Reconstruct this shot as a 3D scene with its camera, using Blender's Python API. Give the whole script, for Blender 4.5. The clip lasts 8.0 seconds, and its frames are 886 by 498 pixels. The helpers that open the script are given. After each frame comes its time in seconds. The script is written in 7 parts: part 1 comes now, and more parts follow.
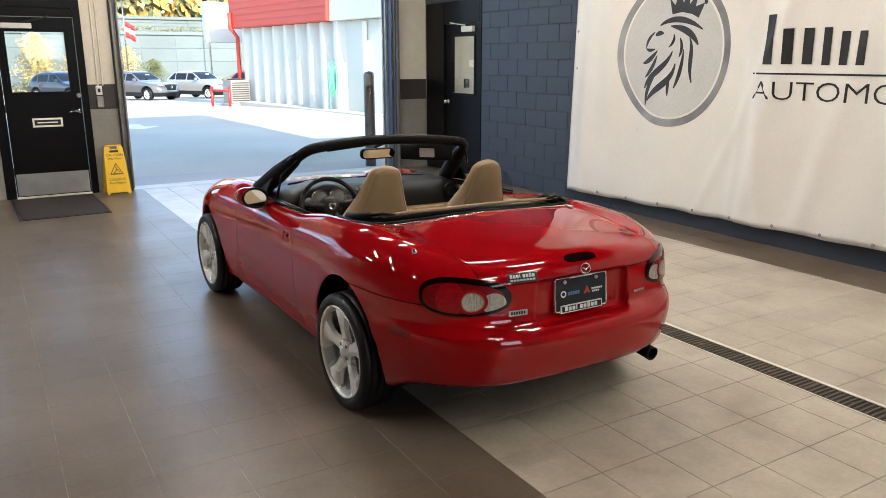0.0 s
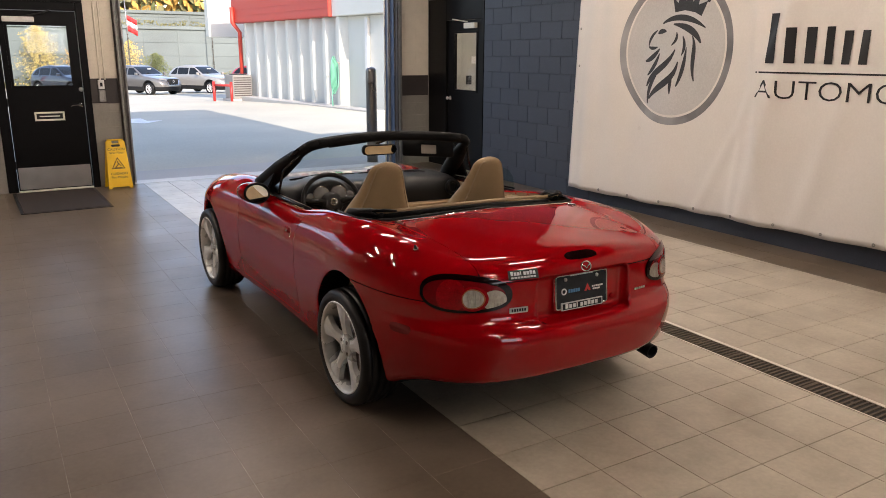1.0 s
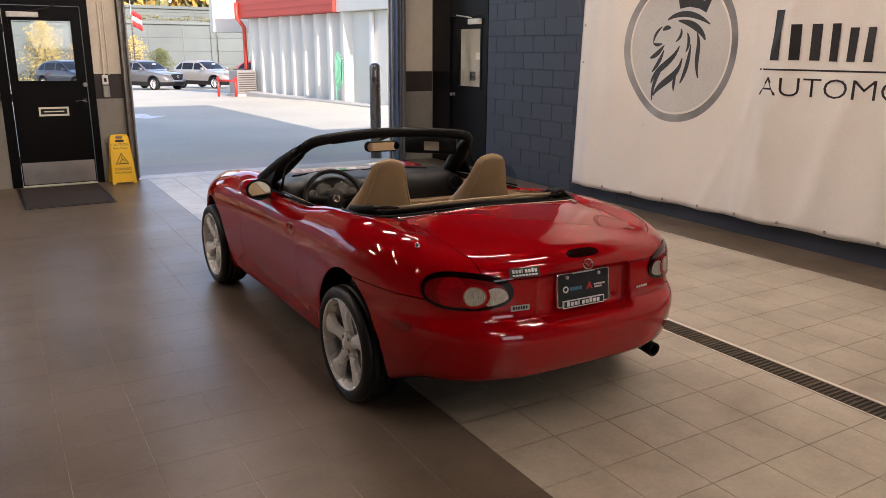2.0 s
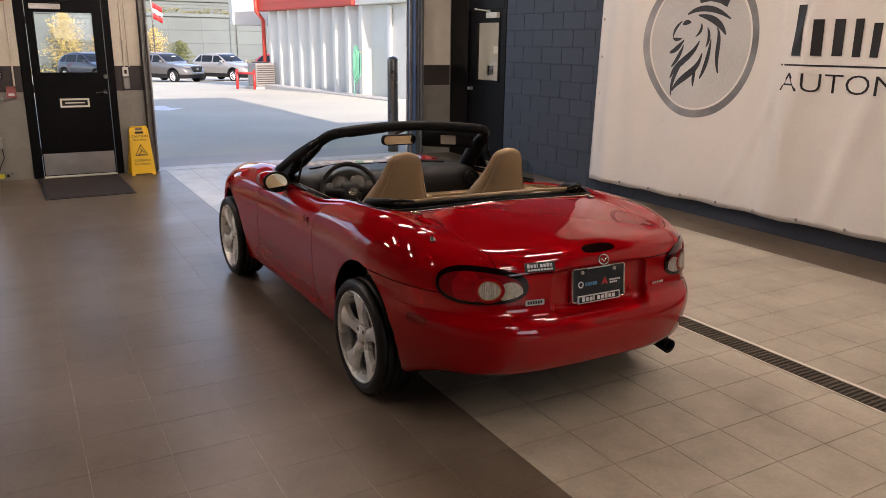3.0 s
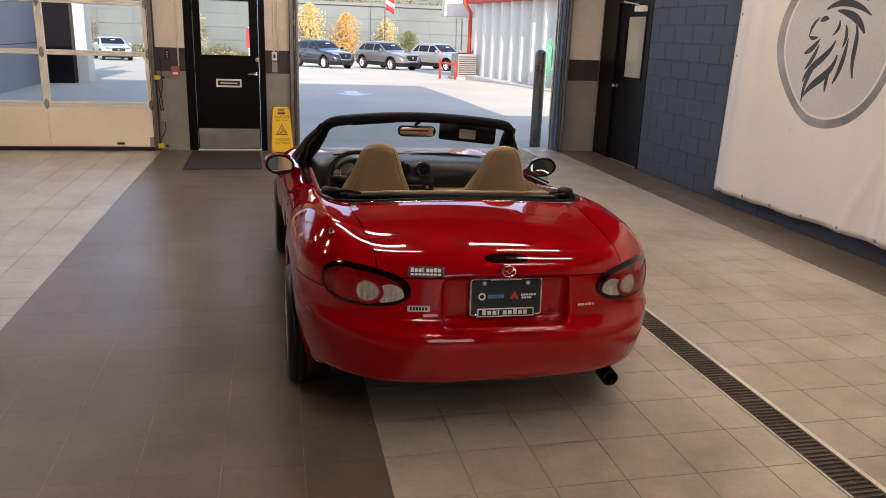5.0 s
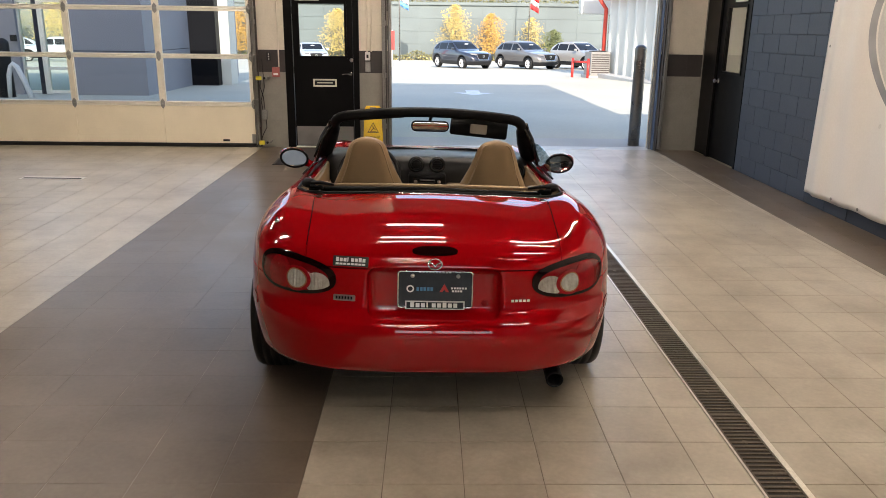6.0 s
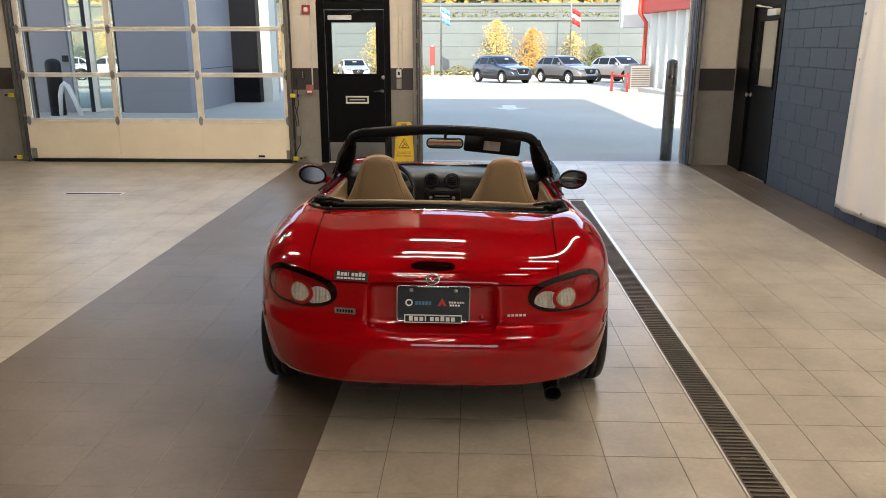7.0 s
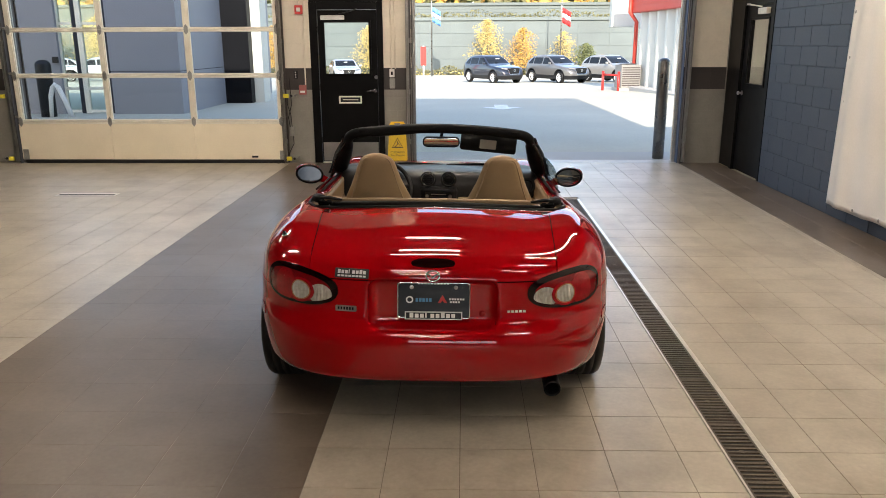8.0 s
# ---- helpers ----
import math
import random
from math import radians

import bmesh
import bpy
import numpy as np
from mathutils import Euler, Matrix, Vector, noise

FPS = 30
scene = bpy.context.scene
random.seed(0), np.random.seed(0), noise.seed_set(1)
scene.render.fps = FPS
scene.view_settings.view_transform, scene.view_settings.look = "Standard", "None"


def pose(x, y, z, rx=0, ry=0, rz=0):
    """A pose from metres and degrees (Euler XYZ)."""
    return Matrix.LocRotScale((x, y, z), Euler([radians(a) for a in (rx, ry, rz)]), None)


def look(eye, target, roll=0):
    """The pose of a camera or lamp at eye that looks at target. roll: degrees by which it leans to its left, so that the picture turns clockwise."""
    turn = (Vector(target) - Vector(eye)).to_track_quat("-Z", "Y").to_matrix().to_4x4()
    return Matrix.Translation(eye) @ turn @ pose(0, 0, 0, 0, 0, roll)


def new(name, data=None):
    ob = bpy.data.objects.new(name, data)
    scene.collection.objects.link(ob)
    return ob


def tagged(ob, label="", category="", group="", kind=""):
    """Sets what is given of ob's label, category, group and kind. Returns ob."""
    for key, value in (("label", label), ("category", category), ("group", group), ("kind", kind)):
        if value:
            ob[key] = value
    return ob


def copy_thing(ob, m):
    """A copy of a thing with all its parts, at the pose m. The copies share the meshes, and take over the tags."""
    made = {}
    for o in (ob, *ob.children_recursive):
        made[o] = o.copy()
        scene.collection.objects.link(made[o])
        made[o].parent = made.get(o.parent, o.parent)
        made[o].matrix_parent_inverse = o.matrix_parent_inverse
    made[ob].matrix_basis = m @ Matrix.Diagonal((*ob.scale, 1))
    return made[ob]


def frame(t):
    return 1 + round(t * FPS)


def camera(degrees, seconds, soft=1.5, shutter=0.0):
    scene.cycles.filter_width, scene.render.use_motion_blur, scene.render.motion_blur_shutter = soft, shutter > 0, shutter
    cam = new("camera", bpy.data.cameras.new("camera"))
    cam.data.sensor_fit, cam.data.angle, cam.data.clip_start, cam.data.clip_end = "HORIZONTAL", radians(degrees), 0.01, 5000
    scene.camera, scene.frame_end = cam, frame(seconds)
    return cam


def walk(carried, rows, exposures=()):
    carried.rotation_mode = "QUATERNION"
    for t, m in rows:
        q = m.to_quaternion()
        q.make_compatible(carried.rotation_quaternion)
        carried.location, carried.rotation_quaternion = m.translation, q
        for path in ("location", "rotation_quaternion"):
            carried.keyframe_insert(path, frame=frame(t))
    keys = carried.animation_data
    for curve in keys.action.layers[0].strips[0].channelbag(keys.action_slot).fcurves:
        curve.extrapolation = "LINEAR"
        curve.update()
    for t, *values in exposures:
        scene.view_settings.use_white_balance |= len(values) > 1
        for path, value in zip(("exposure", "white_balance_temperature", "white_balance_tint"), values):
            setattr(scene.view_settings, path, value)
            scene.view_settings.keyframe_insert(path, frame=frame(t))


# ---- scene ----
cam = camera(60.6, 8.0, soft=0.9)
PATH = [
    (0, (-2.241, -2.451, 1.759), (-1.24, -0.789, 1.272), -0.1),
    (0.5, (-2.24, -2.45, 1.758), (-1.237, -0.788, 1.275), -0.2),
    (1, (-2.246, -2.456, 1.762), (-1.248, -0.795, 1.266), 0.3),
    (1.5, (-2.237, -2.455, 1.768), (-1.246, -0.792, 1.266), 0.4),
    (3, (-2.232, -2.462, 1.767), (-1.283, -0.78, 1.245), 0.7),
    (3.5, (-2.182, -2.487, 1.766), (-1.299, -0.772, 1.237), 1.0),
    (4, (-1.859, -2.639, 1.747), (-1.087, -0.873, 1.212), 1.3),
    (4.5, (-1.394, -2.763, 1.746), (-0.777, -0.94, 1.202), 1.7),
    (4.7, (-1.179, -2.78, 1.766), (-0.635, -0.934, 1.222), 2.0),
    (5.8, (-0.09, -2.903, 1.781), (0.013, -0.987, 1.218), 1.0),
    (6, (0.07, -2.928, 1.764), (0.108, -1.007, 1.206), 0.7),
    (6.5, (0.297, -2.974, 1.796), (0.216, -1.05, 1.255), -0.2),
    (7, (0.266, -3.007, 1.794), (0.191, -1.078, 1.271), -0.0),
    (7.5, (0.237, -3.022, 1.785), (0.176, -1.093, 1.262), -0.0),
    (8, (0.23, -3.035, 1.788), (0.177, -1.105, 1.265), -0.2),
]

# ---------------------------------------------------------------- light
LIGHT = (
    (0.0, 2.04, 6150, 9), (0.5, 2.04, 6200, 9), (0.75, 1.84, 6450, 13), (1.0, 1.57, 6850, 19), (1.5, 1.49, 6900, 22), (3.0, 1.43, 6900, 23), (4.5, 1.45, 6900, 23), (4.7, 1.45, 6900, 23),
    (5.8, 1.65, 6800, 16), (6.5, 1.75, 6800, 13), (8.0, 1.75, 6800, 13))
# The plan below and the path are drawn in units of SIZE metres; the finished place is brought to true size at the end.
SIZE = 0.93
walk(cam, [(t, look(Vector(eye) * SIZE, Vector(aim) * SIZE, roll)) for t, eye, aim, roll in PATH], LIGHT)

world = bpy.data.worlds.new("world")
scene.world = world
world.use_nodes = True
wn = world.node_tree.nodes
sky = wn.new("ShaderNodeTexSky")
sky.sky_type, sky.sun_disc = "NISHITA", False
SUN_UP, SUN_AZ = radians(28), radians(178)
sky.sun_elevation, sky.sun_rotation = SUN_UP, SUN_AZ
world.node_tree.links.new(sky.outputs[0], wn["Background"].inputs[0])
wn["Background"].inputs[1].default_value = 0.17

sun = new("sun", bpy.data.lights.new("sun", "SUN"))
sun.data.energy, sun.data.angle, sun.data.color = 2.6, radians(0.5), (1.0, 0.94, 0.85)
away = Vector((math.sin(SUN_AZ) * math.cos(SUN_UP), math.cos(SUN_AZ) * math.cos(SUN_UP), math.sin(SUN_UP)))
sun.matrix_world = look(away * 60, (0, 0, 0))


# ---------------------------------------------------------------- materials
def material(name, base, rough=0.6, metal=0.0, vary=0.1, scale=6.0, fine=60.0, bump=0.0, coat=0.0, rand=0.0, spec=0.5,
             world_space=True, dirt=None, dirt_amount=0.0, dirt_scale=1.2):
    """A surface with a base colour that varies at two scales, and fine relief."""
    m = bpy.data.materials.new(name)
    m.use_nodes = True
    nt = m.node_tree
    n, ln = nt.nodes, nt.links.new
    p = n["Principled BSDF"]
    p.inputs["Roughness"].default_value, p.inputs["Metallic"].default_value = rough, metal
    p.inputs["Coat Weight"].default_value, p.inputs["Coat Roughness"].default_value = coat, 0.008
    p.inputs["Specular IOR Level"].default_value = spec
    if world_space:
        place = n.new("ShaderNodeNewGeometry").outputs["Position"]
    else:
        place = n.new("ShaderNodeTexCoord").outputs["Object"]
    big, small = n.new("ShaderNodeTexNoise"), n.new("ShaderNodeTexNoise")
    for tex, s in ((big, scale), (small, fine)):
        ln(place, tex.inputs["Vector"])
        tex.inputs["Scale"].default_value, tex.inputs["Detail"].default_value = s, 4.0
    mixed = n.new("ShaderNodeMath")
    mixed.operation = "MULTIPLY_ADD"
    ln(small.outputs[0], mixed.inputs[0])
    mixed.inputs[1].default_value = 0.5
    half = n.new("ShaderNodeMath")
    half.operation = "MULTIPLY"
    ln(big.outputs[0], half.inputs[0])
    half.inputs[1].default_value = 0.5
    ln(half.outputs[0], mixed.inputs[2])
    ramp = n.new("ShaderNodeValToRGB")
    lo, hi = 1 - vary * 1.6, 1 + vary * 1.6
    ramp.color_ramp.elements[0].position, ramp.color_ramp.elements[1].position = 0.3, 0.7
    ramp.color_ramp.elements[0].color = (*[min(c * lo, 1) for c in base], 1)
    ramp.color_ramp.elements[1].color = (*[min(c * hi, 1) for c in base], 1)
    ln(mixed.outputs[0], ramp.inputs[0])
    colour = ramp.outputs[0]
    if rand:
        info = n.new("ShaderNodeObjectInfo")
        hsv = n.new("ShaderNodeHueSaturation")
        mr = n.new("ShaderNodeMapRange")
        mr.inputs[3].default_value, mr.inputs[4].default_value = 1 - rand, 1 + rand
        ln(info.outputs["Random"], mr.inputs[0])
        ln(mr.outputs[0], hsv.inputs["Value"])
        ln(colour, hsv.inputs["Color"])
        colour = hsv.outputs[0]
    if dirt:
        spots = n.new("ShaderNodeTexNoise")
        spots.inputs["Scale"].default_value, spots.inputs["Detail"].default_value, spots.inputs["Roughness"].default_value = dirt_scale, 6.0, 0.65
        ln(place, spots.inputs["Vector"])
        mask = n.new("ShaderNodeMapRange")
        mask.inputs[1].default_value, mask.inputs[2].default_value, mask.inputs[4].default_value = 0.42, 0.82, dirt_amount
        ln(spots.outputs[0], mask.inputs[0])
        mx = n.new("ShaderNodeMix")
        mx.data_type = "RGBA"
        ln(mask.outputs[0], mx.inputs["Factor"])
        ln(colour, mx.inputs["A"])
        mx.inputs["B"].default_value = (*dirt, 1)
        colour = mx.outputs["Result"]
    ln(colour, p.inputs["Base Color"])
    wear = n.new("ShaderNodeMapRange")
    wear.inputs[3].default_value, wear.inputs[4].default_value = max(rough * 0.8, 0.02), min(rough * 1.2, 1)
    ln(big.outputs[0], wear.inputs[0])
    ln(wear.outputs[0], p.inputs["Roughness"])
    if bump:
        b = n.new("ShaderNodeBump")
        b.inputs["Strength"].default_value, b.inputs["Distance"].default_value = 0.6, bump
        ln(mixed.outputs[0], b.inputs["Height"])
        ln(b.outputs[0], p.inputs["Normal"])
    return m


def glass(name, tint=(1, 1, 1), rough=0.0):
    m = bpy.data.materials.new(name)
    m.use_nodes = True
    n, ln = m.node_tree.nodes, m.node_tree.links.new
    n.remove(n["Principled BSDF"])
    clear, gloss, mix, face = n.new("ShaderNodeBsdfTransparent"), n.new("ShaderNodeBsdfGlossy"), n.new("ShaderNodeMixShader"), n.new("ShaderNodeLayerWeight")
    power, scaled = n.new("ShaderNodeMath"), n.new("ShaderNodeMath")
    clear.inputs[0].default_value = (*tint, 1)
    gloss.inputs["Roughness"].default_value = rough
    face.inputs[0].default_value = 0.5
    power.operation, power.inputs[1].default_value = "POWER", 5.0
    ln(face.outputs["Facing"], power.inputs[0])
    scaled.operation, scaled.inputs[1].default_value, scaled.inputs[2].default_value = "MULTIPLY_ADD", 0.96, 0.025
    ln(power.outputs[0], scaled.inputs[0])
    ln(scaled.outputs[0], mix.inputs[0])
    ln(clear.outputs[0], mix.inputs[1])
    ln(gloss.outputs[0], mix.inputs[2])
    ln(mix.outputs[0], n["Material Output"].inputs[0])
    return m


def glowing(name, colour, strength):
    m = bpy.data.materials.new(name)
    m.use_nodes = True
    p = m.node_tree.nodes["Principled BSDF"]
    p.inputs["Emission Color"].default_value, p.inputs["Emission Strength"].default_value = (*colour, 1), strength
    p.inputs["Base Color"].default_value = (0.8, 0.8, 0.8, 1)
    return m


M = {}
M["grout_dark"] = material("brown_grout", (0.235, 0.195, 0.16), 0.85, vary=0.45, scale=2.5, fine=9, bump=0.0005)
M["grout"] = material("grout", (0.20, 0.165, 0.125), 0.9, vary=0.3, bump=0.001)
M["tile_light"] = material("light_tile", (0.50, 0.44, 0.35), 0.34, vary=0.08, scale=2.2, fine=45, bump=0.0004, rand=0.03, dirt=(0.22, 0.175, 0.125), dirt_amount=0.85, dirt_scale=1.7)
M["tile_dark"] = material("dark_tile", (0.133, 0.099, 0.070), 0.33, spec=0.3, vary=0.1, scale=2.4, fine=45, bump=0.0004, rand=0.06, dirt=(0.26, 0.21, 0.17), dirt_amount=0.5, dirt_scale=1.1)
for key in ("tile_light", "tile_dark"):
    # mopped and worn patches change the sheen
    tn = M[key].node_tree.nodes
    wipe, sheen = tn.new("ShaderNodeTexNoise"), tn.new("ShaderNodeMapRange")
    wipe.inputs["Scale"].default_value, wipe.inputs["Detail"].default_value, wipe.inputs["Distortion"].default_value = 0.9, 2.0, 0.8
    sheen.inputs[1].default_value, sheen.inputs[2].default_value = 0.25, 0.75
    sheen.inputs[3].default_value, sheen.inputs[4].default_value = 0.29, 0.39
    M[key].node_tree.links.new(tn["Geometry"].outputs["Position"], wipe.inputs["Vector"])
    M[key].node_tree.links.new(wipe.outputs[0], sheen.inputs[0])
    M[key].node_tree.links.new(sheen.outputs[0], tn["Principled BSDF"].inputs["Roughness"])
M["wall_white"] = material("cream_wall_paint", (0.66, 0.60, 0.50), 0.55, vary=0.05, bump=0.001)
M["corridor_paint"] = material("pale_corridor_paint", (0.42, 0.41, 0.37), 0.6, vary=0.05)
M["wall_upper"] = material("reflection_dark_wall", (0.05, 0.047, 0.043), 0.7, vary=0.07)
M["wall_grey"] = material("grey_wall_paint", (0.235, 0.22, 0.193), 0.55, vary=0.07, bump=0.001)
M["wall_band"] = material("dark_band_paint", (0.035, 0.028, 0.026), 0.5, vary=0.1, bump=0.001)
M["wall_blue"] = material("slate_blue_block_paint", (0.041, 0.052, 0.075), 0.5, vary=0.1, scale=5, bump=0.0025, rand=0.06)
M["mortar_blue"] = material("slate_blue_mortar_paint", (0.041, 0.050, 0.070), 0.55, vary=0.1, bump=0.001)
M["ceiling"] = material("ceiling_paint", (0.03, 0.029, 0.028), 0.9, vary=0.05)
M["jamb_blue"] = material("slate_blue_metal", (0.05, 0.085, 0.15), 0.45, vary=0.1)
M["plaster"] = material("plain_plaster", (0.13, 0.12, 0.11), 0.8, vary=0.06)
M["black_door"] = material("black_door_paint", (0.0045, 0.0043, 0.0045), 0.34, vary=0.15, bump=0.0003, spec=0.12)
M["brown_frame"] = material("dark_brown_metal", (0.06, 0.05, 0.045), 0.45, vary=0.15)
M["track"] = material("dusty_galvanised_track", (0.32, 0.31, 0.29), 0.45, metal=0.7, vary=0.2, fine=90)
M["steel"] = material("brushed_steel", (0.62, 0.61, 0.59), 0.32, metal=1.0, vary=0.12, fine=150)
M["chrome"] = material("chrome", (0.85, 0.85, 0.85), 0.08, metal=1.0, vary=0.03)
M["cream_panel"] = material("cream_steel_panel", (0.86, 0.77, 0.60), 0.5, vary=0.05, scale=2, dirt=(0.6, 0.5, 0.36), dirt_amount=0.3)
M["alu"] = material("aluminium_rail", (0.82, 0.78, 0.67), 0.42, metal=0.15, vary=0.08)
M["yellow"] = material("yellow_plastic", (0.85, 0.52, 0.01), 0.4, vary=0.05)
M["ink"] = material("black_ink", (0.012, 0.012, 0.013), 0.5, vary=0.1)
M["ink_dark"] = material("charcoal_print", (0.034, 0.034, 0.036), 0.35, vary=0.25, scale=2.5)
M["ink_grey"] = material("grey_print", (0.27, 0.27, 0.275), 0.38, vary=0.5, scale=1.1, fine=2)
M["mat"] = material("brown_carpet", (0.032, 0.023, 0.019), 0.95, vary=0.3, fine=200, bump=0.004)
M["vinyl"] = material("white_vinyl", (0.84, 0.80, 0.745), 0.30, vary=0.03, scale=1.5, dirt=(0.72, 0.67, 0.59), dirt_amount=0.25, dirt_scale=0.7)
M["vinyl_grey"] = material("pale_grey_print", (0.60, 0.585, 0.56), 0.42, vary=0.08, scale=1.2)
M["grate"] = material("cast_iron_grate", (0.115, 0.088, 0.062), 0.6, metal=0.4, vary=0.3, fine=120)
M["pit"] = material("drain_pit", (0.02, 0.018, 0.016), 0.9, vary=0.2)
M["white_plastic"] = material("white_plastic", (0.72, 0.71, 0.68), 0.45, vary=0.04)
M["red_plastic"] = material("red_enamel", (0.45, 0.028, 0.022), 0.4, vary=0.06)
M["pink_plastic"] = material("faded_red_enamel", (0.34, 0.10, 0.09), 0.45, vary=0.06)
M["black_plastic"] = material("black_plastic", (0.014, 0.014, 0.015), 0.45, spec=0.3, vary=0.15, bump=0.0003)
M["sensor_yellow"] = material("sensor_yellow", (0.75, 0.65, 0.05), 0.4, vary=0.05)
M["pane"] = glass("clear_pane", (0.93, 0.95, 0.95))
M["lamp"] = glowing("lamp_diffuser", (1.0, 0.9, 0.77), 50.0)
M["asphalt"] = material("pale_asphalt", (0.47, 0.455, 0.37), 0.85, vary=0.12, scale=0.35, fine=35, bump=0.002, dirt=(0.40, 0.39, 0.32), dirt_amount=0.5, dirt_scale=0.25)
M["concrete"] = material("pale_concrete", (0.42, 0.41, 0.38), 0.8, vary=0.1, scale=0.6, bump=0.001)
M["sill"] = material("worn_pale_concrete", (0.62, 0.60, 0.55), 0.5, vary=0.12, scale=3, bump=0.001)
M["road_paint"] = material("worn_white_road_paint", (0.8, 0.8, 0.78), 0.7, vary=0.2, fine=30)
M["grey_cladding"] = material("grey_blue_cladding", (0.25, 0.25, 0.275), 0.5, vary=0.04, scale=0.5)
M["navy"] = material("navy_cladding", (0.016, 0.018, 0.026), 0.7, vary=0.08)
M["white_cladding"] = material("white_corrugated_steel", (0.58, 0.585, 0.53), 0.45, vary=0.05, scale=0.7)
M["red_cladding"] = material("red_painted_steel", (0.50, 0.055, 0.035), 0.5, vary=0.06, scale=0.7)
M["concrete_wall"] = material("precast_concrete", (0.122, 0.146, 0.143), 0.85, vary=0.14, scale=0.3, fine=12, rand=0.05)
M["bollard_paint"] = material("dark_bollard_paint", (0.19, 0.182, 0.17), 0.28, metal=0.85, vary=0.15)


# ---------------------------------------------------------------- mesh helpers
def mesh_object(name, bm, mat, smooth=False):
    me = bpy.data.meshes.new(name)
    bm.to_mesh(me)
    bm.free()
    for m in (mat if isinstance(mat, (list, tuple)) else [mat]):
        me.materials.append(m)
    if smooth:
        me.polygons.foreach_set("use_smooth", [True] * len(me.polygons))
    return new(name, me)


def part(name, bm, mat, parent, label="", smooth=False):
    ob = mesh_object(name, bm, mat, smooth)
    ob.parent = parent
    if label:
        ob["label"] = label
    return ob


def thing(name, label, category, group="", at=None, kind=""):
    ob = new(name)
    ob.empty_display_size = 0.1
    if at is not None:
        ob.matrix_world = at
    return tagged(ob, label, category, group, kind)


def box(lo, hi, bevel=0.0, bm=None, segments=1):
    bm = bm or bmesh.new()
    c = [(a + b) / 2 for a, b in zip(lo, hi)]
    made = bmesh.ops.create_cube(bm, size=1.0, matrix=Matrix.LocRotScale(c, None, [abs(b - a) for a, b in zip(lo, hi)]))
    if bevel:
        edges = list({e for v in made["verts"] for e in v.link_edges})
        bmesh.ops.bevel(bm, geom=edges, offset=bevel, segments=segments, affect="EDGES", profile=0.6)
    return bm


def tube(path, r, bm=None, seg=12, caps=True):
    """A round bar along a list of points; r may be one radius or one a point."""
    bm = bm or bmesh.new()
    pts = [Vector(p) for p in path]
    rad = r if isinstance(r, (list, tuple)) else [r] * len(pts)
    rings, side = [], None
    for i, p in enumerate(pts):
        d = (pts[min(i + 1, len(pts) - 1)] - pts[max(i - 1, 0)]).normalized()
        if side is None:
            side = d.orthogonal().normalized()
        side = (side - d * side.dot(d)).normalized()
        up = d.cross(side)
        rings.append([bm.verts.new(p + (side * math.cos(a) + up * math.sin(a)) * rad[i]) for a in (2 * math.pi * k / seg for k in range(seg))])
    for a, b in zip(rings, rings[1:]):
        for k in range(seg):
            bm.faces.new((a[k], a[(k + 1) % seg], b[(k + 1) % seg], b[k]))
    if caps:
        bm.faces.new(rings[0][::-1])
        bm.faces.new(rings[-1])
    return bm


def lathe(profile, seg=32, bm=None, m=Matrix(), close=False):
    """Turns (radius, height) pairs about the z axis."""
    bm = bm or bmesh.new()
    rings = []
    for r, z in profile:
        rings.append([bm.verts.new(m @ Vector((r * math.cos(a), r * math.sin(a), z))) for a in (2 * math.pi * k / seg for k in range(seg))])
    pairs = list(zip(rings, rings[1:] + ([rings[0]] if close else [])))
    if not close:
        pairs = list(zip(rings, rings[1:]))
    for a, b in pairs:
        for k in range(seg):
            bm.faces.new((a[k], a[(k + 1) % seg], b[(k + 1) % seg], b[k]))
    if not close:
        for ring in (rings[0][::-1], rings[-1]):
            bm.faces.new(ring)
    return bm


def prism(outline, depth, m=Matrix(), bevel=0.0, bm=None):
    """A flat outline in local x, y, with its thickness along z."""
    bm = bm or bmesh.new()
    low = [bm.verts.new(m @ Vector((x, y, 0))) for x, y in outline]
    top = [bm.verts.new(m @ Vector((x, y, depth))) for x, y in outline]
    k = len(outline)
    bm.faces.new(low[::-1])
    lid = bm.faces.new(top)
    for i in range(k):
        bm.faces.new((low[i], low[(i + 1) % k], top[(i + 1) % k], top[i]))
    if bevel:
        bmesh.ops.bevel(bm, geom=list(lid.edges), offset=bevel, segments=2, affect="EDGES")
    return bm


def rounded(w, h, r, seg=5):
    """The outline of a rounded rectangle about the origin."""
    out = []
    for cx, cy, a0 in ((w / 2 - r, h / 2 - r, 0), (-w / 2 + r, h / 2 - r, 90), (-w / 2 + r, -h / 2 + r, 180), (w / 2 - r, -h / 2 + r, 270)):
        out += [(cx + r * math.cos(radians(a0 + 90 * k / seg)), cy + r * math.sin(radians(a0 + 90 * k / seg))) for k in range(seg + 1)]
    return out


def structure(name, bm, mat, label, category, smooth=False):
    return tagged(mesh_object(name, bm, mat, smooth), label, category, kind="structure")


# ---------------------------------------------------------------- the hall
WALL, RIGHT, LEFT, BACK, CEIL = 8.70, 4.15, -12.0, -13.0, 4.3
GATE_L, GATE_R = (-6.68, -2.56), (-0.555, 3.52)
GATE_TOP = 3.55

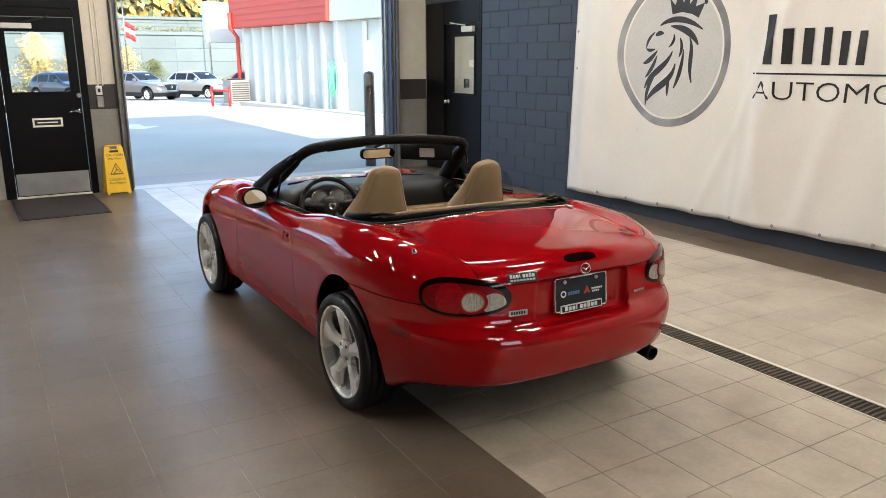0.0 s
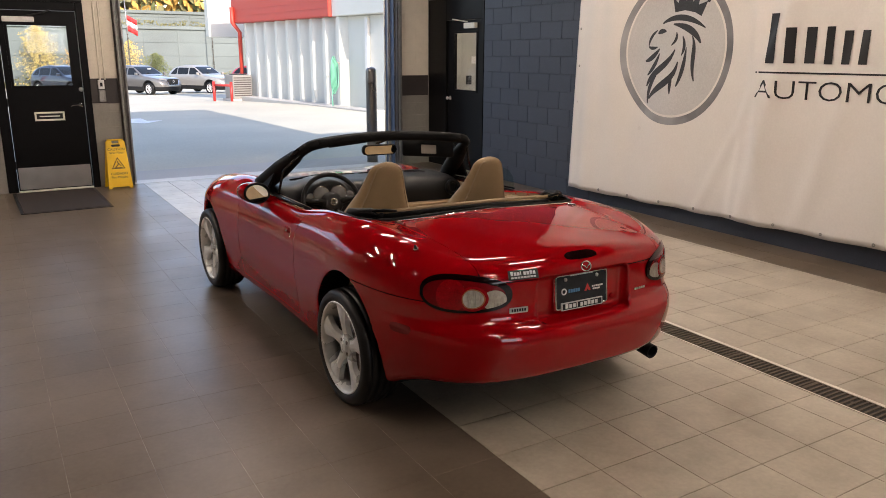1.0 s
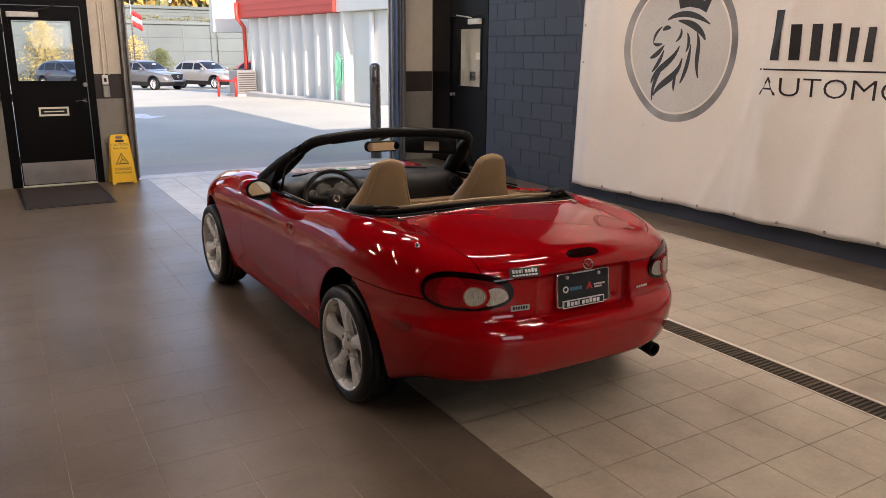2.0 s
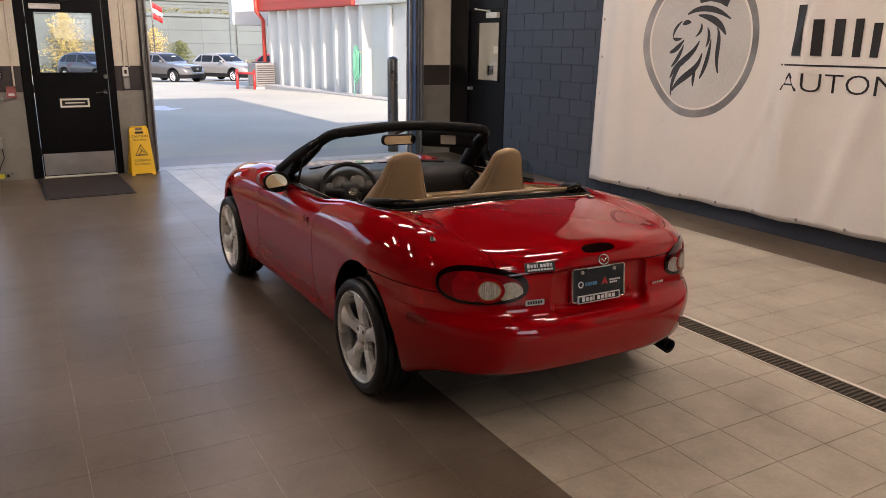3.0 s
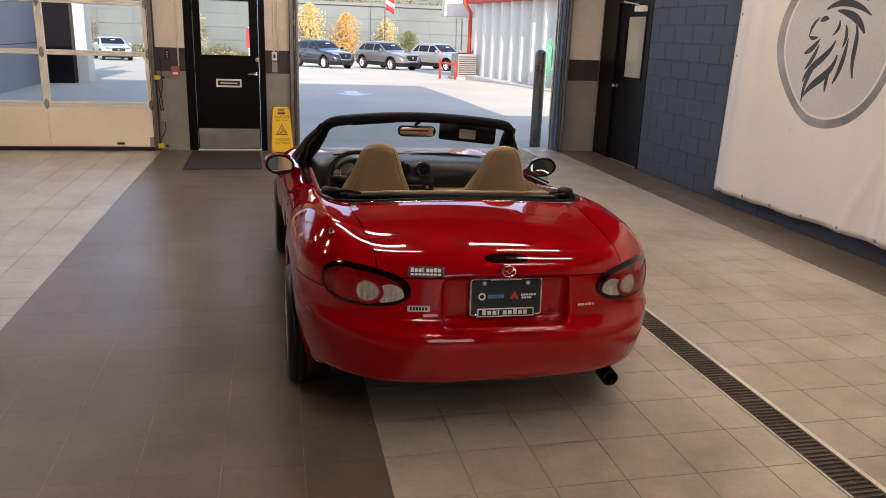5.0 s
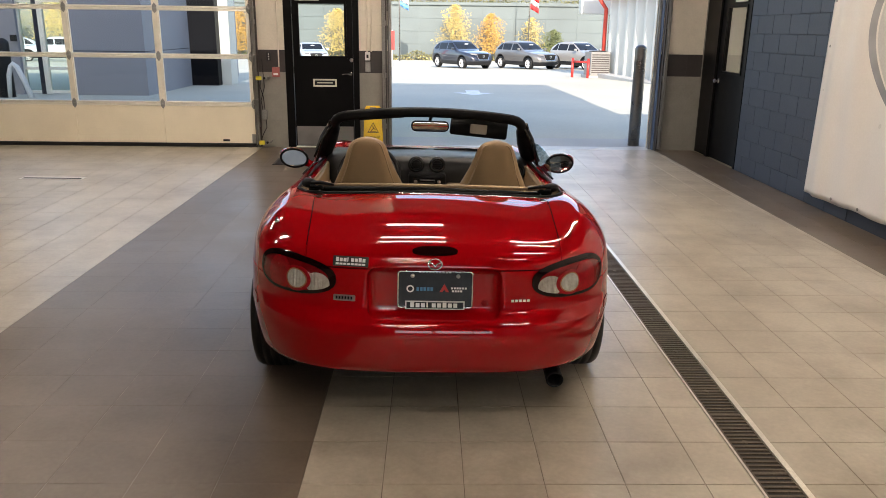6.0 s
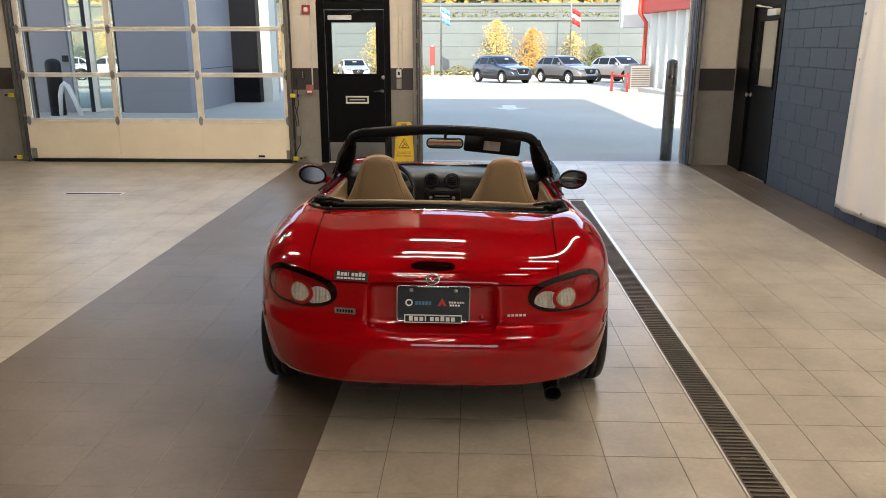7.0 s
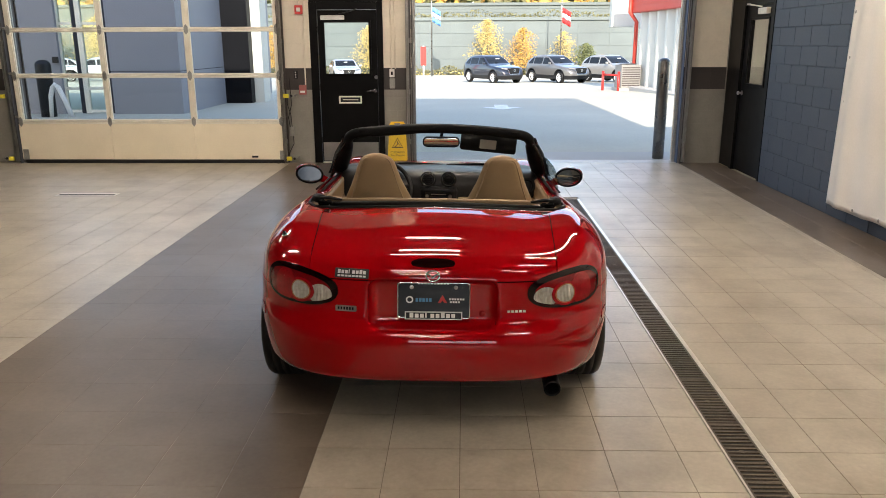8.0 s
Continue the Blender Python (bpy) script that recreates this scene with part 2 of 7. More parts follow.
floor = structure("floor", box((LEFT, BACK, -0.3), (RIGHT, WALL + 0.3, -0.004)), M["grout"], "tiled showroom floor with grey grout joints", "floor")
for k, (a, b) in enumerate(((-2.468, -0.436), (3.546, RIGHT))):
    structure("floor_bed_%d" % (k + 1), box((a, BACK, -0.0039), (b, WALL + 0.3, -0.0009)), M["grout_dark"], "brown mortar bed under the dark tile band", "floor")
structure("ceiling", box((LEFT - 0.3, BACK - 0.3, CEIL), (RIGHT + 0.3, WALL + 0.3, CEIL + 0.3)), M["ceiling"], "plain grey hall ceiling", "ceiling")
BACK_GATES, SILL, HEAD = (GATE_R,), 1.7, 3.4
back_wall = box((LEFT - 0.3, BACK - 0.3, -0.3), (RIGHT + 0.3, BACK, SILL))
box((LEFT - 0.3, BACK - 0.3, HEAD), (RIGHT + 0.3, BACK, CEIL), bm=back_wall)
for a, b in ((LEFT - 0.3, GATE_R[0]), (GATE_R[1], RIGHT + 0.3)):
    box((a, BACK - 0.3, SILL + 0.0005), (b, BACK, HEAD - 0.0005), bm=back_wall)
structure("wall_back", back_wall, M["plaster"], "plain light back wall of the hall with a window strip", "wall")
for k, (a, b) in enumerate(BACK_GATES):
    # window strip in the back wall; an area lamp as sky lights the tail
    sash = bmesh.new()
    for i in range(4):
        x = a + (b - a) * i / 3
        box((max(x - 0.04, a), BACK - 0.12, SILL), (min(x + 0.04, b), BACK - 0.04, HEAD), bm=sash)
    for z in (SILL, (SILL + HEAD) / 2 - 0.035, HEAD - 0.07):
        for i in range(3):
            box((a + (b - a) * i / 3 + 0.0405, BACK - 0.12, z), (a + (b - a) * (i + 1) / 3 - 0.0405, BACK - 0.04, z + 0.07), bm=sash)
    strip = structure("window_%d" % (k + 1), sash, M["alu"], "aluminium window strip high in the back wall", "window")
    pane = mesh_object("pane", box((a, BACK - 0.22, SILL), (b, BACK - 0.21, HEAD)), M["white_plastic"])
    pane.parent = strip
    day = new("daylight", bpy.data.lights.new("daylight", "AREA"))
    day.data.shape, day.data.size, day.data.size_y = "RECTANGLE", (b - a) * SIZE, (HEAD - SILL) * SIZE
    day.data.energy, day.data.color = 30.0, (0.80, 0.90, 1.0)
    spot = Vector(((a + b) / 2, BACK - 0.2, (SILL + HEAD) / 2)) * SIZE
    day.matrix_world = look(spot, spot + Vector((0, 1, 0)))
structure("wall_left", box((LEFT - 0.3, BACK, -0.3), (LEFT, WALL, CEIL)), M["plaster"], "plain light side wall of the hall", "wall")


def front_wall(name, x0, x1, z0=0.0, z1=CEIL):
    """A stretch of the door wall with its grey base, dark band and cream upper part."""
    w = structure(name, box((x0, WALL + 0.012, z0 - (0.3 if z0 == 0 else 0)), (x1, WALL + 0.3, z1)), M["wall_grey"], "concrete block wall painted grey, with a dark band and cream above", "wall")
    return w


front_wall("wall_front_1", LEFT, GATE_L[0])
front_wall("wall_front_2", GATE_L[1], -2.08)
front_wall("wall_front_3", -0.98, GATE_R[0])
front_wall("wall_front_4", GATE_R[1], RIGHT + 0.3)
front_wall("wall_front_5", -2.08, -0.98, 2.75)
# unseen walls over the gates, made dark so the car mirrors less haze
structure("wall_front_6", box((LEFT, WALL + 0.012, GATE_TOP), (GATE_L[1], WALL + 0.3, CEIL)), M["wall_upper"], "unseen wall above the wide gate, dark to calm reflections", "wall").location = (0, 0.001, 0)
structure("wall_front_7", box((GATE_R[0], WALL + 0.014, GATE_TOP), (GATE_R[1], WALL + 0.3, CEIL)), M["wall_upper"], "unseen wall above the open gate, dark to calm reflections", "wall")
structure("parapet", box((-30, WALL + 0.05, CEIL + 0.3), (RIGHT + 0.35, WALL + 0.3, 7.5)), M["grey_cladding"], "grey clad upper front of the building", "wall")
structure("roof_block", box((-30, BACK - 0.3, CEIL + 0.31), (RIGHT + 0.35, WALL + 0.04, 7.3)), M["grey_cladding"], "upper storey and roof over the hall", "roof")

# the side wall has a doorway next to the corner
DOOR_Y = (7.05, 8.62)
structure("wall_right_1", box((RIGHT + 0.004, BACK, -0.3), (RIGHT + 0.3, DOOR_Y[0], CEIL)), M["mortar_blue"], "concrete block wall painted slate blue", "wall")
structure("wall_right_2", box((RIGHT + 0.012, DOOR_Y[0], 2.62), (RIGHT + 0.3, WALL + 0.012, CEIL)), M["mortar_blue"], "slate blue wall over the side door", "wall")
for k, (a, b) in enumerate((((RIGHT + 1.6, 5.4, -0.3), (RIGHT + 1.75, 8.85, 2.62)), ((RIGHT + 0.301, 8.85, -0.3), (RIGHT + 1.75, 9.0, 2.62)), ((RIGHT + 0.301, 5.25, -0.3), (RIGHT + 1.75, 5.4, 2.62)),
                          ((RIGHT + 0.301, 5.4, 2.621), (RIGHT + 1.6, 8.849, 2.75)), ((RIGHT + 0.301, 5.4, -0.3), (RIGHT + 1.6, 8.849, -0.004)))):
    structure("corridor_wall_%d" % (k + 1), box(a, b), M["corridor_paint"], "pale wall of the corridor behind the side door", "wall")


# ---------------------------------------------------------------- ceiling lights
def ceiling_light(m):
    top = thing("ceiling_light", "long white strip light fixed under the ceiling", "ceiling light", "strip lights under the ceiling", m)
    part("housing", box((-0.5, -0.05, 0.0), (0.5, 0.05, 0.06), 0.01), M["white_plastic"], top)
    part("diffuser", box((-0.48, -0.03, -0.03), (0.48, 0.03, -0.002), 0.012, segments=2), M["lamp"], top, "glowing white diffuser")
    return top


first_light = ceiling_light(pose(-0.1, 6.6, CEIL - 0.06))
for x, ys in ((-0.1, (5.0, 3.4, -2.8, -4.4, -6.5)), (1.9, (5.0, 3.0, 0.8, -1.6)), (-3.4, (5.0, 3.4)), (-5.6, (6.6, 3.4, 0.8))):
    for y in ys:
        copy_thing(first_light, pose(x, y, CEIL - 0.06))
copy_thing(first_light, pose(RIGHT + 1.0, 7.3, 2.56, 0, 0, 90))


# ---------------------------------------------------------------- sectional gate, closed
def gate_closed():
    y = WALL - 0.06
    top = thing("sectional_door", "closed sectional garage door with clear panes over cream panels", "garage door")
    xs = [-6.61, -5.215, -3.91, -2.56]
    zs = [0.05, 0.645, 1.335, 2.006, 2.685, 3.37]
    for a, b in zip(xs, xs[1:]):
        bm = box((a + 0.0015 - 0.05 * (a == xs[0]), y - 0.02, zs[0] + 0.01), (b - 0.0015 + 0.05 * (b == xs[-1]), y + 0.03, zs[1] - 0.036), 0.003)
        part("panel", bm, M["cream_panel"], top)
    for a, b in zip(zs[1:], zs[2:]):
        for c, d in zip(xs, xs[1:]):
            pane = part("pane", box((c + 0.045, y + 0.004, a + 0.03), (d - 0.045, y + 0.012, b - 0.03)), M["pane"], top, "clear glass pane")
            pane.visible_shadow = False
            part("pane_bead", frame_bm((c + 0.035, a + 0.02), (d - 0.035, b - 0.02), 0.014, y - 0.012, y + 0.018), M["alu"], top)
    for z in zs[1:]:
        part("rail", box((xs[0] - 0.03, y - 0.026, z - 0.034), (xs[-1] + 0.03, y + 0.026, z + 0.001), 0.004), M["alu"], top)
        part("rail", box((xs[0] - 0.03, y - 0.022, z + 0.004), (xs[-1] + 0.03, y + 0.022, z + 0.030), 0.004), M["alu"], top)
    for x in xs:
        for a, b in zip(zs[1:], zs[2:]):
            part("stile", box((x - 0.035, y - 0.021, a + 0.031), (x + 0.035, y + 0.021, b - 0.035), 0.004), M["alu"], top)
        for z in zs[1:]:
            diamond = [(0.0, 0.075), (0.03, 0.035), (0.03, -0.035), (0.0, -0.075), (-0.03, -0.035), (-0.03, 0.035)]
            bm = prism(diamond, 0.012, pose(x, y - 0.026, z, 90), 0.003)
            tube([(x - 0.03, y - 0.04, z), (x + 0.03, y - 0.04, z)], 0.008, bm, 8)
            part("hinge", bm, M["track"], top, "grey steel hinge")
    part("bottom_seal", box((xs[0] - 0.02, y - 0.024, 0.002), (xs[-1] + 0.02, y + 0.026, 0.056), 0.01), M["black_plastic"], top, "black rubber seal")
    part("corner_bracket", box((xs[0] - 0.03, y - 0.034, 0.06), (xs[0] + 0.06, y - 0.027, 0.22), 0.003), M["track"], top)
    part("corner_bracket", box((xs[-1] - 0.05, y - 0.034, 0.06), (xs[-1] + 0.03, y - 0.027, 0.2), 0.003), M["track"], top)
    part("pull_handle", box((-3.05, y - 0.035, 0.09), (-2.95, y - 0.02, 0.12), 0.004), M["black_plastic"], top)
    for z in (0.72, 1.37, 2.03, 2.7):
        part("roller", tube([(xs[-1] + 0.03, y - 0.03, z), (xs[-1] + 0.075, y - 0.03, z)], 0.018, seg=10), M["track"], top)
        part("roller", tube([(xs[0] - 0.075, y - 0.03, z), (xs[0] - 0.03, y - 0.03, z)], 0.018, seg=10), M["track"], top)
    return top


def frame_bm(lo, hi, w, y0, y1, bm=None):
    """Four bars round an opening in a wall that runs along x."""
    bm = bm or bmesh.new()
    box((lo[0], y0, lo[1]), (lo[0] + w, y1, hi[1]), bm=bm)
    box((hi[0] - w, y0, lo[1]), (hi[0], y1, hi[1]), bm=bm)
    box((lo[0] + w, y0, lo[1]), (hi[0] - w, y1, lo[1] + w), bm=bm)
    box((lo[0] + w, y0, hi[1] - w), (hi[0] - w, y1, hi[1]), bm=bm)
    return bm



closed_gate = gate_closed()



def gate_track(name, x, inward, label):
    """A vertical roller track on an angle, with its brackets."""
    top = thing(name, label, "door track")
    y = WALL
    part("angle", box((x, y - 0.012, 0.0), (x + inward * 0.075, y + 0.008, GATE_TOP), 0.002), M["brown_frame"], top)
    part("angle", box((x, y - 0.10, 0.0), (x + inward * 0.006, y - 0.0125, GATE_TOP), 0.001), M["brown_frame"], top)
    bm = bmesh.new()
    for dx in (0.02, 0.058):
        box((x + inward * dx, y - 0.135, 0.03), (x + inward * (dx + 0.004), y - 0.08, GATE_TOP), bm=bm)
    box((x + inward * 0.024, y - 0.084, 0.03), (x + inward * 0.058, y - 0.080, GATE_TOP), bm=bm)
    part("channel", bm, M["track"], top)
    for z in (0.3, 1.05, 1.8, 2.55, 3.3):
        part("bracket", box((x + inward * 0.008, y - 0.079, z), (x + inward * 0.055, y - 0.0125, z + 0.07), 0.003), M["track"], top)
    return top


gate_track("door_track", GATE_L[1] + 0.01, 1, "dusty steel roller track beside the closed garage door")
gate_track("door_track", GATE_L[0] - 0.01, -1, "dusty steel roller track beside the closed garage door")
gate_track("door_track", GATE_R[0] - 0.012, -1, "dusty steel roller track beside the open gateway")
gate_track("door_track", GATE_R[1] + 0.012, 1, "dusty steel roller track beside the open gateway")


def gate_frame(name, x, side):
    """The steel jamb that lines the open gateway."""
    top = thing(name, "dark steel jamb lining the open gateway", "door jamb")
    part("lining", box((x - side * 0.012, WALL - 0.02, 0.0), (x - side * 0.001, WALL + 0.31, GATE_TOP), 0.002), M["brown_frame"] if side < 0 else M["jamb_blue"], top)
    part("stop", box((x - side * 0.05, WALL + 0.1, 0.0), (x - side * 0.0125, WALL + 0.14, GATE_TOP), 0.004), M["track"], top)
    part("weather_strip", box((x - side * 0.03, WALL + 0.27, 0.0), (x - side * 0.0125, WALL + 0.30, GATE_TOP), 0.004), M["brown_frame"] if x < -3 else M["alu"], top)


gate_frame("gate_jamb", GATE_R[0], -1)
gate_frame("gate_jamb", GATE_R[1], 1)
gate_frame("gate_jamb", GATE_L[0], -1)
gate_frame("gate_jamb", GATE_L[1], 1)


# ---------------------------------------------------------------- black entrance door with a window
def entrance_door():
    top = tagged(new("door_1"), "closed black steel door with a window, mail slot and kick plate", "door", kind="structure")
    y0, y1 = WALL + 0.02, WALL + 0.065
    x0, x1, z1 = -1.955, -1.075, 2.275
    gx0, gx1, gz0, gz1 = -1.862, -1.19, 1.352, 2.10
    fr = bmesh.new()
    for a, b in (((-2.079, WALL - 0.015, 0), (-1.962, WALL + 0.15, 2.39)), ((-1.068, WALL - 0.015, 0), (-0.981, WALL + 0.15, 2.39)), ((-1.962, WALL - 0.015, 2.282), (-1.068, WALL + 0.15, 2.39))):
        box(a, b, 0.006, fr)
    part("door_frame", fr, M["black_door"], top)
    part("transom_panel", box((-2.079, WALL + 0.02, 2.392), (-0.981, WALL + 0.1, 2.75), 0.004), M["black_door"], top)
    leaf = bmesh.new()
    for a, b in (((x0, y0, 0.02), (gx0, y1, z1)), ((gx1, y0, 0.02), (x1, y1, z1)), ((gx0, y0, 0.02), (gx1, y1, gz0)), ((gx0, y0, gz1), (gx1, y1, z1))):
        box(a, b, 0, leaf)
    bmesh.ops.remove_doubles(leaf, verts=leaf.verts, dist=1e-5)
    leaf_ob = part("door_leaf", leaf, M["black_door"], top)
    part("window_bead", frame_bm((gx0 - 0.03, gz0 - 0.03), (gx1 + 0.03, gz1 + 0.03), 0.034, y0 - 0.012, y0 - 0.001), M["black_door"], leaf_ob)
    pane = part("window_pane", box((gx0, y0 + 0.018, gz0), (gx1, y0 + 0.026, gz1)), M["pane"], leaf_ob, "clear glass window")
    pane.visible_shadow = False
    part("kick_plate", box((x0 + 0.012, y0 - 0.004, 0.03), (x1 - 0.012, y0 - 0.0005, 0.315), 0.001), M["steel"], leaf_ob, "brushed steel kick plate")
    slot = bmesh.new()
    frame_bm((-1.675, 0.908), (-1.325, 1.022), 0.022, y0 - 0.012, y0 - 0.0005, slot)
    part("mail_slot", slot, M["alu"], leaf_ob, "pale aluminium mail slot frame")
    part("mail_flap", box((-1.652, y0 - 0.006, 0.931), (-1.348, y0 - 0.001, 0.999), 0.002), M["black_plastic"], leaf_ob, "dark mail flap")
    part("flap_lip", box((-1.62, y0 - 0.0085, 0.958), (-1.38, y0 - 0.0062, 0.972), 0.001), M["alu"], leaf_ob)
    h = lathe([(0.001, 0), (0.031, 0), (0.031, 0.008), (0.024, 0.014), (0.012, 0.016), (0.011, 0.05)], 20, m=pose(-1.115, y0, 1.10, 90))
    tube([(-1.115, y0 - 0.05, 1.10), (-1.15, y0 - 0.054, 1.102), (-1.21, y0 - 0.05, 1.098), (-1.235, y0 - 0.042, 1.09)], [0.011, 0.011, 0.010, 0.009], h, 10)
    part("door_handle", h, M["chrome"], leaf_ob, "chrome lever handle", True)
    part("deadbolt", lathe([(0.001, 0), (0.029, 0), (0.029, 0.012), (0.021, 0.02), (0.012, 0.024), (0.001, 0.024)], 24, m=pose(-1.095, y0, 1.30, 90)), M["steel"], leaf_ob, "round steel deadbolt", True)
    part("door_closer", box((-1.905, y0 - 0.055, 2.135), (-1.55, y0 - 0.001, 2.20), 0.012, segments=2), M["white_plastic"], leaf_ob, "pale door closer body")
    part("closer_arm", tube([(-1.68, y0 - 0.03, 2.20), (-1.45, y0 - 0.12, 2.25), (-1.36, y0 - 0.03, 2.29)], 0.009, seg=8), M["black_plastic"], top)
    part("threshold", box((-1.96, WALL - 0.03, 0.0), (-1.07, WALL + 0.16, 0.015), 0.004), M["alu"], top)
    for z in (0.3, 1.1, 1.95):
        part("hinge", tube([(-1.961, y0 - 0.006, z), (-1.961, y0 - 0.006, z + 0.1)], 0.008, seg=8), M["black_plastic"], top)
    return top


entrance_door()


# ---------------------------------------------------------------- dark side door
def side_door():
    top = tagged(new("door_2"), "closed black side door with a tall window pane", "door", kind="structure")
    x0, x1 = RIGHT + 0.025, RIGHT + 0.07
    ya, yb, z1 = 7.115, 8.10, 2.27
    ga, gb, g0, g1 = 7.285, 7.91, 1.24, 2.085
    fr = bmesh.new()
    for a, b in (((RIGHT - 0.012, DOOR_Y[0] + 0.001, 0), (RIGHT + 0.14, ya - 0.006, 2.61)), ((RIGHT - 0.012, yb + 0.006, 0), (RIGHT + 0.14, 8.20, 2.61)), ((RIGHT - 0.012, ya - 0.006, z1 + 0.006), (RIGHT + 0.14, yb + 0.006, 2.61))):
        box(a, b, 0.005, fr)
    part("door_frame", fr, M["black_door"], top)
    part("side_panel", box((RIGHT + 0.02, 8.201, 0), (RIGHT + 0.12, WALL + 0.011, 2.61), 0.003), M["black_door"], top, "black panel in the corner")
    leaf = bmesh.new()
    for a, b in (((x0, ya, 0.012), (x1, ga, z1)), ((x0, gb, 0.012), (x1, yb, z1)), ((x0, ga, 0.012), (x1, gb, g0)), ((x0, ga, g1), (x1, gb, z1))):
        box(a, b, 0, leaf)
    bmesh.ops.remove_doubles(leaf, verts=leaf.verts, dist=1e-5)
    leaf_ob = part("door_leaf", leaf, M["black_door"], top)
    bead = bmesh.new()
    for a, b in (((x0 - 0.012, ga - 0.03, g0 - 0.03), (x0 - 0.001, ga, g1 + 0.03)), ((x0 - 0.012, gb, g0 - 0.03), (x0 - 0.001, gb + 0.03, g1 + 0.03)), ((x0 - 0.012, ga, g0 - 0.03), (x0 - 0.001, gb, g0)), ((x0 - 0.012, ga, g1), (x0 - 0.001, gb, g1 + 0.03))):
        box(a, b, 0.002, bead)
    part("window_bead", bead, M["black_door"], leaf_ob)
    pane = part("window_pane", box((x0 + 0.018, ga, g0), (x0 + 0.026, gb, g1)), M["pane"], leaf_ob, "clear glass window")
    pane.visible_shadow = False
    knob = lathe([(0.001, 0), (0.033, 0), (0.033, 0.006), (0.012, 0.012), (0.012, 0.035), (0.026, 0.045), (0.028, 0.06), (0.018, 0.07), (0.001, 0.072)], 20, m=pose(x0, 8.03, 1.10, 0, -90))
    part("door_knob", knob, M["steel"], leaf_ob, "steel door knob", True)
    part("door_closer", box((x0 - 0.06, 7.27, 2.15), (x0 - 0.001, 7.57, 2.23), 0.01, segments=2), M["alu"], leaf_ob, "silver door closer body")
    part("closer_arm", tube([(x0 - 0.03, 7.50, 2.245), (x0 - 0.14, 7.75, 2.285), (x0 - 0.03, 7.93, 2.295)], 0.009, seg=8), M["alu"], top)
    for z in (0.25, 1.15, 2.0):
        part("hinge", tube([(x0 - 0.012, ya - 0.003, z), (x0 - 0.012, ya - 0.003, z + 0.11)], 0.011, seg=10), M["steel"], top, "steel hinge")
    return top


side_door()
notice = thing("notice", "white paper notice on the corridor wall", "notice")
part("paper", box((RIGHT + 0.95, 8.845, 1.62), (RIGHT + 1.17, 8.849, 1.74)), M["white_plastic"], notice)
wall_box = thing("wall_box", "small black box on the corridor wall", "wall box")
part("case", box((RIGHT + 0.84, 8.80, 1.27), (RIGHT + 0.93, 8.849, 1.42), 0.008), M["black_plastic"], wall_box)


# ---------------------------------------------------------------- things on the door wall
def fire_alarm():
    top = thing("fire_alarm", "red wall-mounted fire alarm sounder with a strobe", "fire alarm")
    part("housing", box((-2.28, WALL - 0.05, 2.215), (-2.16, WALL - 0.001, 2.345), 0.01, segments=2), M["red_plastic"], top)
    part("strobe_lens", box((-2.25, WALL - 0.07, 2.25), (-2.19, WALL - 0.0505, 2.31), 0.012, segments=2), M["white_plastic"], top, "white strobe lens")
    part("conduit", tube([(-2.22, WALL - 0.02, 2.347), (-2.22, WALL - 0.02, CEIL)], 0.011, seg=8), M["wall_white"], top, "painted conduit")


def pull_station():
    top = thing("fire_pull_station", "faded red fire pull station on the dark band", "pull station")
    part("housing", box((-2.27, WALL - 0.055, 1.045), (-2.16, WALL - 0.001, 1.19), 0.008, segments=2), M["pink_plastic"], top)
    part("pull_handle", box((-2.25, WALL - 0.066, 1.075), (-2.18, WALL - 0.0555, 1.105), 0.004), M["white_plastic"], top, "white pull handle")
    part("conduit", tube([(-2.17, WALL - 0.02, 1.192), (-2.17, WALL - 0.02, 2.1), (-2.145, WALL - 0.02, 2.4), (-2.145, WALL - 0.02, CEIL)], 0.010, seg=8), M["wall_white"], top, "painted conduit")


def key_reader():
    top = thing("access_reader", "grey access reader box with a conduit above it", "card reader")
    part("housing", box((-0.89, WALL - 0.045, 1.30), (-0.815, WALL - 0.001, 1.42), 0.008, segments=2), M["white_plastic"], top)
    part("keypad", box((-0.89, WALL - 0.05, 1.135), (-0.81, WALL - 0.001, 1.285), 0.006), M["track"], top, "grey metal keypad")
    part("button", box((-0.868, WALL - 0.049, 1.335), (-0.838, WALL - 0.0455, 1.385), 0.002), M["black_plastic"], top)
    part("conduit", tube([(-0.86, WALL - 0.02, 1.422), (-0.86, WALL - 0.02, CEIL)], 0.012, seg=8), M["wall_white"], top, "painted conduit")
    part("conduit", tube([(-0.80, WALL - 0.02, 1.422), (-0.80, WALL - 0.02, CEIL)], 0.009, seg=8), M["wall_white"], top, "painted conduit")


def light_switch():
    top = thing("light_switch", "small black push-button box on the dark band", "switch")
    part("plate", box((-2.345, WALL - 0.03, 1.28), (-2.285, WALL - 0.001, 1.40), 0.004), M["black_plastic"], top)
    for z in (1.305, 1.34, 1.375):
        part("button", lathe([(0.001, 0), (0.011, 0), (0.009, 0.006), (0.001, 0.007)], 12, m=pose(-2.315, WALL - 0.03, z, 90)), M["steel"], top)


